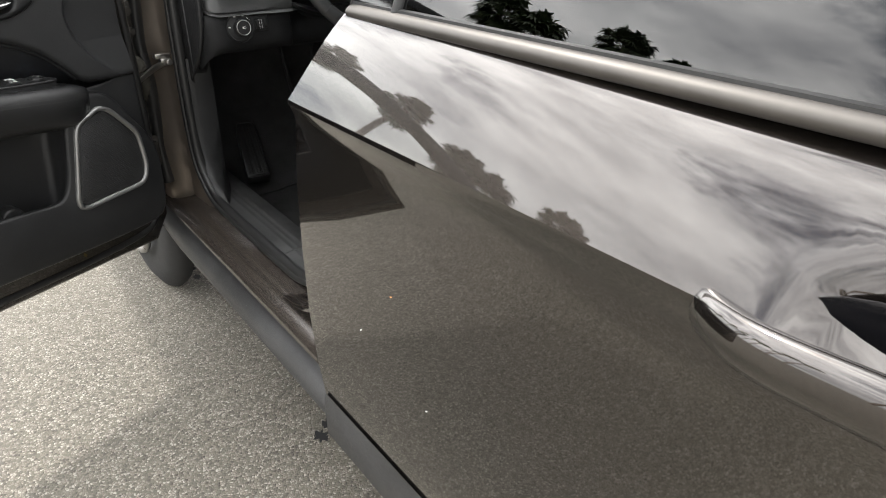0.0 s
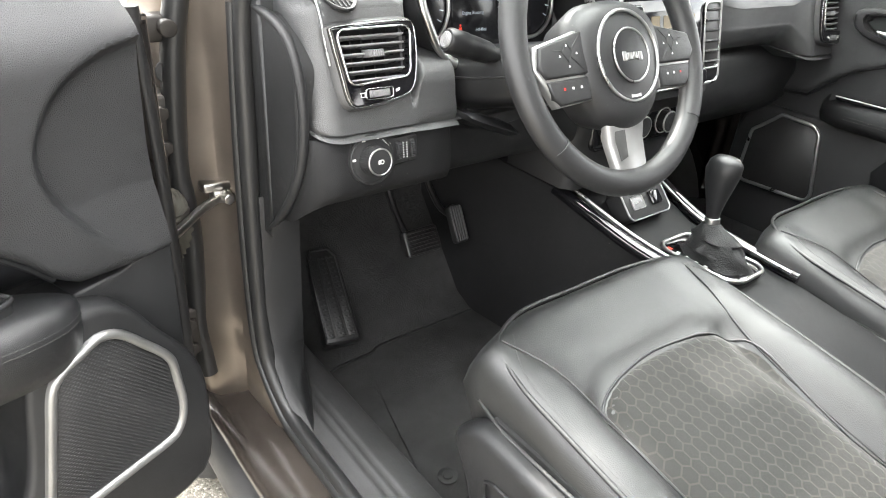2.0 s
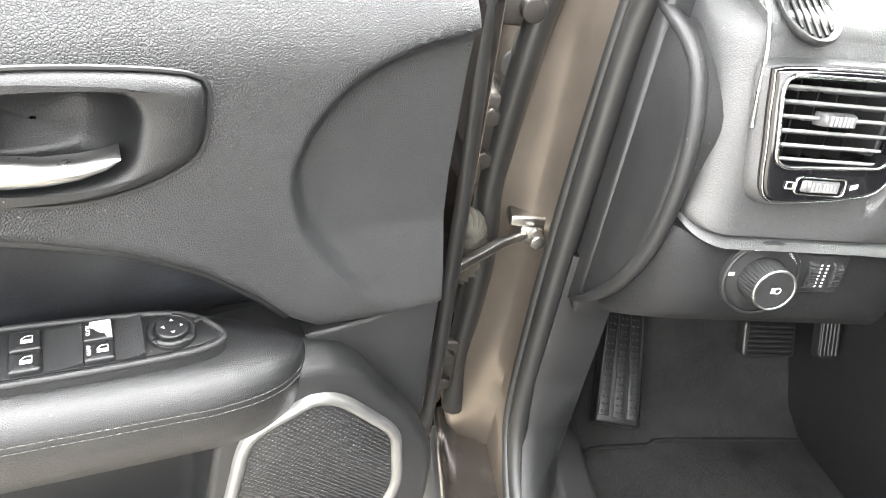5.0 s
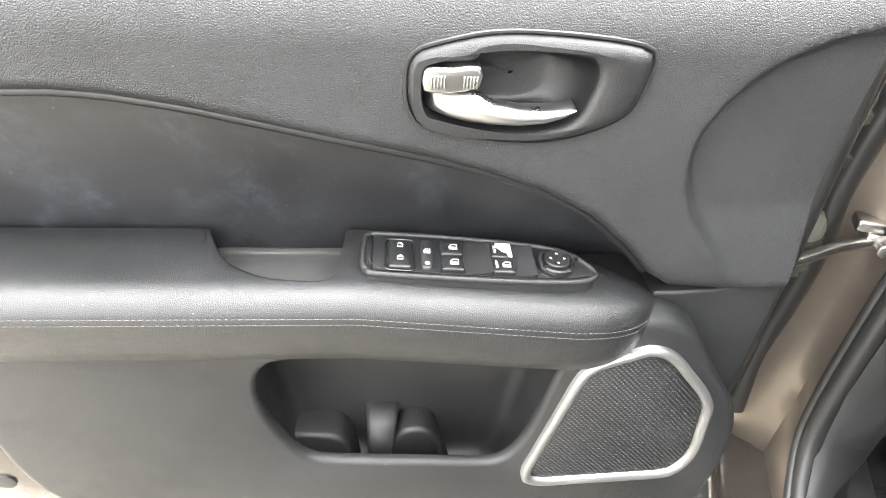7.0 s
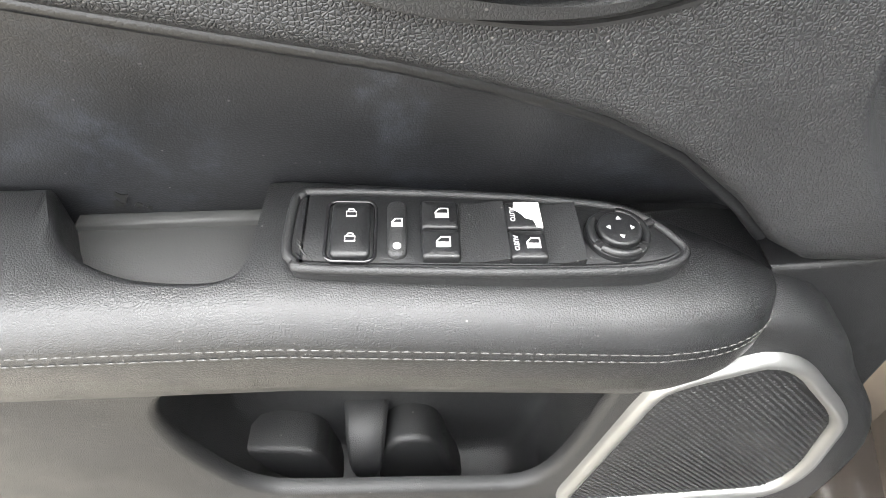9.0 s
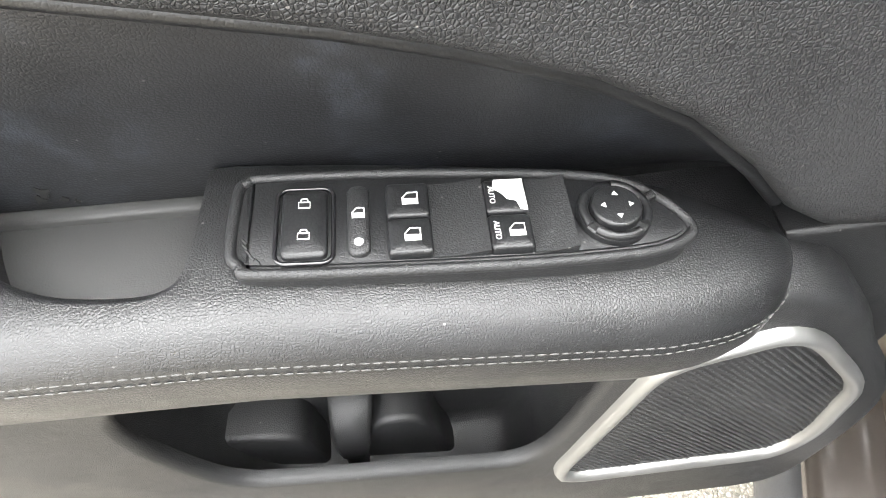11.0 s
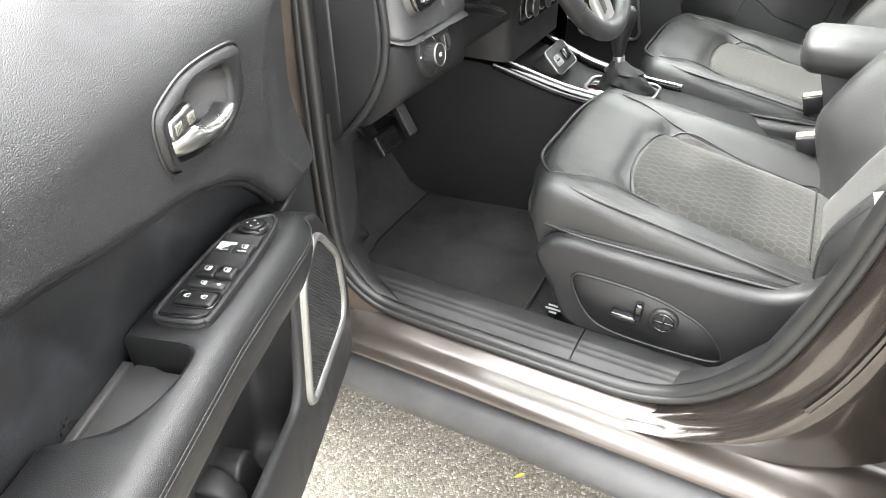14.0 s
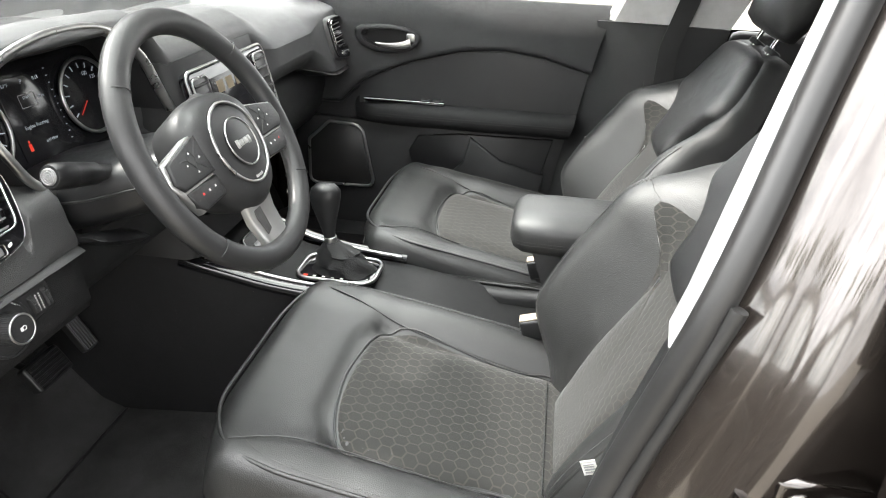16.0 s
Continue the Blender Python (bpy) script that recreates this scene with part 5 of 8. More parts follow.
part("handle_lever", loft([[(0.180 + (n - 0.180) * (0.5 + 0.5 * math.cos(a)) ** 0.8 if math.cos(a) > -0.99 else 0.180, y, (z0 + z1) / 2 + (z1 - z0) / 2 * math.sin(a)) for a in [2 * math.pi * i / 20 for i in range(20)]] for y, z0, z1, n in lev]), SATIN, hb, "satin silver pull lever", sharp=70)
tab = part("lock_tab", plate(poly([(-0.4785, 1.0635), (-0.46, 1.0622), (-0.4385, 1.0672), (-0.4395, 1.0828), (-0.457, 1.0815), (-0.472, 1.0812), (-0.4785, 1.0785)], 2), 0.176, 0.1985, "x", 0.003, 3), SATIN, hb, "ribbed silver lock tab")
for y0 in (-0.4735, -0.4505):
    part("tab_ribs", join(*[box(0.1978, 0.1998, y0 + 0.0023 * i, y0 + 0.0013 + 0.0023 * i, 1.067, 1.076, 0.0004) for i in range(5)]), SATIN, tab)

for y, z, r, k in ((-0.632, 0.885, 0.006, 0), (-0.637, 0.878, 0.0045, 1), (-0.626, 0.877, 0.003, 2), (-0.62, 0.8735, 0.0022, 3)):
    part("worn_spot", plate([(y + r * (0.6 + 0.4 * math.sin(k + 2.3 * i)) * math.cos(0.7 * i), z + r * (0.6 + 0.4 * math.cos(k * 2 + 1.9 * i)) * math.sin(0.7 * i)) for i in range(9)], 0.12, 0.127 + 0.035 * (z - 0.86) / 0.175 + 0.0012, "x", 0), RUBBER, door, "black spot where the lining has worn through")

# mirror sail, window frame and glass
part("mirror_sail", loft([[(0.05, -0.03, 1.15), (0.115, -0.05, 1.158), (0.115, -0.27, 1.178), (0.05, -0.28, 1.17)], [(0.04, -0.075, 1.22), (0.102, -0.08, 1.22), (0.102, -0.272, 1.23), (0.04, -0.28, 1.23)], [(0.0, -0.17, 1.33), (0.06, -0.175, 1.33), (0.06, -0.285, 1.33), (0.0, -0.29, 1.33)]]), TRIM, door, "black plastic mirror sail")
part("window_frame", join(tube(catmull([(0.04, -0.06, 1.14), (0.03, -0.25, 1.30), (-0.02, -0.55, 1.46), (-0.06, -0.80, 1.525), (-0.075, -1.05, 1.55), (-0.08, -1.17, 1.553)], 5), 0.032, 8, flat=0.7), tube([(-0.08, -1.165, 1.555), (-0.02, -1.11, 1.36), (0.04, -1.06, 1.14)], 0.038, 8), tube([(0.055, -0.29, 1.16), (0.0, -0.30, 1.335)], 0.012, 8)), PIANO, door, "gloss black window surround")
wg = part("window_glass", loft([[(0.03, y, 1.12), (-0.01, y, 1.30 if y > -0.45 else 1.33), (-0.05, y, min(1.50, 1.34 + (-y - 0.3) * 0.45))] for y in (-0.30, -0.45, -0.6, -0.8, -1.05)], closed=False), GLASS, door)
wg.visible_shadow = False
part("belt_strip", tube([(0.075, -0.28, 1.172), (0.072, -1.04, 1.185)], 0.012, 8), RUBBER, door)
mir = part("side_mirror", loft([[(-0.10 - 0.09 * math.cos(a) * r - 0.03, -0.10 + d, 1.22 + 0.075 * math.sin(a) * r) for a in [2 * math.pi * i / 20 for i in range(20)]] for d, r in ((-0.06, 0.92), (-0.05, 1.0), (0.02, 0.95), (0.07, 0.7), (0.085, 0.3))]), PAINT, door, "metallic mirror housing")
part("mirror_glass", loft([[(-0.13 - 0.082 * math.cos(a), -0.164 - d, 1.22 + 0.066 * math.sin(a)) for a in [2 * math.pi * i / 20 for i in range(20)]] for d in (0, 0.003)]), CHROME, mir)
part("mirror_arm", box(-0.06, 0.03, -0.12, -0.06, 1.15, 1.19, 0.012), TRIM, mir)


# ---- cabin floor ----
carpet = thing("carpet", "worn black carpet over the footwells", "carpet", kind="structure")
part("floor_carpet", box(-0.63, 0.63, -1.6, 1.0, 0.345, 0.362, 0.004), CARPET, carpet)
part("toe_board", loft([[(x, 0.97, 0.346), (x, 1.06, 0.40), (x, 1.20, 0.62), (x, 1.24, 0.90), (x, 1.30, 0.90), (x, 1.30, 0.346)] for x in (-0.70, -0.3, 0.3, 0.70)]), CARPET, carpet)
mat_poly = poly([(-0.60, 0.585), (-0.60, 0.75), (-0.592, 0.93), (-0.575, 0.985), (-0.47, 0.995), (-0.44, 1.006), (-0.30, 1.008), (-0.14, 1.006), (-0.122, 0.99), (-0.118, 0.92), (-0.125, 0.65), (-0.132, 0.59), (-0.15, 0.578), (-0.40, 0.575), (-0.585, 0.575)], 4)
matt = tagged(part("floor_mat", plate(mat_poly, 0.362, 0.371, "z", 0.004, 2), CARPET), "black carpet floor mat, dusty, on the driver's floor", "floor mat")
part("mat_edge", tube([(x, y, 0.371) for x, y in mat_poly], 0.004, 6, True), RUBBER, matt)
for x, y in ((-0.541, 0.629), (-0.22, 0.629)):
    part("mat_clip", join(cyl(0.019, 0.005, 20, 0.002, pose(x, y, 0.370)), cyl(0.010, 0.008, 16, 0.002, pose(x, y, 0.370))), RUBBER, matt)
FOOT = pose(-0.543, 0.990, 0.437, 37, 0, -11)
foot = tagged(part("footrest", moved(plate([(-0.037, 0.002), (-0.033, -0.004), (0.032, -0.004), (0.036, 0.002), (0.034, 0.19), (0.022, 0.212), (-0.018, 0.212), (-0.028, 0.19)], -0.03, 0.006, "z", 0.004, 2), FOOT), RUBBER), "black rubber footrest with studded bars on the toe board", "footrest")
for x in (-0.024, 0.0, 0.023):
    part("rubber_bar", moved(plate([(x - 0.0085, 0.008), (x + 0.0085, 0.008), (x * 0.8 + 0.0075, 0.19), (x * 0.8 - 0.0075, 0.19)], 0.005, 0.0085, "z", 0.0015, 2), FOOT), RUBBER, foot)
part("rubber_studs", moved(join(*[cyl(0.0027, 0.0022, 8, 0.0006, pose((0.8 + 0.2 * (1 - k / 15)) * x + dx, 0.014 + 0.0115 * k, 0.0083)) for x in (-0.024, 0.0, 0.023) for dx in (-0.0038, 0.0038) for k in range(16)]), FOOT), RUBBER, foot)
part("footrest_rim", moved(tube([(-0.036, -0.001, 0.006), (0.034, -0.001, 0.006), (0.033, 0.188, 0.006), (0.02, 0.208, 0.006), (-0.017, 0.208, 0.006), (-0.027, 0.188, 0.006)], 0.0032, 6, True), FOOT), RUBBER, foot)


def pedal(name, label, m, w, h, bars, across):
    t = thing(name, label, "pedal", m)
    part("pad", plate(sw_poly(-w, w, -h, h, 0.008), -0.012, 0.006, "z", 0.004, 2), RUBBER, t)
    for i in range(bars):
        f = -0.8 + 1.6 * i / (bars - 1)
        part("rubber_rib", tube([(-w * 0.85, h * f, 0.0065), (w * 0.85, h * f, 0.0065)] if across else [(w * f, -h * 0.88, 0.0065), (w * f, h * 0.88, 0.0065)], 0.0028, 5), RUBBER, t)
    part("arm", tube(catmull([(0, h * 0.4, -0.01), (0, h * 1.2, -0.06), (0, h + 0.12, -0.08), (0, h + 0.30, -0.04)], 4), 0.007, 8), RUBBER, t)


pedal("brake_pedal", "black ribbed brake pedal under the dash", pose(-0.318, 1.035, 0.592, 58, 0, 0), 0.045, 0.029, 7, True)
pedal("accelerator_pedal", "black ribbed accelerator pedal under the dash", pose(-0.205, 1.05, 0.60, 60, 0, 0), 0.017, 0.045, 5, False)

# ---- dashboard ----
dash = thing("dashboard", "grained black and grey dashboard with gloss black vents", "dashboard")
VENT = [(1.32, 0.95), (1.32, 1.10), (1.05, 1.152), (0.92, 1.164), (0.85, 1.162), (0.805, 1.153), (0.779, 1.143), (0.771, 1.130), (0.742, 1.018), (0.7395, 1.008), (0.7365, 0.996), (0.739, 0.986), (0.78, 0.976)]
HOOD1 = [(1.32, 0.95), (1.32, 1.12), (1.05, 1.19), (0.87, 1.238), (0.815, 1.236), (0.80, 1.224), (0.81, 1.215), (0.885, 1.20), (0.88, 1.085), (0.765, 1.068), (0.743, 1.02), (0.739, 0.986), (0.78, 0.976)]
HOOD = [(1.32, 0.95), (1.32, 1.12), (1.05, 1.19), (0.87, 1.238), (0.815, 1.236), (0.80, 1.224), (0.81, 1.215), (0.885, 1.20), (0.875, 1.03), (0.82, 1.025), (0.80, 1.02), (0.775, 0.987), (0.80, 0.972)]
MID = [(1.32, 0.95), (1.32, 1.12), (1.05, 1.185), (0.87, 1.203), (0.82, 1.194), (0.788, 1.176), (0.780, 1.152), (0.788, 1.12), (0.80, 1.05), (0.80, 1.03), (0.80, 1.0), (0.79, 0.985), (0.80, 0.972)]


PAX = [(1.32, 0.95), (1.32, 1.10), (1.05, 1.156), (0.92, 1.168), (0.86, 1.162), (0.82, 1.147), (0.792, 1.127), (0.776, 1.104), (0.772, 1.058), (0.779, 1.040), (0.795, 1.022), (0.82, 1.008), (0.86, 1.0)]


def lerp_ring(a, b, f):
    return [(p[0] + (q[0] - p[0]) * f, p[1] + (q[1] - p[1]) * f) for p, q in zip(a, b)]


def rounded(a, f, r):
    """The section drawn back by r at the front and half of r at the top, by the share f of a quarter round."""
    k = r * (1 - math.sqrt(max(0.0, 1 - f * f)))
    return [(y + (k if y < 0.9 else 0), z - 0.55 * k * (z > 1.12) + 0.3 * k * (z < 1.0)) for y, z in a]


def dense(a):
    """The section with more points down the vent's face."""
    (y0, z0), (y1, z1) = a[7], a[8]
    return a[:8] + [(y0 + (y1 - y0) * f, z0 + (z1 - z0) * f) for f in (0.08, 0.14, 0.19, 0.5, 0.72, 0.77, 0.84)] + a[8:]


def welled(a):
    """The same, hollowed behind the vent."""
    return [(y + (0.05 if 10 <= i <= 12 else 0), z) for i, (y, z) in enumerate(dense(a))]


def ease(f):
    return f * f * (3 - 2 * f)


stations = [(-0.689 - 0.036 * f, dense(rounded(VENT, f, 0.036))) for f in (1.0, 0.985, 0.95, 0.88, 0.78, 0.64, 0.48, 0.3, 0.12)]
stations += [(-0.6895, dense(VENT)), (-0.688, welled(VENT)), (-0.592, welled(VENT)), (-0.5905, dense(VENT)), (-0.580, dense(VENT))]
stations += [(-0.580 + 0.03 * i / 9, dense(lerp_ring(VENT, HOOD1, ease(i / 9)))) for i in range(1, 9)]
stations += [(x, dense(r)) for x, r in ((-0.549, HOOD1), (-0.52, HOOD1), (-0.502, HOOD1), (-0.498, HOOD), (-0.36, [(y, z + 0.006 if i in (3, 4, 5) else z) for i, (y, z) in enumerate(HOOD)]), (-0.22, HOOD), (-0.19, HOOD))]
stations += [(-0.19 + 0.04 * i / 8, dense(lerp_ring(HOOD, MID, ease(i / 8)))) for i in range(1, 8)]
stations += [(-0.148, dense(MID)), (0.0, dense(MID)), (0.15, dense(MID))]
stations += [(0.15 + 0.15 * i / 14, dense(lerp_ring(MID, PAX, ease(i / 14)))) for i in range(1, 14)]
stations += [(0.302, dense(PAX)), (0.40, dense(PAX)), (0.50, dense(PAX))] + [(0.50 + 0.085 * i / 6, dense(lerp_ring(PAX, VENT, ease(i / 6)))) for i in range(1, 6)]
stations += [(0.5985, dense(VENT)), (0.600, welled(VENT)), (0.703, welled(VENT)), (0.7045, dense(VENT))]
stations += [(0.708 + 0.034 * f, dense(rounded(VENT, f, 0.034))) for f in (0.3, 0.6, 0.85, 0.97, 1.0)]
part("upper_pad", loft([[(x, p.x, p.y) for p in catmull(r, 3, True)] for x, r in stations]), DASHTOP, dash, "grained soft-touch pad", sharp=40)
# knee panel under the pad, rolling under at its foot and round at the door's end
LOWER = [(0.80, 0.982), (0.7435, 0.982), (0.7395, 0.979), (0.735, 0.958), (0.7305, 0.930), (0.7295, 0.912), (0.735, 0.898), (0.748, 0.890), (0.80, 0.882), (1.1, 0.84), (1.25, 0.95), (1.25, 0.974)]
LEND = [(0.80, 0.982), (0.770, 0.982), (0.766, 0.976), (0.764, 0.948), (0.768, 0.910), (0.778, 0.874), (0.793, 0.852), (0.81, 0.843), (0.84, 0.839), (1.1, 0.82), (1.25, 0.95), (1.25, 0.974)]
LCOL = [(y + (0.045 if i < 9 else 0), z - (0.012 if 2 < i < 9 else 0)) for i, (y, z) in enumerate(LOWER)]
knees = [(-0.736, [(y + 0.012, z) for y, z in LEND])] + [(-0.733 + 0.045 * i / 10, lerp_ring(LEND, LOWER, math.sqrt(max(0.0, 1 - (1 - i / 10) ** 2)))) for i in range(11)]
knees += [(-0.55, LOWER), (-0.512, LOWER)] + [(-0.512 + 0.02 * i / 6, lerp_ring(LOWER, LCOL, ease(i / 6))) for i in range(1, 7)] + [(-0.18, LCOL)]
part("knee_panel", loft([[(x, y, z) for y, z in r] for x, r in knees]), DULL, dash, "dull black knee panel", sharp=50)
part("panel_seam", tube([(x, 0.7405 + (0.03 if x < -0.715 else 0.006 if x < -0.70 else 0), 0.9835) for x in (-0.728, -0.716, -0.705, -0.685, -0.60, -0.503)], 0.0016, 6), RUBBER, dash)
part("glovebox_panel", loft([[(x, y, z) for y, z in r] for x, r in ((0.19, [(0.86, 1.004), (0.83, 0.998), (0.815, 0.975), (0.805, 0.93), (0.825, 0.86), (0.86, 0.815), (1.02, 0.77), (1.2, 0.974)]), (0.735, [(0.86, 1.004), (0.83, 0.998), (0.815, 0.975), (0.805, 0.93), (0.825, 0.86), (0.86, 0.815), (1.02, 0.77), (1.2, 0.974)]))]), TRIM, dash)
# end cap towards the door
cap_poly = [(p.x, p.y) for p in catmull([(0.762, 1.03), (0.768, 1.075), (0.80, 1.112), (0.85, 1.122), (0.875, 1.05), (0.88, 0.95), (0.89, 0.84), (0.885, 0.812), (0.86, 0.816), (0.81, 0.868), (0.772, 0.935), (0.762, 0.98)], 4, True)]
cap = part("end_cap", plate(cap_poly, -0.71, -0.741, "x", 0.008, 3), TRIM, dash)
rim = catmull([(-0.744, 0.915, 1.130), (-0.743, 0.862, 1.127), (-0.741, 0.815, 1.120), (-0.739, 0.783, 1.103), (-0.737, 0.764, 1.07), (-0.735, 0.757, 1.03), (-0.735, 0.757, 0.985), (-0.737, 0.765, 0.94), (-0.740, 0.790, 0.888), (-0.744, 0.832, 0.836), (-0.746, 0.868, 0.806)], 5)
part("cap_rim", tube(rim, [0.0068 * min(1.0, 0.15 + 0.11 * i, 0.15 + 0.11 * (len(rim) - 1 - i)) for i in range(len(rim))], 12), TRIM, cap, "rounded raised rim")
part("end_trim", plate([(0.85, 0.80), (0.85, 1.16), (0.99, 1.14), (0.99, 0.80)], -0.70, -0.746, "x", 0.006, 2), TRIM, dash)


def air_vent(xc, m):
    """Square dash vent: gloss bezel, bright rim, slats and a thumb tab; faces -y."""
    pts = resample([(p.x, p.y) for p in catmull([(-0.056, 0.046), (0.050, 0.050), (0.062, 0.04), (0.064, 0.0), (0.055, -0.052), (0.030, -0.066), (-0.030, -0.074), (-0.048, -0.066), (-0.056, -0.02), (-0.063, 0.03)], 4, True)], 48)
    core = resample([(-0.050, 0.039), (0.047, 0.041), (0.053, 0.034), (0.049, -0.027), (0.043, -0.034), (-0.037, -0.039), (-0.044, -0.034), (-0.055, 0.031)], 48)
    c = (0.0, 0.0)
    A, B = by_angle(pts, c, 64), by_angle(core, c, 64)
    rings = [[(p[0], 0.03, p[1]) for p in A], [(p[0], -0.006, p[1]) for p in A], [(p[0], -0.010, p[1]) for p in inset_poly(A, 0.004)], [(p[0], -0.010, p[1]) for p in inset_poly(B, -0.003)], [(p[0], 0.006, p[1]) for p in B], [(p[0], 0.035, p[1]) for p in B]]
    v = part("air_vent", moved(loft(rings, True, False), m), PIANO, dash, "gloss black air vent surround", sharp=40)
    part("vent_collar", moved(loft([[(p[0], -0.0035, p[1]) for p in inset_poly(A, 0.001)], [(p[0], -0.003, p[1]) for p in inset_poly(A, -0.002)], [(p[0], 0.006, p[1]) for p in inset_poly(A, -0.006)]], True, False), m), DASHTOP, v)
    part("vent_well", moved(plate([(p[0], p[1]) for p in B], 0.040, 0.034, "y", 0), m), RUBBER, v)
    part("vent_rim", moved(tube([(p[0], -0.0105, p[1]) for p in inset_poly(B, -0.0012)], 0.0018, 6, True), m), CHROME, v)
    part("outer_rim", moved(tube([(p[0], -0.0085, p[1]) for p in inset_poly(A, 0.001)], 0.0007, 6, True), m), CHROME, v)
    for i in range(6):
        z = 0.030 - 0.0128 * i
        w = 0.050 - 0.0012 * i
        part("slat", moved(box(-w, w, -0.002, 0.016, -0.0016, 0.0016, 0.001, 2, pose(0.0005 * i, 0, z, -16, 0, 0)), m), SLAT, v)
    for i in range(5):
        part("fin", moved(box(-0.0008, 0.0008, 0.018, 0.033, -0.036, 0.034, 0, 1, pose(-0.034 + 0.017 * i, 0, 0, 0, 0, 20)), m), RUBBER, v)
    part("thumb_tab", moved(ribbed(0.015, 0.006, 0.014, 9, 0.0012), m @ pose(0.001, 0.004, 0.004, 90, 0, 0)), TAB, v, "ribbed grey tab")
    part("vent_wheel", moved(ribbed(0.017, 0.0055, 0.0085, 11, 0.0011), m @ pose(-0.002, -0.006, -0.0555, 90, 0, 0)), TAB, v)
    part("wheel_rim", moved(tube([(x - 0.002, -0.0105, z - 0.0555) for x, z in sw_poly(-0.021, 0.021, -0.008, 0.008, 0.004)], 0.0009, 5, True), m), CHROME, v)
    part("closed_sign", moved(tube([(-0.0315, -0.0112, -0.0585), (-0.0255, -0.0112, -0.0585), (-0.0255, -0.0112, -0.0525), (-0.0315, -0.0112, -0.0525)], 0.0007, 4, True), m), MARK, v)
    part("open_sign", moved(plate([(0.023, -0.003), (0.029, -0.001), (0.029, 0.003), (0.023, 0.001)], -0.0108, -0.0113, "y", 0), m @ pose(0, 0, -0.0535)), MARK, v)


air_vent(0, pose(-0.6365, 0.752, 1.0825, -14.5, 0, 0) @ Matrix.Diagonal((0.98, 1, 0.83, 1)))
air_vent(0, pose(0.6515, 0.751, 1.0785, -14.5, 0, 0) @ Matrix.Diagonal((-0.97, 1, 0.93, 1)))
# smooth shoulder over the vent, with the side window demister let into it
part("vent_shoulder", loft([[(a, y, z + 0.003), (b, y, z + 0.003), (b, y, z - 0.01), (a, y, z - 0.01)] for y, z, a, b in ((0.774, 1.137, -0.700, -0.585), (0.785, 1.1465, -0.703, -0.60), (0.805, 1.153, -0.706, -0.625), (0.85, 1.162, -0.708, -0.635), (0.90, 1.1645, -0.71, -0.64))]), DASHTOP, dash, "smooth panel over the vent")
part("surround_line", tube(catmull([(-0.695, 0.83, 1.1625), (-0.699, 0.80, 1.1555), (-0.7015, 0.780, 1.145), (-0.7025, 0.767, 1.128), (-0.7015, 0.7585, 1.10), (-0.699, 0.752, 1.075)], 5), 0.0016, 6), SATIN, dash, "thin silver line beside the vent")
DM = pose(-0.667, 0.795, 1.1515, 26, 0, 6) @ Matrix.Diagonal((1.15, 1.15, 1, 1))
oval = [(0.0165 * math.cos(a) + 0.003 * math.sin(a), 0.027 * math.sin(a)) for a in [2 * math.pi * i / 32 for i in range(32)]]
dm = part("demister", moved(plate(oval, -0.004, 0.0012, "z", 0), DM), DULL, dash, "slatted side window demister")
part("demister_rim", moved(tube([(x * 1.18, y * 1.1, 0.001) for x, y in oval], 0.0042, 8, True, flat=0.6), DM), TRIM, dm)
for c_ in (-0.011, -0.0055, 0.0, 0.0055, 0.011):
    h_ = 0.026 * math.sqrt(1 - (c_ / 0.0165) ** 2)
    part("slat", moved(tube([(c_ - 0.0025 * h_ / 0.026, -h_, 0.0022), (c_ + 0.0025 * h_ / 0.026, h_, 0.0022)], 0.0011, 6), DM), TRIM, dm)

# headlamp dial and thumbwheels
LK = pose(-0.649, 0.7325, 0.951, 90 - 10, 0, 0) @ Matrix.Diagonal((0.82, 0.82, 0.95, 1))
lp = part("light_switch", moved(plate([(p.x, p.y) for p in catmull([(-0.042, 0.0), (-0.03, 0.032), (0.0, 0.042), (0.028, 0.034), (0.05, 0.029), (0.086, 0.030), (0.091, 0.022), (0.089, -0.009), (0.082, -0.014), (0.045, -0.016), (0.03, -0.032), (0.0, -0.042), (-0.03, -0.03)], 4, True)], -0.01, 0.004, "z", 0.002, 2), LK), TRIM, dash, "headlamp switch panel")
part("bezel_ring", moved(ring(0.040, 0.0022, 36, 6), LK @ pose(0, 0, 0.004)), TRIM, lp)
kn = part("rotary_knob", gear(0.0250, 0.023, 44, 0.0007, LK @ pose(0, 0, 0.003), 0.0228), TRIM, lp, "knurled round headlamp knob", sharp=20)
part("knob_rim", moved(ring(0.0212, 0.0016, 32, 6), LK @ pose(0, 0, 0.0252)), SATIN, kn)
part("lamp_sign", moved(join(box(-0.004, 0.0, -0.003, 0.003, 0, 0.0005, 0), ring(0.0032, 0.0006, 14, 4, pose(0.003, 0, 0.0003))), LK @ pose(0, 0, 0.0256)), MARK, kn)
letters("auto_word", "AUTO", 0.0068, MARK, lp, LK @ pose(0.029, 0.0245, 0.0046, 0, 0, -40))
for x, y in ((-0.014, 0.033), (0.0, 0.036), (0.012, 0.0345), (-0.034, 0.004)):
    part("dial_mark", moved(box(-0.0032, 0.0032, -0.0018, 0.0018, 0.0042, 0.0047, 0), LK @ pose(x, y, 0)), MARK, lp)
for x in (0.052, 0.079):
    part("thumbwheel", moved(ribbed(0.016, 0.005, 0.0095, 10, 0.0012, "y"), LK @ pose(x, 0.007, 0.001, 0, 0, 3)), TRIM, lp, sharp=20)
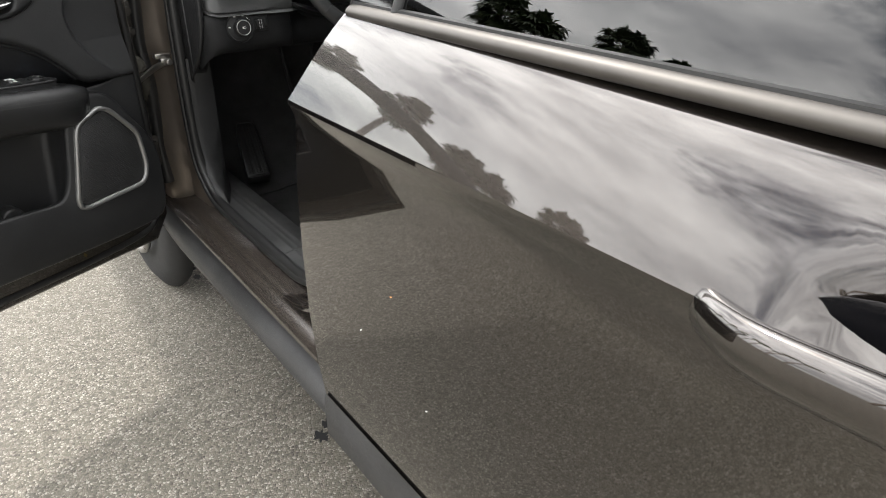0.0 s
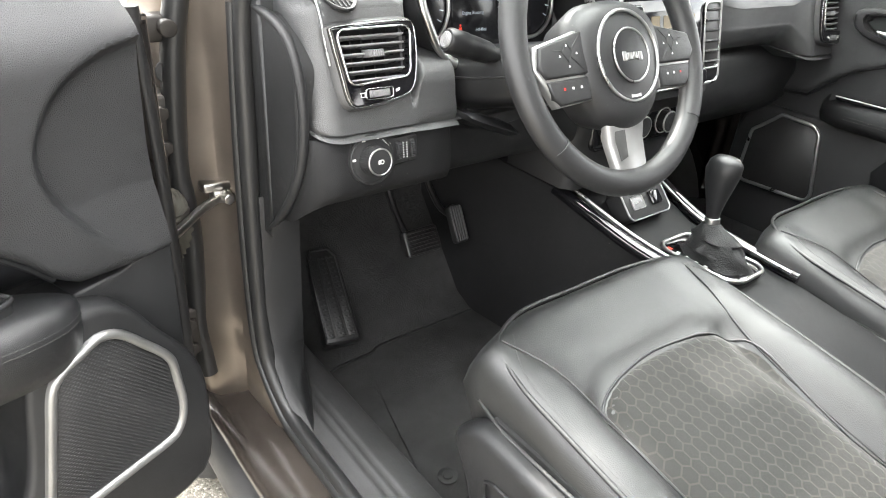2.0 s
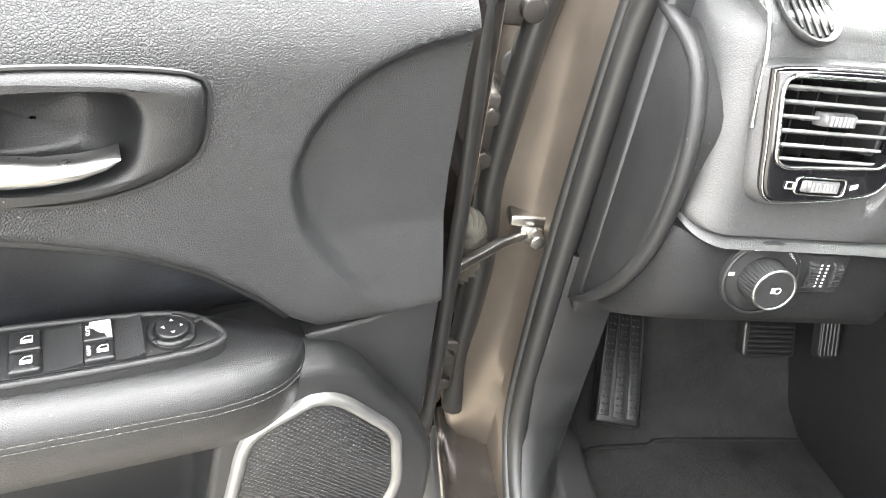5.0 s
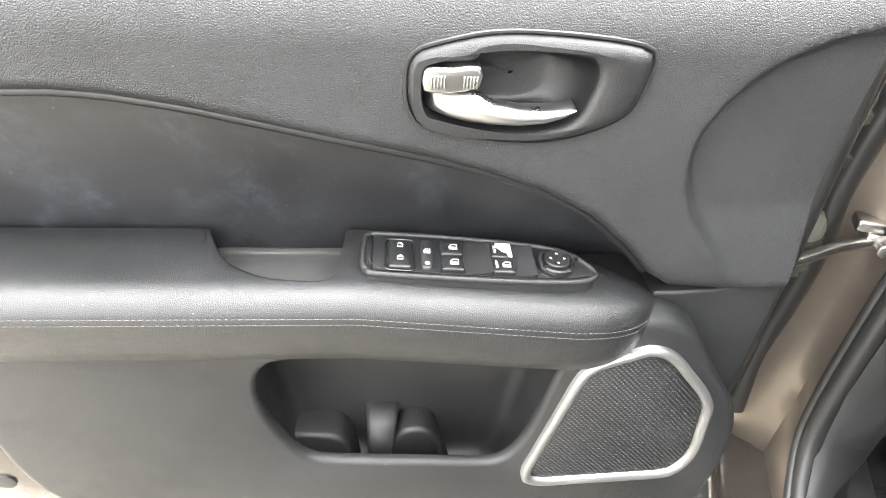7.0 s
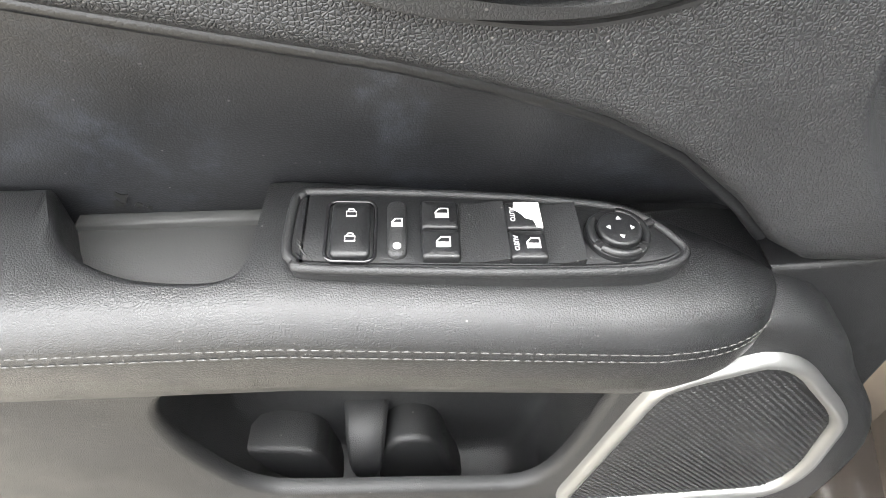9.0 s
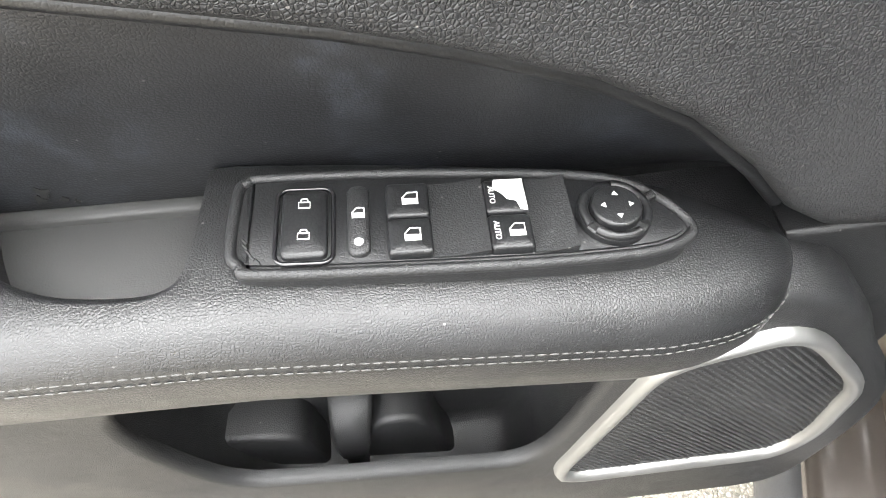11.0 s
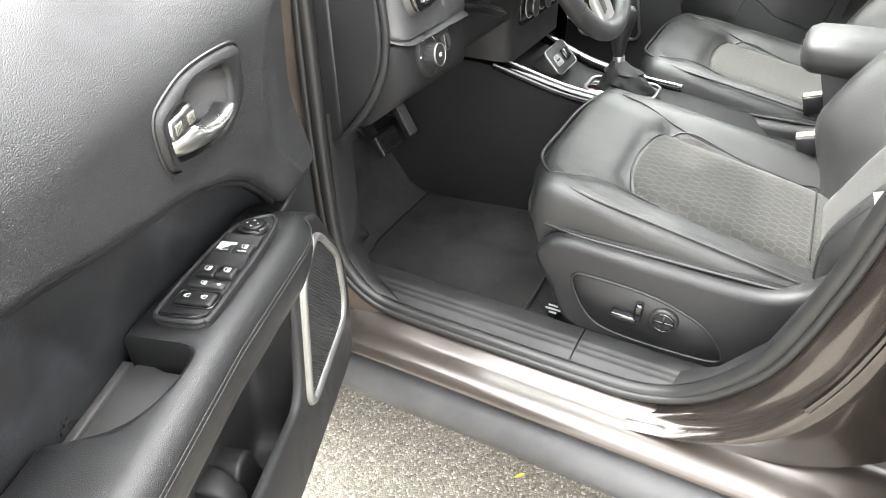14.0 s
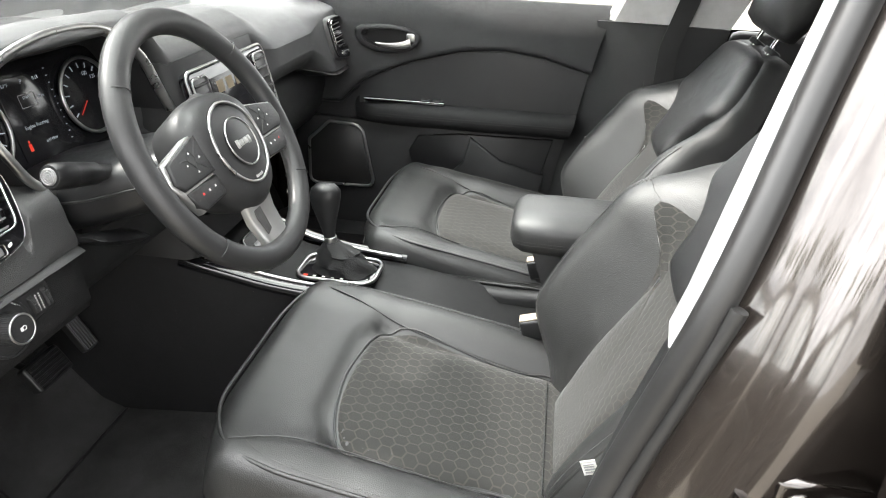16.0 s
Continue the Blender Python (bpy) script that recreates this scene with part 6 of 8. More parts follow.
for x in (0.062, 0.069):
    part("scale_mark", moved(join(*[box(-0.0012, 0.0012, -0.001 + 0.004 * k, 0.001 + 0.004 * k, 0.0042, 0.0047, 0) for k in range(-3, 4)]), LK @ pose(x, 0.006, 0)), MARK, lp)

# instrument cluster in its hood
CL = pose(-0.375, 0.872, 1.118, 90 - 12, 0, 0)
cl = part("instrument_panel", moved(plate(sw_poly(-0.185, 0.185, -0.075, 0.075, 0.05), -0.01, 0.004, "z", 0.004, 2), CL), SCREEN, dash, "black instrument panel with lit dials")
hoodrim = catmull([(-0.455, 0.772, 1.050), (-0.49, 0.770, 1.058), (-0.52, 0.768, 1.082), (-0.538, 0.77, 1.115), (-0.546, 0.776, 1.14), (-0.544, 0.784, 1.170), (-0.52, 0.794, 1.20), (-0.47, 0.803, 1.222), (-0.38, 0.808, 1.234), (-0.28, 0.805, 1.226), (-0.212, 0.796, 1.18), (-0.186, 0.785, 1.115), (-0.176, 0.776, 1.08)], 5)
# shell of the hood, flaring from the rim into the pad
part("hood_shell", loft([[(-0.375 + (p.x + 0.375) * k, p.y + d, 1.12 + (p.z - 1.12) * (1 + 0.3 * (k - 1))) for k, d in ((0.985, 0.002), (1.0, -0.003), (1.03, 0.010), (1.08, 0.035), (1.14, 0.065), (1.20, 0.10), (1.20, 0.13), (1.03, 0.115), (0.99, 0.10))] for p in hoodrim]), TRIM, dash, sharp=50)
part("hood_rim", tube(hoodrim, 0.0085, 10, flat=0.7), SATIN, dash, "bright silver rim of the instrument hood")
for x in (-0.115, 0.115):
    dial = part("dial", moved(cyl(0.056, 0.006, 36, 0.002), CL @ pose(x, 0, 0.003)), SCREEN, cl)
    part("dial_rim", moved(ring(0.058, 0.0032, 40, 8), CL @ pose(x, 0, 0.011)), SATIN, dial)
    part("dial_ticks", moved(join(*[box(-0.0008, 0.0008, 0.042, 0.050, 0.006, 0.0068, 0, 1, pose(0, 0, 0, 0, 0, -120 + 20 * i)) for i in range(13)]), CL @ pose(x, 0, 0.0035)), LIT, dial)
    part("needle", moved(box(-0.0005, 0.0005, 0.012, 0.040, 0.0065, 0.0080, 0), CL @ pose(x, 0, 0.0035, 0, 0, 128)), LITRED, dial)
for txt, a in (("100", -12), ("120", -42)):
    letters("dial_number", txt, 0.0085, LIT, cl, CL @ pose(0.115 + 0.033 * math.sin(radians(-a)), 0.033 * math.cos(radians(a)), 0.0108))
sc = part("info_screen", moved(box(-0.046, 0.046, -0.058, 0.056, 0.004, 0.006, 0.001), CL), SCREEN, cl)
letters("screen_words", "Engine Running", 0.0074, LIT, sc, CL @ pose(-0.004, -0.014, 0.0062))
letters("screen_temperature", "67°F", 0.0068, LIT, sc, CL @ pose(-0.03, 0.047, 0.0062))
letters("screen_gear", "P", 0.0085, LIT, sc, CL @ pose(0.0, 0.047, 0.0062))
letters("screen_clock", "8:13", 0.0068, LIT, sc, CL @ pose(0.028, 0.047, 0.0062))
letters("screen_distance", "64149mi", 0.0066, LIT, sc, CL @ pose(0.012, -0.04, 0.0062))
part("belt_sign", moved(join(box(-0.034, -0.028, -0.046, -0.035, 0.0061, 0.0064, 0), cyl(0.002, 0.0004, 8, 0, pose(-0.031, -0.032, 0.0061))), CL), LITRED, sc)
part("car_sign", moved(tube([(-0.016, 0.012, 0.0062), (0.014, 0.012, 0.0062), (0.014, 0.03, 0.0062), (-0.016, 0.03, 0.0062)], 0.0006, 4, True), CL), GREYMARK, sc)
letters("screen_start", "START", 0.0056, LIT, sc, CL @ pose(-0.001, 0.025, 0.0062))
letters("screen_run", "RUN", 0.0056, LIT, sc, CL @ pose(0.025, 0.021, 0.0062))
part("gauge_ticks", moved(join(*[box(0.0505, 0.0535, -0.05 + 0.0105 * i, -0.0488 + 0.0105 * i, 0.0044, 0.005, 0) for i in range(11)]), CL), LIT, cl)

# ---- steering column, stalks and wheel ----
WH = pose(-0.378, 0.573, 1.092, 90 - 28, 0, 0)
col = thing("steering_column", "black steering column shroud with stalks", "steering column")
part("shroud", loft([[(-0.378 + w * (1 if math.cos(a) > 0 else -1) * abs(math.cos(a)) ** 0.55, y, z + h * (1 if math.sin(a) > 0 else -1) * abs(math.sin(a)) ** 0.6) for a in [2 * math.pi * (i + 0.5) / 28 for i in range(28)]] for y, z, w, h in ((0.90, 1.00, 0.10, 0.045), (0.80, 1.02, 0.112, 0.050), (0.72, 1.043, 0.110, 0.046), (0.66, 1.058, 0.090, 0.044), (0.615, 1.072, 0.07, 0.042))]), SMOOTH, col, sharp=50)
part("shroud_seam", tube([(-0.4895, 0.81, 1.028), (-0.489, 0.72, 1.047), (-0.469, 0.66, 1.062)], 0.0018, 6), RUBBER, col)
part("column_housing", loft([[(-0.378 + w * math.cos(a), y, z + h * math.sin(a)) for a in [2 * math.pi * i / 20 for i in range(20)]] for y, z, w, h in ((0.95, 0.94, 0.11, 0.05), (0.84, 0.955, 0.105, 0.045), (0.76, 0.985, 0.085, 0.03))]), TRIM, col)
for s, lbl in ((-1, "indicator stalk"), (1, "wiper stalk")):
    a = (-0.378 + s * 0.07, 0.70, 1.075)
    b = (-0.378 + s * 0.178, 0.706, 1.107)
    pts = [Vector(a) + (Vector(b) - Vector(a)) * f for f in (0, 0.3, 0.36, 0.55, 0.70, 0.72, 0.96, 1.0)]
    st = part("stalk", tube(pts, [0.009, 0.011, 0.0145, 0.0158, 0.0158, 0.0168, 0.0165, 0.0138], 16), SMOOTH, col, lbl)
    d = (Vector(b) - Vector(a)).normalized()
    part("stalk_end", moved(join(cyl(0.0105, 0.002, 20, 0.001), *[ring(0.003 + 0.003 * i, 0.0007, 20, 4, pose(0, 0, 0.0022)) for i in range(3)]), Matrix.Translation(b) @ d.to_track_quat("Z", "Y").to_matrix().to_4x4()), SLAT, st)
part("tilt_lever", loft([[(x, y, z - h), (x, y - 0.012, z), (x, y, z + h), (x, y + 0.03, z + h), (x, y + 0.03, z - h)] for x, y, z, h in ((-0.502, 0.715, 0.996, 0.003), (-0.494, 0.705, 0.993, 0.007), (-0.47, 0.70, 0.984, 0.009), (-0.425, 0.70, 0.968, 0.009), (-0.412, 0.705, 0.963, 0.004))]), SMOOTH, col, "flat black tilt lever")

sw = thing("steering_wheel", "black leather steering wheel with silver spokes", "steering wheel", WH)
R = 0.172
n = 72
UP = 0.0155
part("rim", ring(R, 0.0158, n, 18, pose(0, UP, 0), 1.12), RIM, sw, "black leather rim")
for a in (38, 142, 218, 322):
    part("rim_seam", ring(0.0160, 0.0008, 20, 5, pose(R * math.cos(radians(a)), UP + R * math.sin(radians(a)), 0, 0, 0, a) @ pose(0, 0, 0, 90, 0, 0) @ Matrix.Diagonal((1, 1.12, 1, 1))), RUBBER, sw)
for s0, s1 in ((-35, 38), (142, 215)):
    part("rim_stitching", join(*[tube([((R - 0.0155) * math.cos(radians(a)) , UP + (R - 0.0158) * math.sin(radians(a)), -0.004), ((R - 0.0152) * math.cos(radians(a + 1.2)), UP + (R - 0.0155) * math.sin(radians(a + 1.2)), 0.005)], 0.0009, 4) for a in range(s0, s1, 2)]), STITCH, sw)
hubp = [(p.x, p.y) for p in catmull([(0.0, 0.083), (0.055, 0.075), (0.082, 0.05), (0.088, 0.01), (0.072, -0.04), (0.045, -0.075), (0.0, -0.088), (-0.045, -0.075), (-0.072, -0.04), (-0.088, 0.01), (-0.082, 0.05), (-0.055, 0.075)], 4, True)]
hub = part("airbag_cover", loft([[(x, y, -0.05) for x, y in inset_poly(hubp, 0.012)], [(x, y, -0.01) for x, y in hubp], [(x, y, 0.006) for x, y in inset_poly(hubp, 0.003)], [(x, y, 0.018) for x, y in inset_poly(hubp, 0.014)], [(x, y, 0.024) for x, y in inset_poly(hubp, 0.030)], [(x * 0.2, y * 0.2, 0.028) for x, y in hubp]]), RIM, sw, "grey-black airbag cover", sharp=62)
part("emblem_ring", ring(0.058, 0.0024, 48, 8, pose(0, 0.004, 0.0245)), SATIN, hub)
part("emblem_disc", cyl(0.034, 0.003, 36, 0.001, pose(0, 0.004, 0.0262)), SMOOTH, hub)
part("emblem_rim", ring(0.034, 0.0014, 40, 6, pose(0, 0.004, 0.029)), SATIN, hub)
part("emblem_mark", join(box(-0.019, -0.011, -0.003, 0.009, 0.0288, 0.0305, 0.0008), box(-0.009, 0.0, -0.002, 0.007, 0.0288, 0.0305, 0.0008), box(0.002, 0.010, -0.002, 0.007, 0.0288, 0.0305, 0.0008), box(0.012, 0.020, -0.004, 0.007, 0.0288, 0.0305, 0.0008)), SATIN, hub, "plain raised silver mark")
part("airbag_sign", box(-0.010, 0.010, -0.049, -0.043, 0.0245, 0.0252, 0), GREYMARK, hub)
for s in (-1, 1):
    spk_p = [(0.070, 0.046), (0.153, 0.0295), (0.1595, 0.003), (0.1475, -0.015), (0.131, -0.045), (0.068, -0.042)]
    sp = part("spoke", plate([(s * x, y) for x, y in spk_p], 0.0, 0.012, "z", 0.004, 2), SPOKE, sw, "silver spoke with switches")
    kp = [(0.072, 0.0425), (0.148, 0.0268), (0.1545, 0.003), (0.1435, -0.0105), (0.072, -0.0095)]
    kpad = part("switch_pad", plate([(s * x, y) for x, y in kp], 0.010, 0.017, "z", 0.003, 2), TRIM, sp)
    part("switch_split", join(tube([(s * 0.104, 0.030, 0.0172), (s * 0.112, 0.019, 0.0172), (s * 0.104, 0.006, 0.0172), (s * 0.095, 0.018, 0.0172)], 0.0007, 4, True), tube([(s * 0.080, 0.036, 0.0172), (s * 0.096, 0.022, 0.0172)], 0.0006, 4), tube([(s * 0.13, 0.022, 0.0172), (s * 0.111, 0.02, 0.0172)], 0.0006, 4), tube([(s * 0.08, -0.004, 0.0172), (s * 0.098, 0.012, 0.0172)], 0.0006, 4)), RUBBER, kpad)
    for x, y in ((0.088, 0.016), (0.118, 0.014), (0.104, 0.026), (0.104, 0.001)):
        part("arrow_mark", plate([(s * x - 0.002, y - 0.001), (s * x + 0.002, y - 0.001), (s * x, y + 0.002)], 0.0172, 0.0175, "z", 0), MARK, kpad)
    kl = part("phone_pad", plate([(s * 0.072, -0.0125), (s * 0.1435, -0.0135), (s * 0.137, -0.034), (s * 0.127, -0.0435), (s * 0.072, -0.041)], 0.004, 0.015, "z", 0.003, 2), TRIM, sp)
    for i, mm in enumerate((MARK, MARK, REDPL)):
        part("phone_mark", box(s * (0.088 + 0.015 * i) - 0.0016, s * (0.088 + 0.015 * i) + 0.0016, -0.026, -0.023, 0.0152, 0.0155, 0), mm, kl)
bs = part("lower_spoke", loft([[(-w, y, z - 0.008), (-w, y, z), (-w * 0.8, y, z + 0.006), (w * 0.8, y, z + 0.006), (w, y, z), (w, y, z - 0.008)] for y, z, w in ((-0.066, 0.002, 0.040), (-0.10, -0.006, 0.037), (-0.136, -0.005, 0.032), (-0.146, -0.003, 0.032))]), SPOKE, sw, "silver lower spoke")
part("spoke_slot", plate([(-0.031, -0.072), (-0.006, -0.072), (-0.010, -0.122), (-0.024, -0.126)], -0.006, 0.0032, "z", 0.001, 1), PULLMAT, bs)
part("spindle", cyl(0.035, 0.09, 20, 0, pose(0, 0, -0.10)), TRIM, sw)

# ---- centre stack and console ----
stack = thing("centre_stack", "gloss black centre stack with screen, vents and climate dials", "centre stack")
CS = pose(0.0, 0.752, 1.06, 90 - 14, 0, 0)
part("stack_body", loft([[(-0.17, y, z), (-0.15, y - 0.022, z), (0.15, y - 0.022, z), (0.17, y, z), (0.17, 0.95, z), (-0.17, 0.95, z)] for y, z in ((0.80, 1.155), (0.785, 1.10), (0.765, 1.00), (0.755, 0.955), (0.79, 0.94), (0.80, 0.88), (0.80, 0.78))]), TRIM, stack)
part("screen_bezel", moved(plate(sw_poly(-0.155, 0.155, -0.085, 0.075, 0.018), 0.0, 0.016, "z", 0.005, 3), CS), PIANO, stack)
part("stack_rim", moved(tube([(x, y, 0.014) for x, y in sw_poly(-0.156, 0.156, -0.086, 0.076, 0.018)], 0.003, 8, True), CS), SATIN, stack)
dsp = part("display", moved(box(-0.088, 0.088, -0.052, 0.052, 0.016, 0.0175, 0.001), CS), SCREEN, stack)
part("display_rows", moved(join(*[box(-0.07 + 0.036 * i, -0.045 + 0.036 * i, 0.022, 0.044, 0.0176, 0.018, 0) for i in range(4)]), CS), plain("map_tones", (0.13, 0.105, 0.065), 0.6), dsp)
for s in (-1, 1):
    v = part("stack_vent", moved(box(s * 0.122 - 0.026, s * 0.122 + 0.026, -0.058, 0.062, 0.014, 0.018, 0.004), CS), RUBBER, stack)
    part("vent_rim", moved(tube([(x, y, 0.0185) for x, y in sw_poly(s * 0.122 - 0.026, s * 0.122 + 0.026, -0.058, 0.062, 0.01)], 0.0022, 6, True), CS), SATIN, v)
    for i in range(6):
        part("slat", moved(box(s * 0.122 - 0.022, s * 0.122 + 0.022, -0.001, 0.003, 0.0, 0.006, 0.001, 1, pose(0, -0.045 + 0.019 * i, 0.016, 30, 0, 0)), CS), TRIM, v)
for s in (-1, 1):
    k_ = part("volume_knob", moved(cyl(0.015, 0.018, 24, 0.003), CS @ pose(s * 0.075, -0.070, 0.015)), PIANO, stack)
    part("knob_rim", moved(ring(0.0145, 0.0015, 24, 6), CS @ pose(s * 0.075, -0.070, 0.03)), SATIN, k_)
CP = pose(0, 0.783, 0.895, 90 - 4, 0, 0)
cp = part("climate_panel", moved(plate(sw_poly(-0.135, 0.135, -0.04, 0.045, 0.02), 0, 0.012, "z", 0.004, 2), CP), PIANO, stack)
for x in (-0.085, 0.0, 0.085):
    k_ = part("climate_knob", moved(cyl(0.021, 0.018, 28, 0.003), CP @ pose(x, -0.004, 0.012)), TRIM, cp)
    part("knob_rim", moved(ring(0.0205, 0.002, 28, 6), CP @ pose(x, -0.004, 0.028)), SATIN, k_)
    part("knob_ring", moved(ring(0.026, 0.0014, 28, 6), CP @ pose(x, -0.004, 0.0125)), GREYMARK, k_)
part("climate_keys", moved(join(*[box(-0.06 + 0.026 * i, -0.04 + 0.026 * i, 0.028, 0.038, 0.012, 0.0145, 0.001) for i in range(5)]), CP), TRIM, cp)

cons = thing("centre_console", "black centre console with gloss trim and silver edges", "console")
part("console_body", loft([[(-w, y, 0.36), (-w + 0.008, y, h - 0.02), (-w + 0.02, y, h), (w - 0.02, y, h), (w - 0.008, y, h - 0.02), (w, y, 0.36)] for y, h, w in ((1.22, 0.78, 0.21), (1.05, 0.77, 0.175), (0.86, 0.755, 0.15), (0.76, 0.735, 0.135), (0.66, 0.702, 0.12), (0.55, 0.688, 0.11), (0.40, 0.682, 0.105), (0.25, 0.66, 0.10), (0.20, 0.62, 0.098), (-0.35, 0.60, 0.095))]), DULL, cons, sharp=40)
for s in (-1, 1):
    part("gloss_edge", tube(catmull([(s * 0.145, 0.83, 0.765), (s * 0.128, 0.74, 0.735), (s * 0.115, 0.65, 0.71), (s * 0.106, 0.55, 0.697), (s * 0.10, 0.42, 0.69)], 5), 0.014, 8, flat=0.7), PIANO, cons)
    part("silver_edge", tube(catmull([(s * 0.128, 0.825, 0.778), (s * 0.112, 0.74, 0.747), (s * 0.098, 0.65, 0.721), (s * 0.09, 0.55, 0.708), (s * 0.084, 0.43, 0.70)], 5), 0.004, 8), SATIN, cons)
US = pose(-0.012, 0.712, 0.752, 46, 0, 0) @ Matrix.Diagonal((0.76, 0.72, 1, 1))
us_ = part("socket_panel", moved(plate(sw_poly(-0.085, 0.085, -0.045, 0.05, 0.018), -0.03, 0.01, "z", 0.004, 2), US), TRIM, cons)
part("panel_rim", moved(tube([(x, y, 0.009) for x, y in sw_poly(-0.085, 0.085, -0.045, 0.05, 0.018)], 0.0022, 6, True), US), SATIN, us_)
ub = part("usb_socket", moved(box(-0.062, -0.016, -0.018, 0.018, 0.008, 0.013, 0.003), US), SLAT, us_)
part("socket_rim", moved(tube([(x, y, 0.0135) for x, y in sw_poly(-0.062, -0.016, -0.018, 0.018, 0.004)], 0.0012, 5, True), US), SATIN, ub)
part("socket_slots", moved(join(box(-0.052, -0.04, -0.002, 0.003, 0.0128, 0.0136, 0), box(-0.036, -0.026, -0.002, 0.003, 0.0128, 0.0136, 0)), US), PIANO, ub)
part("outlet_cover", moved(box(0.015, 0.055, -0.02, 0.022, 0.008, 0.018, 0.006), US), PIANO, us_)

shifter = thing("gear_selector", "black gear selector with leather boot on the console", "gear selector", pose(0, 0.032, 0))
sp_poly = sw_poly(-0.055, 0.055, 0.43, 0.60, 0.03)
gp = part("shift_plate", plate(sp_poly, 0.682, 0.702, "z", 0.003, 2), PIANO, shifter)
part("plate_rim", tube([(x, y, 0.702) for x, y in sp_poly], 0.0045, 8, True), SATIN, gp, "bright silver rim")
part("gear_letters", join(*[box(-0.046, -0.040, 0.575 - 0.02 * i, 0.582 - 0.02 * i, 0.7022, 0.7026, 0) for i in range(1, 5)]), MARK, gp)
part("gear_lamp", box(-0.047, -0.039, 0.573, 0.583, 0.7022, 0.7028, 0), LITRED, gp)
boot = []
for z, a, b, y in ((0.702, 0.045, 0.068, 0.505), (0.714, 0.040, 0.060, 0.507), (0.722, 0.042, 0.058, 0.51), (0.738, 0.031, 0.045, 0.516), (0.744, 0.033, 0.046, 0.517), (0.756, 0.020, 0.026, 0.526), (0.768, 0.014, 0.016, 0.532)):
    boot.append([(a * math.cos(t) * (1 + 0.10 * math.sin(5 * t + z * 190)), y + b * math.sin(t) * (1 + 0.10 * math.cos(4 * t + z * 150)), z) for t in [2 * math.pi * i / 28 for i in range(28)]])
part("boot", loft(boot), CREASED, shifter, "creased leather boot")
part("collar", cyl(0.014, 0.012, 20, 0.002, pose(0, 0.533, 0.766, -8, 0, 0)), SATIN, shifter)
part("knob", loft([[(w * math.cos(t), 0.535 + dy + d * math.sin(t), z - 0.02) for t in [2 * math.pi * i / 24 for i in range(24)]] for z, w, d, dy in ((0.793, 0.010, 0.012, 0.0), (0.81, 0.012, 0.014, 0.002), (0.835, 0.016, 0.020, 0.004), (0.862, 0.0205, 0.028, 0.006), (0.886, 0.0235, 0.033, 0.006), (0.904, 0.022, 0.031, 0.004), (0.914, 0.016, 0.022, 0.003), (0.917, 0.004, 0.006, 0.003))]), SMOOTH, shifter, "smooth black grip", sharp=60)

armr = thing("console_armrest", "padded black vinyl armrest between the seats", "armrest")
part("lid", loft([[(0.0 + w * math.cos(t) ** 1 * (abs(math.cos(t)) ** -0.45 if abs(math.cos(t)) > 0.01 else 1), y, 0.857 + h * math.sin(t) * (abs(math.sin(t)) ** -0.35 if abs(math.sin(t)) > 0.01 else 1)) for t in [2 * math.pi * (i + 0.5) / 24 for i in range(24)]] for y, w, h in ((0.185, 0.055, 0.018), (0.178, 0.072, 0.032), (0.16, 0.083, 0.040), (0.10, 0.086, 0.042), (-0.08, 0.086, 0.042), (-0.12, 0.08, 0.036), (-0.13, 0.06, 0.02))]), LEATHER, armr, sharp=60)
for dz in (-0.004, -0.010):
    part("lid_stitching", stitches(catmull([(-0.0865, -0.10, 0.858 + dz), (-0.0865, 0.10, 0.858 + dz), (-0.083, 0.162, 0.858 + dz), (-0.06, 0.186, 0.858 + dz), (0.06, 0.186, 0.858 + dz), (0.083, 0.162, 0.858 + dz), (0.0865, 0.10, 0.858 + dz)], 6)), STITCH, armr)
part("pedestal", loft([[(-w, y0, z), (w, y0, z), (w, -0.11, z), (-w, -0.11, z)] for z, w, y0 in ((0.60, 0.085, 0.06), (0.72, 0.08, 0.10), (0.825, 0.07, 0.14))]), TRIM, armr)


# ---- front seats, built round their own middle (x across, y forward) ----
def uv_planar(ob, fx):
    me = ob.data
    lay = me.uv_layers.new(name="UVMap")
    for lp_ in me.loops:
        lay.data[lp_.index].uv = fx(me.vertices[lp_.vertex_index].co)


INS = [(p.x, p.y) for p in catmull([(-0.135, 0.05), (0.135, 0.05), (0.147, 0.15), (0.158, 0.25), (0.165, 0.32), (0.155, 0.355), (0.12, 0.375), (0.0, 0.392), (-0.12, 0.375), (-0.155, 0.355), (-0.165, 0.32), (-0.158, 0.25), (-0.147, 0.15)], 4, True)]


def cushion_z(x, y):
    """Height of the cushion's cover."""
    z = 0.637 + 0.215 * (y - 0.079)
    z += 0.014 * smooth(0.33, 0.43, y)
    ax = abs(x)
    side = smooth(0.14, 0.205, ax) * (1 - smooth(0.20, 0.30, ax) * 0.55)
    z += (0.022 if x < 0 else 0.034) * side * (0.25 + 0.75 * (1 - smooth(0.30, 0.48, y)))
    z -= 0.012 * math.exp(-((ax - 0.152) / 0.012) ** 2) * (1 - smooth(0.34, 0.40, y))
    if ax < 0.17:
        z -= 0.010 * math.exp(-((y - (0.392 - 0.9 * max(0, ax - 0.1) ** 1.2)) / 0.012) ** 2)
    return z


def front_y(x):
    return 0.548 - 0.55 * max(0, abs(x) - 0.12) ** 1.6


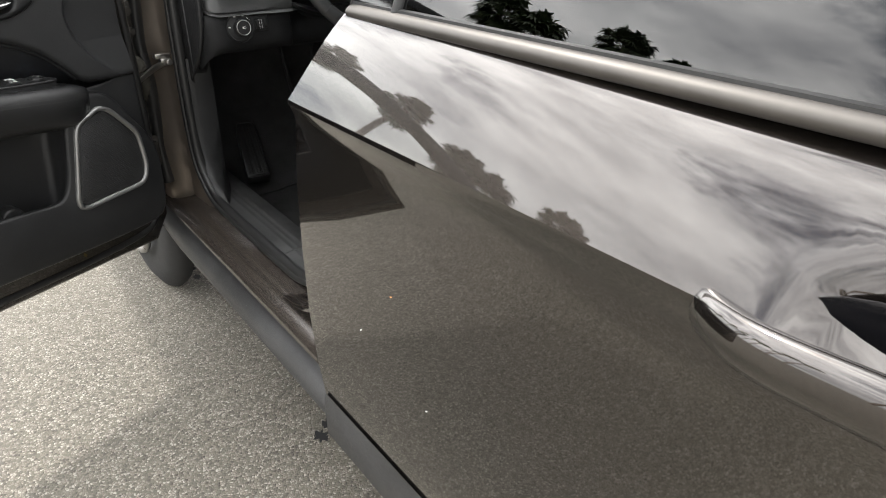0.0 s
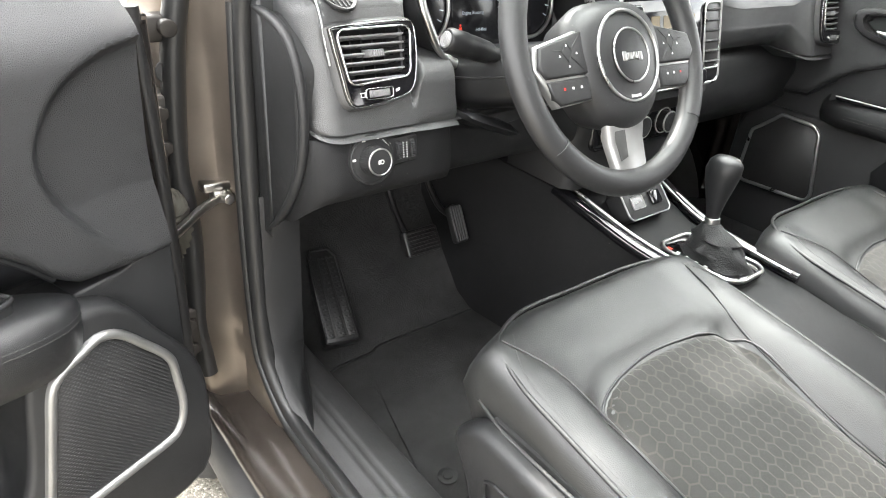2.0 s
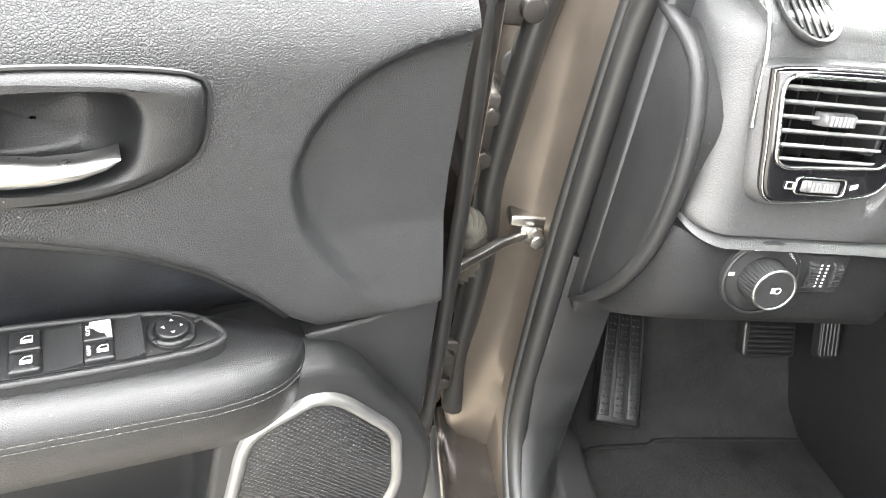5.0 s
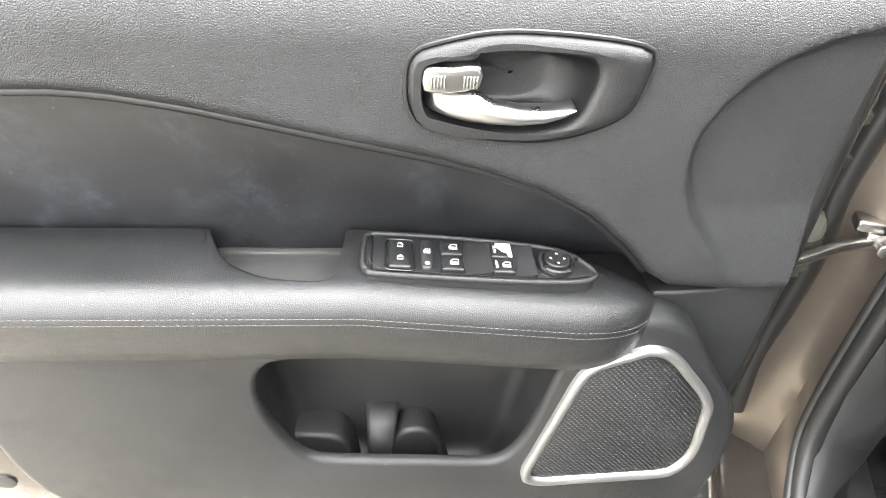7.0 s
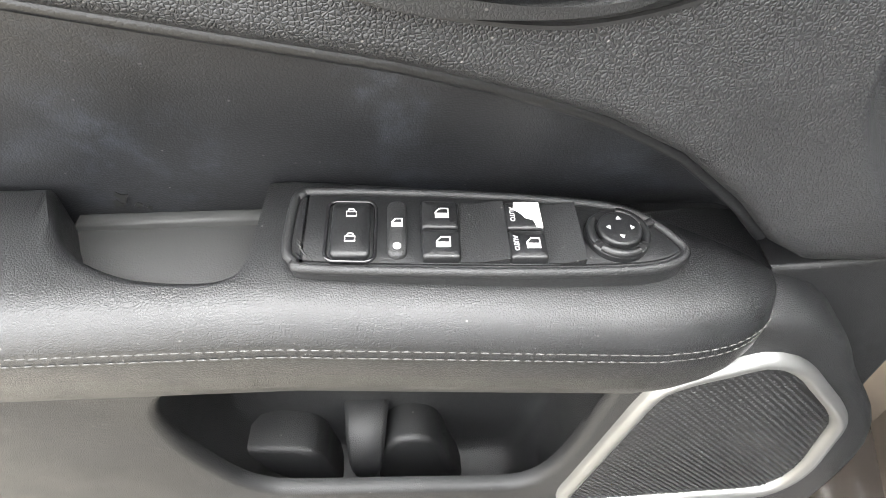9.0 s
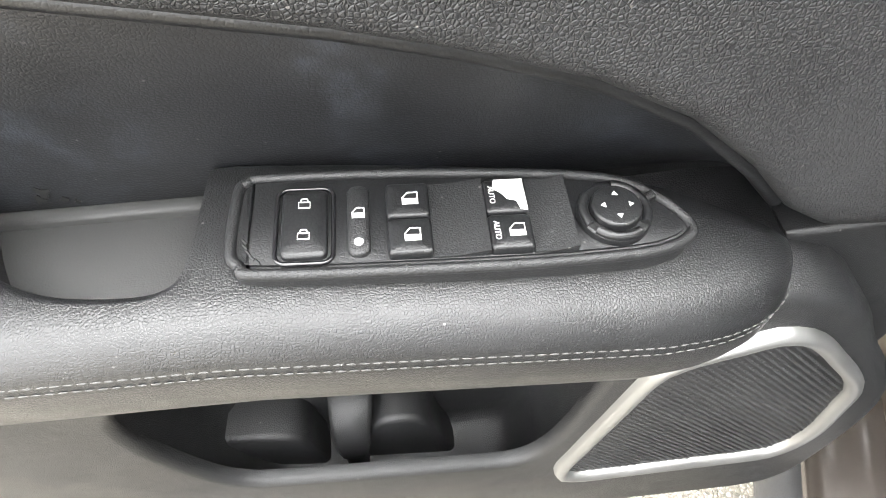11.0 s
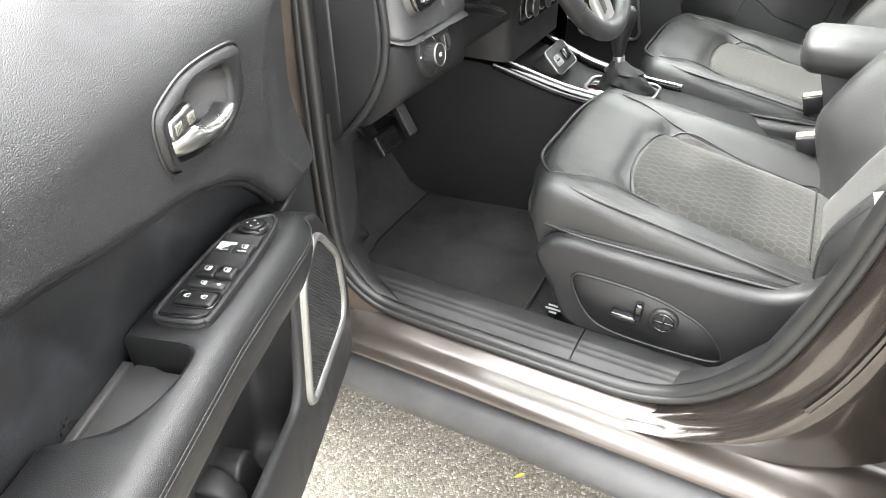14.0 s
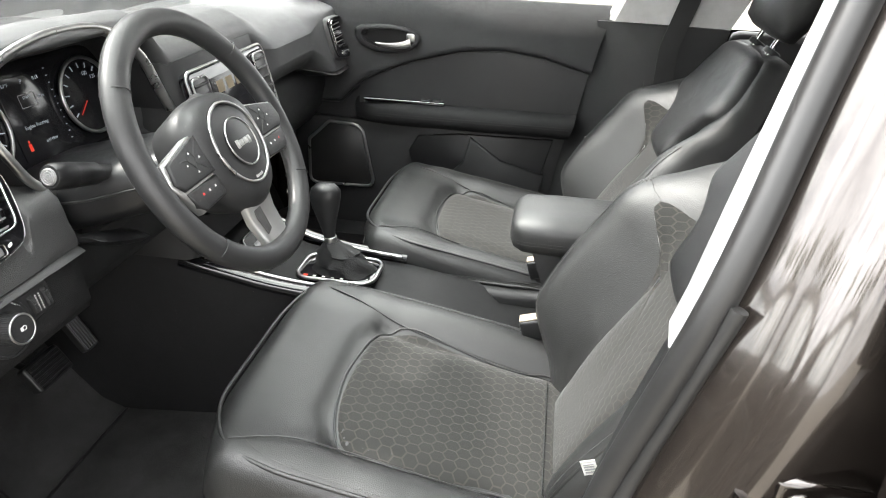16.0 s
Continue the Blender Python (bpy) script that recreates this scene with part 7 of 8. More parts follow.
def cushion(u, v):
    x = (u - 0.5) * 0.508
    ax = abs(x)
    y = 0.03 + (front_y(x) - 0.03) * v
    z = cushion_z(x, y)
    e = max(0.0, (ax - 0.225) / 0.029)
    f = max(0.0, (v - 0.90) / 0.10)
    drop = 1 - math.sqrt(max(0.0, 1 - min(1.0, e * e * 0.97))) if e > 0 else 0
    dropf = 1 - math.sqrt(max(0.0, 1 - min(1.0, f * f * 0.97))) if f > 0 else 0
    z -= 0.030 * drop + 0.060 * dropf
    return (x, y, z)


BACK_O = Vector((0, 0.070, 0.632))


def recline(degrees):
    """Up along the backrest and out of it, for a backrest leaning back by so many degrees."""
    a = radians(degrees)
    return Vector((0, -math.sin(a), math.cos(a))), Vector((0, math.cos(a), math.sin(a)))


BUP, BFW = recline(27)


def back_half(v):
    """Half width of the backrest at height v (metres along it)."""
    pts = [(-0.05, 0.20), (0.0, 0.232), (0.10, 0.262), (0.25, 0.272), (0.36, 0.262), (0.45, 0.235), (0.53, 0.19), (0.60, 0.155), (0.63, 0.135)]
    for (a, p), (b, q) in zip(pts, pts[1:]):
        if v <= b:
            return p + (q - p) * smooth(0, 1, (v - a) / (b - a))
    return 0.12


def back_d(x, v, hw):
    """How far the backrest stands forward of its plane."""
    ax = abs(x)
    d = 0.0 + 0.012 * math.exp(-((v - 0.16) / 0.12) ** 2)
    k = smooth(0.100, 0.215, ax)
    d += (0.098 if x > 0 else 0.06) * k * smooth(-0.04, 0.10, v) * (1 - smooth(0.34, 0.52, v))
    d -= 0.012 * math.exp(-((ax - 0.110) / 0.011) ** 2) * (1 - smooth(0.30, 0.36, v))
    return d


def back_pt(x, v, d):
    return BACK_O + Vector((x, 0, 0)) + BUP * v + BFW * d


def back_front(u, w):
    v = -0.05 + 0.68 * w
    hw = back_half(v)
    x = (2 * u - 1) * hw
    d = back_d(x, v, hw)
    e = max(0.0, (abs(2 * u - 1) - 0.86) / 0.14)
    t = max(0.0, (w - 0.955) / 0.045)
    d -= 0.035 * (1 - math.sqrt(max(0.0, 1 - min(1, e * e * 0.98)))) + 0.03 * (1 - math.sqrt(max(0.0, 1 - min(1, t * t * 0.98))))
    return back_pt(x, v, d)


def seat(name, label, x0, driver, y0=0.0, lean=27):
    global BUP, BFW
    BUP, BFW = recline(lean)
    s = thing(name, label, "car seat", pose(x0, y0, 0), "front seats")
    N = 44
    cu = part("cushion", field(cushion, [i / N for i in range(N + 1)], [i / 40 for i in range(41)], lambda u, v: ((u - 0.5) * 0.47, 0.03 + (front_y((u - 0.5) * 0.508) - 0.05) * v, 0.585)), LEATHER, s, "black leather cushion with raised sides", sharp=70)

    def side_pt(y, dz, k):
        return (k * (0.2545 + 0.0012), y, cushion_z(k * 0.2545, y) - 0.030 + dz)

    for k in (-1, 1):
        part("side_piping", tube(catmull([(k * 0.2425, 0.05, cushion_z(0.2425, 0.05) - 0.004), (k * 0.2435, 0.2, cushion_z(0.2435, 0.2) - 0.005), (k * 0.2435, 0.35, cushion_z(0.2435, 0.35) - 0.005), (k * 0.239, 0.44, cushion_z(0.239, 0.44) - 0.008), (k * 0.212, 0.506, cushion_z(0.212, 0.50) - 0.010), (k * 0.13, 0.540, cushion_z(0.13, 0.53) - 0.018), (0, 0.545, cushion_z(0, 0.53) - 0.022)], 6), 0.0034, 8), LEATHER, cu)
        part("stitching", stitches(catmull([(k * 0.236, 0.05, cushion_z(0.236, 0.05) + 0.0008), (k * 0.237, 0.2, cushion_z(0.237, 0.2) + 0.0006), (k * 0.236, 0.35, cushion_z(0.236, 0.35) + 0.0006), (k * 0.228, 0.44, cushion_z(0.228, 0.44) + 0.0006), (k * 0.19, 0.50, cushion_z(0.19, 0.50) - 0.001)], 8), 0.0055, 0.002, 0.0008), STITCH, cu)
        part("bolster_seam", tube(catmull([(k * 0.152, 0.06, cushion_z(0.152, 0.06) + 0.001), (k * 0.156, 0.2, cushion_z(0.156, 0.2) + 0.001), (k * 0.165, 0.33, cushion_z(0.165, 0.33) + 0.001), (k * 0.185, 0.42, cushion_z(0.185, 0.42) + 0.001), (k * 0.212, 0.50, cushion_z(0.212, 0.50) - 0.004)], 8), 0.0016, 5), RUBBER, cu)
    low = catmull([(-0.2578, 0.05, 0.652), (-0.2582, 0.25, 0.653), (-0.2578, 0.40, 0.654), (-0.252, 0.462, 0.655), (-0.222, front_y(0.222) + 0.002, 0.655), (-0.12, front_y(0.12) + 0.0025, 0.655), (0, front_y(0) + 0.0025, 0.655), (0.12, front_y(0.12) + 0.0025, 0.655), (0.222, front_y(0.222) + 0.002, 0.655), (0.252, 0.462, 0.655), (0.2578, 0.40, 0.654)], 6)
    part("lower_welt", tube(low, 0.0032, 8), LEATHER, cu)
    part("welt_stitching", stitches([(x * 1.008, y + 0.001, z + 0.007) for x, y, z in low], 0.0055, 0.002, 0.0008), STITCH, cu)
    part("cushion_border", loft([[(k * 0.2525, y, 0.66), (k * 0.2565, y, 0.64), (k * 0.254, y, 0.60), (k * 0.235, y, 0.585), (k * 0.235, y, 0.66)] for k in (-1,) for y in (0.04, 0.2, 0.35, 0.46)]), LEATHER, cu)
    bm = bmesh.new()
    c = bm.verts.new((0, 0.22, cushion_z(0, 0.22) + 0.004))
    prev = None
    first = None
    levels = []
    for f in (0.18, 0.4, 0.6, 0.78, 0.9, 0.97, 1.0):
        lv_ = []
        for x, y in INS:
            xx, yy = x * f, 0.22 + (y - 0.22) * f
            puff = 0.004 * (1 - f ** 6) - 0.004 * (f >= 1)
            lv_.append(bm.verts.new((xx, yy, cushion_z(xx, yy) + puff)))
        levels.append(lv_)
    m_ = len(INS)
    for i in range(m_):
        bm.faces.new((c, levels[0][i], levels[0][(i + 1) % m_]))
        for a, b in zip(levels, levels[1:]):
            bm.faces.new((a[i], b[i], b[(i + 1) % m_], a[(i + 1) % m_]))
    ins = part("cushion_insert", bm, CLOTH, cu, "dark fabric printed with a honeycomb", sharp=70)
    uv_planar(ins, lambda p: (p.x, p.y))
    part("insert_piping", tube([(x, y, cushion_z(x, y) + 0.0022) for x, y in INS], 0.0019, 6, True), LEATHER, ins)
    part("cross_seam", tube([(x, 0.088, cushion_z(x, 0.088) + 0.0042) for x in (-0.13, -0.06, 0, 0.06, 0.13)], 0.0012, 5), RUBBER, ins)

    for ob in (cu, *cu.children, *ins.children):
        for v in ob.data.vertices:
            v.co.y += (0.040 - 0.016 * smooth(-0.10, -0.24, v.co.x)) * smooth(0.1, 0.5, v.co.y)

    bk = part("backrest", field(back_front, [i / 40 for i in range(41)], [i / 40 for i in range(41)], lambda u, w: back_pt((2 * u - 1) * back_half(-0.05 + 0.68 * w) * 0.97, -0.05 + 0.68 * w, -0.085 + 0.03 * w)), LEATHER, s, "reclined black leather backrest", sharp=70)
    bins = [(p.x, p.y) for p in catmull([(-0.115, -0.02), (0.115, -0.02), (0.13, 0.10), (0.145, 0.24), (0.16, 0.33), (0.175, 0.385), (0.12, 0.40), (0.0, 0.405), (-0.12, 0.40), (-0.175, 0.385), (-0.16, 0.33), (-0.145, 0.24), (-0.13, 0.10)], 4, True)]
    bins = [(x * (0.8 + 0.2 * smooth(0.30, 0.39, v)), v) for x, v in bins]
    bm = bmesh.new()
    c = bm.verts.new(back_pt(0, 0.2, back_d(0, 0.2, 0.25) + 0.004))
    levels = []
    for f in (0.18, 0.4, 0.6, 0.78, 0.9, 0.97, 1.0):
        levels.append([bm.verts.new(back_pt(x * f, 0.2 + (v - 0.2) * f, back_d(x * f, 0.2 + (v - 0.2) * f, 0.25) + 0.004 * (1 - f ** 6) - 0.003 * (f >= 1) + 0.001)) for x, v in bins])
    m_ = len(bins)
    for i in range(m_):
        bm.faces.new((c, levels[0][i], levels[0][(i + 1) % m_]))
        for a, b in zip(levels, levels[1:]):
            bm.faces.new((a[i], b[i], b[(i + 1) % m_], a[(i + 1) % m_]))
    bi = part("back_insert", bm, CLOTH, bk, "dark fabric printed with a honeycomb", sharp=70)
    uv_planar(bi, lambda p: (p.x * 1.25, p.z * 1.4))
    # plain leather yoke over the shoulders, coming down to a blunt tongue on each side
    yoke = [(p.x, p.y) for p in catmull([(-0.092, 0.345), (-0.078, 0.326), (-0.03, 0.320), (0.03, 0.320), (0.078, 0.326), (0.092, 0.345), (0.100, 0.385), (0.13, 0.43), (0.165, 0.47), (0.172, 0.51), (0.15, 0.57), (0.10, 0.612), (-0.10, 0.612), (-0.15, 0.57), (-0.172, 0.51), (-0.165, 0.47), (-0.13, 0.43), (-0.100, 0.385)], 4, True)]
    bm = bmesh.new()
    c = bm.verts.new(back_pt(0, 0.46, back_d(0, 0.46, 0.2) + 0.026))
    levels = []
    for f in (0.2, 0.45, 0.7, 0.84, 0.92, 0.965, 0.99, 1.0):
        levels.append([bm.verts.new(back_pt(x * f, 0.46 + (v - 0.46) * f, back_d(x * f, 0.46 + (v - 0.46) * f, 0.2) + 0.026 * math.sqrt(max(0.0, 1 - max(0.0, (f - 0.8) / 0.2) ** 2)) - 0.002 * f)) for x, v in yoke])
    m_ = len(yoke)
    for i in range(m_):
        bm.faces.new((c, levels[0][i], levels[0][(i + 1) % m_]))
        for a, b in zip(levels, levels[1:]):
            bm.faces.new((a[i], b[i], b[(i + 1) % m_], a[(i + 1) % m_]))
    part("shoulder_yoke", bm, ARMSKIN, bk, "plain black leather yoke, padded", sharp=70)
    for k in (-1, 1):
        line = [(k * (back_half(v) * 0.90), v) for v in [0.0 + 0.02 * i for i in range(21)]]
        part("bolster_piping", tube([back_pt(x, v, back_d(x, v, 0.2) - 0.006 + 0.004) for x, v in line], 0.0022, 6), LEATHER, bk)
        part("stitching", stitches([back_pt(x * 0.955, v, back_d(x * 0.955, v, 0.2) + 0.0012) for x, v in line], 0.0055, 0.002, 0.0008), STITCH, bk)
        part("cross_stitching", stitches([back_pt(k * x, 0.385 + 0.02 * smooth(0.17, 0.24, x), back_d(k * x, 0.39, 0.2) + 0.002) for x in (0.172, 0.19, 0.21, 0.23, 0.245)], 0.0055, 0.002, 0.0008), STITCH, bk)
    hd = part("headrest", loft([[back_pt(w * math.cos(t) * (1.0), v, 0.0 + d * math.sin(t) + dd) for t in [2 * math.pi * i / 24 for i in range(24)]] for v, w, d, dd in ((0.655, 0.07, 0.03, 0.0), (0.665, 0.12, 0.048, 0.0), (0.70, 0.135, 0.056, 0.004), (0.76, 0.135, 0.058, 0.012), (0.81, 0.125, 0.052, 0.016), (0.835, 0.09, 0.034, 0.016))]), LEATHER, s, "black leather headrest", sharp=70)
    for k in (-1, 1):
        part("headrest_post", tube([back_pt(k * 0.06, 0.60, -0.02), back_pt(k * 0.06, 0.67, -0.01)], 0.006, 8), CHROME, hd)
        part("post_sleeve", cyl(0.018, 0.012, 18, 0.003, Matrix.Translation(back_pt(k * 0.06, 0.624, -0.02)) @ BUP.to_track_quat("Z", "Y").to_matrix().to_4x4()), TRIM, hd)
    # base: rails, side shields
    if driver:
        for i, (z, w) in enumerate(((0.445, 0.010), (0.436, 0.016), (0.427, 0.008))):
            part("rail_print", box(-0.2135, -0.2118, 0.4995 - w, 0.4995 + w, z - 0.002, z + 0.002, 0), MARK, s)
    part("seat_base", box(-0.20, 0.20, 0.03, 0.44, 0.47, 0.60, 0.02), RUBBER, s)
    for k in (-1, 1):
        part("rail", box(k * 0.19 - 0.022, k * 0.19 + 0.022, -0.10, 0.50, 0.362, 0.475, 0.006), RUBBER, s)
    sh = [(p.x, p.y) for p in catmull([(0.515, 0.635), (0.528, 0.605), (0.50, 0.555), (0.475, 0.50), (0.44, 0.468), (0.36, 0.455), (0.26, 0.452), (0.18, 0.455), (0.08, 0.455), (0.0, 0.45), (-0.06, 0.50), (-0.05, 0.66), (-0.02, 0.755), (0.02, 0.76), (0.07, 0.70), (0.11, 0.662), (0.16, 0.648), (0.25, 0.648), (0.38, 0.652), (0.47, 0.655)], 4, True)]
    for k in ((-1, 1) if driver else (-1,)):
        pl = part("side_shield", plate(sh, k * 0.25, k * 0.285, "x", 0.016, 4), TRIM, s, "moulded black plastic side shield")
        if driver and k < 0:
            rec = [(p.x, p.y) for p in catmull([(0.45, 0.59), (0.40, 0.598), (0.30, 0.59), (0.22, 0.56), (0.185, 0.52), (0.18, 0.496), (0.23, 0.487), (0.34, 0.487), (0.40, 0.50), (0.435, 0.54)], 4, True)]
            part("switch_recess", plate(rec, -0.283, -0.2865, "x", 0.002, 1), SMOOTH, pl)
            part("recess_rim", tube([(-0.2865, y, z) for y, z in rec], 0.0028, 6, True), TRIM, pl)
            part("slide_switch", join(box(-0.305, -0.285, 0.325, 0.372, 0.535, 0.548, 0.004), box(-0.305, -0.285, 0.318, 0.332, 0.543, 0.578, 0.004, 2, pose(0, 0, 0, 0, 0, 0))), PIANO, pl, "seat-shaped adjuster")
            lum = part("lumbar_switch", join(cyl(0.024, 0.012, 28, 0.004, pose(-0.286, 0.281, 0.553, 0, -90, 0))), TRIM, pl, "round lumbar switch")
            part("lumbar_ring", ring(0.0175, 0.002, 28, 6, pose(-0.299, 0.281, 0.553, 0, 90, 0)), PIANO, lum)
            part("lumbar_cross", join(box(-0.3005, -0.297, 0.264, 0.298, 0.5505, 0.5555, 0.001), box(-0.3005, -0.297, 0.2785, 0.2835, 0.536, 0.57, 0.001)), PIANO, lum)
    tg = part("airbag_tag", plate([(-0.0085, -0.0105), (0.0085, -0.0105), (0.0085, 0.0105), (-0.0085, 0.0105)], 0, 0.0012, "x", 0, m=pose(-0.268, 0.05, 0.845, -22, 0, 0) if driver else pose(0.268, 0.05, 0.845, -22, 0, 0)), PAPER, bk, "small white sewn tag")
    part("tag_print", join(*[box(-0.0005, 0.0008, -0.006, 0.006, -0.007 + 0.004 * i, -0.0055 + 0.004 * i, 0) for i in range(4)]), GREYMARK, tg).matrix_basis = pose(-0.2685, 0.05, 0.845, -22, 0, 0) if driver else pose(0.2685, 0.05, 0.845, -22, 0, 0)
    return s


seat("front_seat", "black leather driver's seat with honeycomb fabric insert", -0.352, True)
seat("front_seat", "black leather passenger seat with honeycomb fabric insert", 0.352, False, -0.03, 31)
for x, k in ((-0.125, 1), (0.118, -1)):
    bu = thing("belt_buckle", "pale worn seat belt buckle beside the console", "belt buckle", pose(x, 0.10, 0.62, -18, 0, 0), "belt buckles")
    part("stalk", box(-0.010, 0.010, -0.012, 0.012, -0.10, 0.06, 0.004), RUBBER, bu)
    part("housing", box(-0.014, 0.014, -0.022, 0.022, 0.055, 0.10, 0.005), SMOOTH, bu)
    part("press_key", box(-0.011, 0.011, -0.020, 0.020, 0.099, 0.104, 0.002), plain("buckle_key", (0.42, 0.36, 0.28), 0.5), bu)

# ---- rear bench, seen past the front seats ----
bench = thing("rear_bench", "black rear bench seat", "bench seat")
part("cushion", box(-0.64, 0.64, -1.0, -0.50, 0.362, 0.66, 0.05, 4), LEATHER, bench)
part("backrest", box(-0.64, 0.64, -0.09, 0.09, 0.0, 0.62, 0.05, 4, pose(0, -1.02, 0.58, 20, 0, 0)), LEATHER, bench)

# ---- passenger door, closed, lining seen across the cabin ----
pd = thing("passenger_door", "closed passenger door with black vinyl lining", "car door")


def p_curve(y):
    pts = [(-0.1, 0.97), (0.057, 1.005), (0.18, 1.04), (0.283, 1.054), (0.40, 1.045), (0.55, 1.005), (0.66, 0.96), (0.714, 0.925), (0.76, 0.88), (0.95, 0.86)]
    for (a, p), (b, q) in zip(pts, pts[1:]):
        if y <= b:
            return p + (q - p) * (y - a) / (b - a)
    return pts[-1][1]


part("panel_base", box(0.715, 0.80, 0.06, 0.93, 0.42, 1.16, 0.02, 3), TRIM, pd)


def p_upper(u, v):
    y = 0.055 + 0.87 * u
    z0, z1 = p_curve(y), 1.185
    z = z0 + (z1 - z0) * v
    r = max(0, (z - 1.10) / 0.085)
    cup = 0.03 if ((y - 0.608) / 0.070) ** 2 + ((z - 1.071) / 0.024) ** 2 < 1 else 0
    return (0.690 + cup + 0.06 * r ** 2 + 0.012 * max(0, 1 - (z - z0) / 0.012) ** 2, y, z)


part("upper_lining", field(p_upper, [i / 140 for i in range(141)], [0, 0.02, 0.05, 0.1] + [0.1 + 0.9 * i / 30 for i in range(1, 31)], lambda u, v: (0.75, p_upper(u, v)[1], p_upper(u, v)[2])), SOFT, pd, sharp=50)
part("insert_panel", field(lambda u, v: (0.690 + 0.008 * v, 0.06 + 0.64 * u, 0.88 + (p_curve(0.06 + 0.64 * u) - 0.884) * v), [i / 24 for i in range(25)], [i / 6 for i in range(7)], lambda u, v: (0.72, 0.06 + 0.64 * u, 0.88 + (p_curve(0.06 + 0.64 * u) - 0.884) * v)), SMOOTH, pd)
part("curve_piping", tube([(0.702, 0.06 + 0.02 * i, p_curve(0.06 + 0.02 * i) - 0.002) for i in range(42)], 0.0045, 6), SMOOTH, pd)
pa = part("armrest", loft([[(0.72, y, 0.83), (0.665 + d, y, 0.825), (0.648 + d, y, 0.845), (0.65 + d, y, 0.872), (0.668 + d, y, 0.89), (0.72, y, 0.893)] for y, d in ((0.06, 0.0), (0.3, 0.0), (0.55, 0.0), (0.66, 0.012), (0.71, 0.04), (0.72, 0.06))]), DULL, pd, "padded armrest")
for dz in (0, -0.007):
    part("stitching", stitches([(0.6475, y, 0.862 + dz) for y in (0.07, 0.3, 0.55, 0.64)]), STITCH, pa)
ps = part("switch_plate", box(0.668, 0.70, 0.44, 0.68, 0.89, 0.899, 0.004), PIANO, pd)
part("window_switch", join(box(0.676, 0.692, 0.45, 0.475, 0.898, 0.904, 0.002), box(0.676, 0.692, 0.485, 0.51, 0.898, 0.904, 0.002)), TRIM, ps)
part("plate_rim", tube([(0.668, 0.44, 0.8995), (0.668, 0.68, 0.8995)], 0.0016, 5), SATIN, ps)
part("lower_lining", plate(poly([(0.06, 0.82), (0.06, 0.50), (0.12, 0.45), (0.5, 0.45), (0.88, 0.46), (0.91, 0.55), (0.90, 0.80), (0.70, 0.825)], 4), 0.73, 0.700, "x", 0.01, 3), TRIM, pd)
pp = [(0.10, 0.81), (0.40, 0.805), (0.52, 0.79), (0.55, 0.74), (0.52, 0.62), (0.46, 0.565), (0.10, 0.56)]
part("map_pocket", plate(pp, 0.705, 0.694, "x", 0.004, 2), SMOOTH, pd)
part("pocket_lip", plate([(0.08, 0.70), (0.26, 0.735), (0.36, 0.80), (0.38, 0.72), (0.50, 0.60), (0.48, 0.54), (0.08, 0.54)], 0.70, 0.684, "x", 0.008, 2), TRIM, pd)
pso = resample([(0.80, 0.812), (0.715, 0.808), (0.695, 0.79), (0.662, 0.625), (0.675, 0.61), (0.86, 0.606), (0.872, 0.62), (0.868, 0.75)], 64)
pso = [(p.x, p.y) for p in catmull(resample(pso, 32), 2, True)]
pg = part("speaker_grille", plate(inset_poly(pso, 0.004), 0.71, 0.694, "x", 0.001, 1), MESHMAT, pd)
part("speaker_frame", tube([(0.694, *p) for p in pso], 0.005, 8, True), SATIN, pg, "satin silver frame")
pb = [(p.x, p.y) for p in catmull([(0.704, 1.098), (0.70, 1.06), (0.65, 1.036), (0.60, 1.032), (0.54, 1.045), (0.518, 1.07), (0.525, 1.092), (0.58, 1.106), (0.65, 1.108)], 4, True)]
ph = [(p.x, p.y) for p in catmull([(0.68, 1.09), (0.672, 1.062), (0.62, 1.046), (0.56, 1.052), (0.535, 1.07), (0.54, 1.088), (0.60, 1.095)], 4, True)]
PHC = (0.61, 1.07)
hbz = part("handle_bezel", loft([[(x, *p) for p in q] for x, q in ((0.70, by_angle(pb, PHC, 48)), (0.682, by_angle(pb, PHC, 48)), (0.678, inset_poly(by_angle(pb, PHC, 48), 0.004)), (0.678, inset_poly(by_angle(ph, PHC, 48), -0.003)), (0.695, by_angle(ph, PHC, 48)))], True, False), TRIM, pd)
part("handle_cup", plate(by_angle(ph, PHC, 48), 0.712, 0.703, "x", 0), SMOOTH, hbz)
plv = catmull([(0.680, 0.545, 1.062), (0.672, 0.57, 1.056), (0.668, 0.61, 1.054), (0.670, 0.645, 1.058)], 5)
part("handle_lever", tube(plv, [0.013 - 0.009 * i / (len(plv) - 1) for i in range(len(plv))], 10, flat=0.6, up=(0, 0, 1)), SATIN, hbz, "satin silver pull lever")
part("lock_tab", box(0.676, 0.692, 0.53, 0.556, 1.064, 1.088, 0.004), SATIN, hbz)

REAR_EDGE = [(0.42, 0.165), (0.665, 0.131), (0.74, 0.0975), (0.88, 0.060), (1.06, 0.03), (1.21, -0.005)]
for ob in pd.children_recursive:
    for v in ob.data.vertices:
        w = min(1.0, max(0.0, (0.30 - v.co.y) / 0.24))
        v.co.y += w * (along(REAR_EDGE, v.co.z) - 0.06)

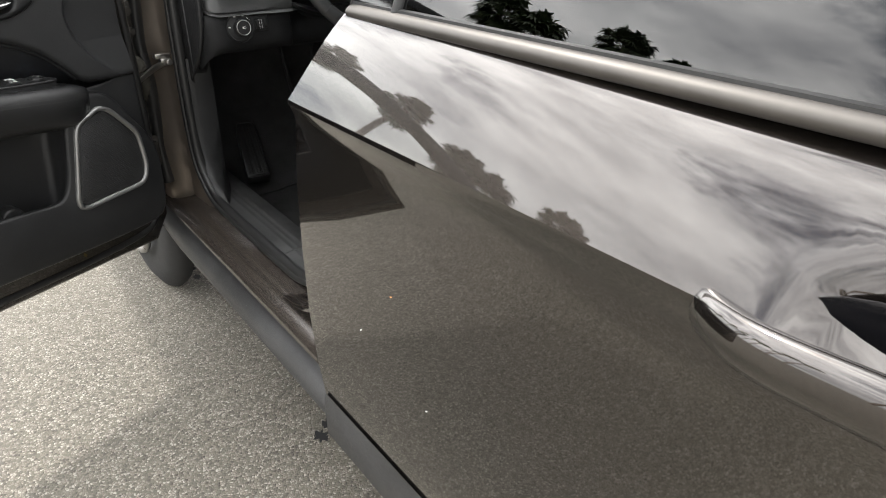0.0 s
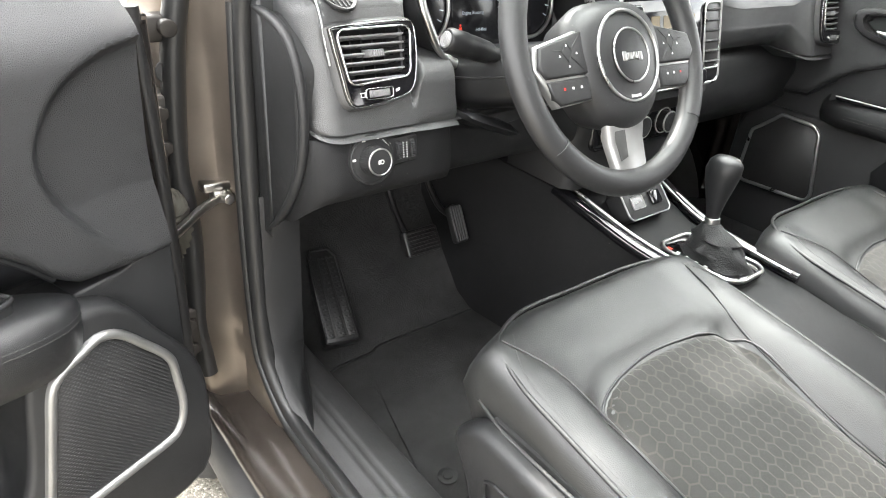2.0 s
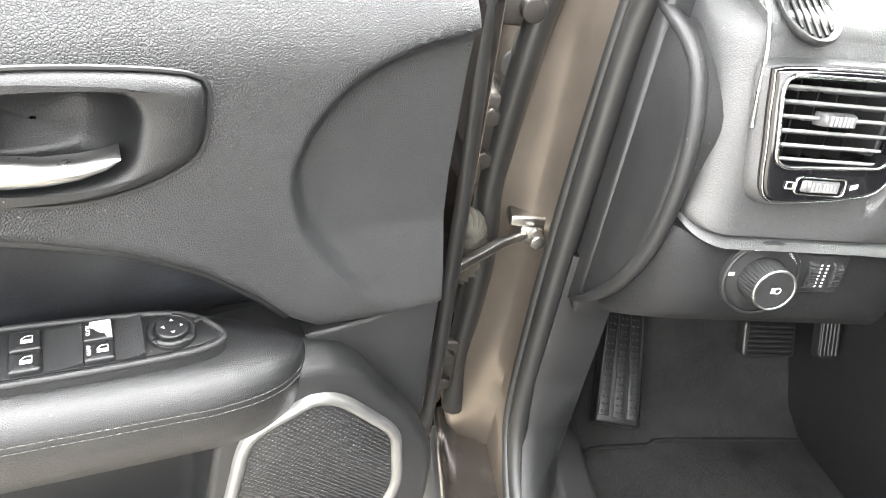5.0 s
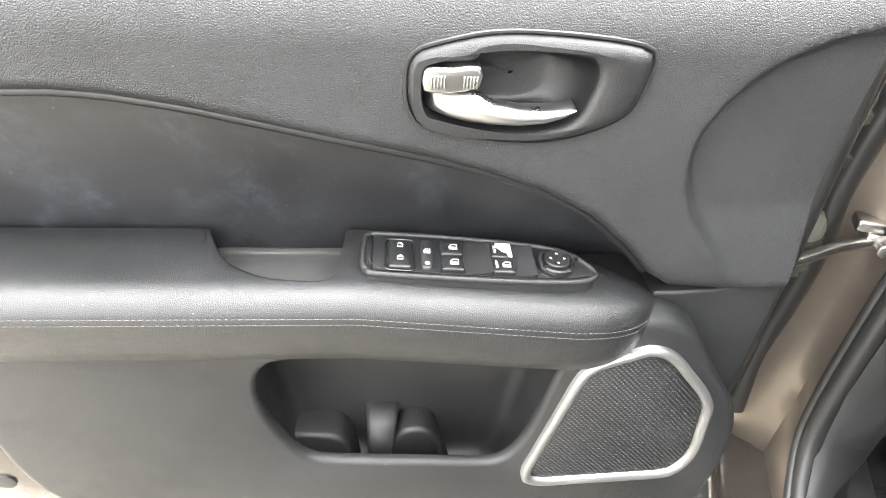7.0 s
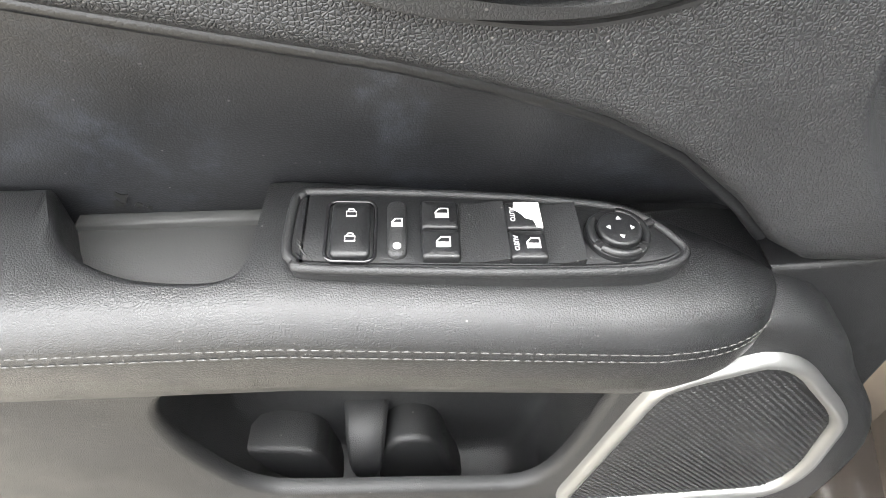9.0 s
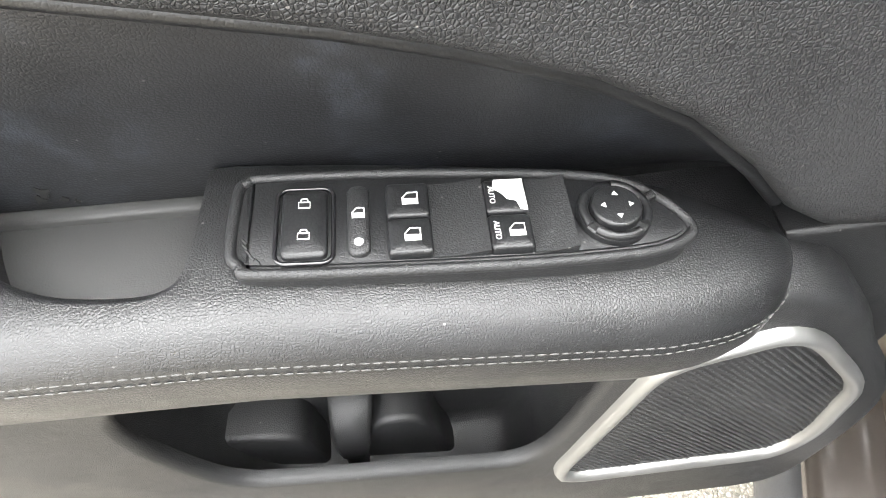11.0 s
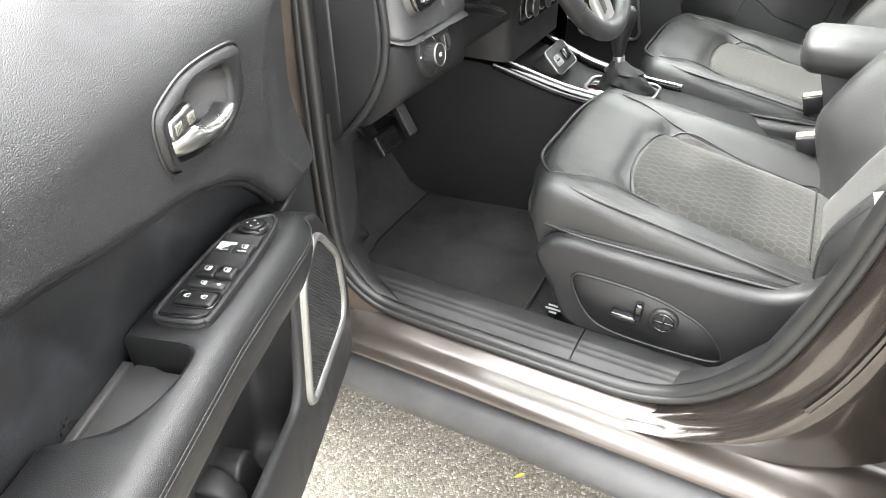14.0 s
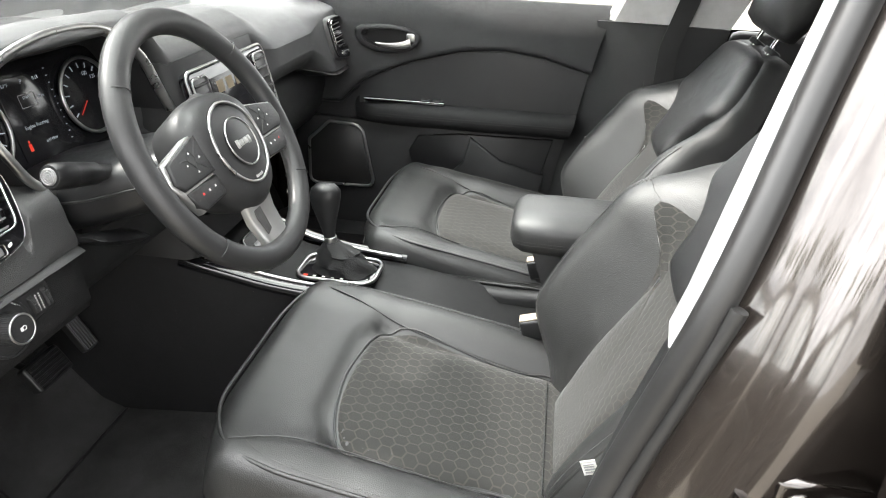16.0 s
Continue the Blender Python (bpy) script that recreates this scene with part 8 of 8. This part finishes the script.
# ---- palms across the lot, which the glass and paint mirror ----
def palm(x, y, h, r, lean, seed, m=None):
    rnd = random.Random(seed)
    t = thing("palm_tree", "tall fan palm with a shaggy crown across the lot", "tree", pose(x, y, 0, 0, lean, rnd.uniform(0, 360)), "palms")
    part("trunk", tube([(0.06 * math.sin(k * 0.9), 0.05 * math.cos(k * 0.7), h * k / 8) for k in range(9)], [r * (1.25 if k == 0 else 1.0 - 0.035 * k) for k in range(9)], 10), BARK, t)
    bm = bmesh.new()
    for i in range(90):
        az, el = rnd.uniform(0, 2 * math.pi), rnd.uniform(-1.25, 1.3)
        d = Vector((math.cos(az) * math.cos(el), math.sin(az) * math.cos(el), math.sin(el)))
        L = rnd.uniform(0.4, 0.85)
        root = Vector((0, 0, h)) + d * 0.1
        tip = root + d * L
        side = d.cross(Vector((0, 0, 1)))
        side = side.normalized() if side.length > 0.01 else Vector((1, 0, 0))
        nrm = side.cross(d).normalized()
        w = 0.012
        q = [bm.verts.new(root + side * w), bm.verts.new(root - side * w), bm.verts.new(tip - side * w), bm.verts.new(tip + side * w)]
        bm.faces.new(q)
        for j in range(15):
            a = radians(-105 + 15 * j)
            b = (d * math.cos(a) + side * math.sin(a)).normalized()
            ln = rnd.uniform(0.45, 0.7) * (0.75 + 0.25 * math.cos(a))
            e0 = tip + b * 0.02
            mid = tip + b * ln * 0.6 + nrm * 0.05
            end = tip + b * ln - Vector((0, 0, 0.28 * rnd.random() * ln + 0.1))
            sd = b.cross(nrm).normalized() * 0.055
            bm.faces.new([bm.verts.new(e0), bm.verts.new(mid + sd), bm.verts.new(end), bm.verts.new(mid - sd)])
    part("crown", bm, FROND, t, "green fan leaves", sharp=80)
    return t


for i, (az, r, h, lean) in enumerate(((36, 24, 12.6, 2), (31, 25, 12.4, -2), (43, 22, 10.2, 3), (48.5, 25, 11.8, -2), (16, 24, 12.6, 2), (39, 36, 13.5, -2), (56, 24, 11.5, 2), (64, 28, 12.5, -2), (3, 27, 12.5, 2), (75, 30, 12.0, 1), (-14, 26, 12.0, -2))):
    palm(-r * math.cos(radians(az)), r * math.sin(radians(az)), h * 0.885, 0.19, lean, 100 + i)
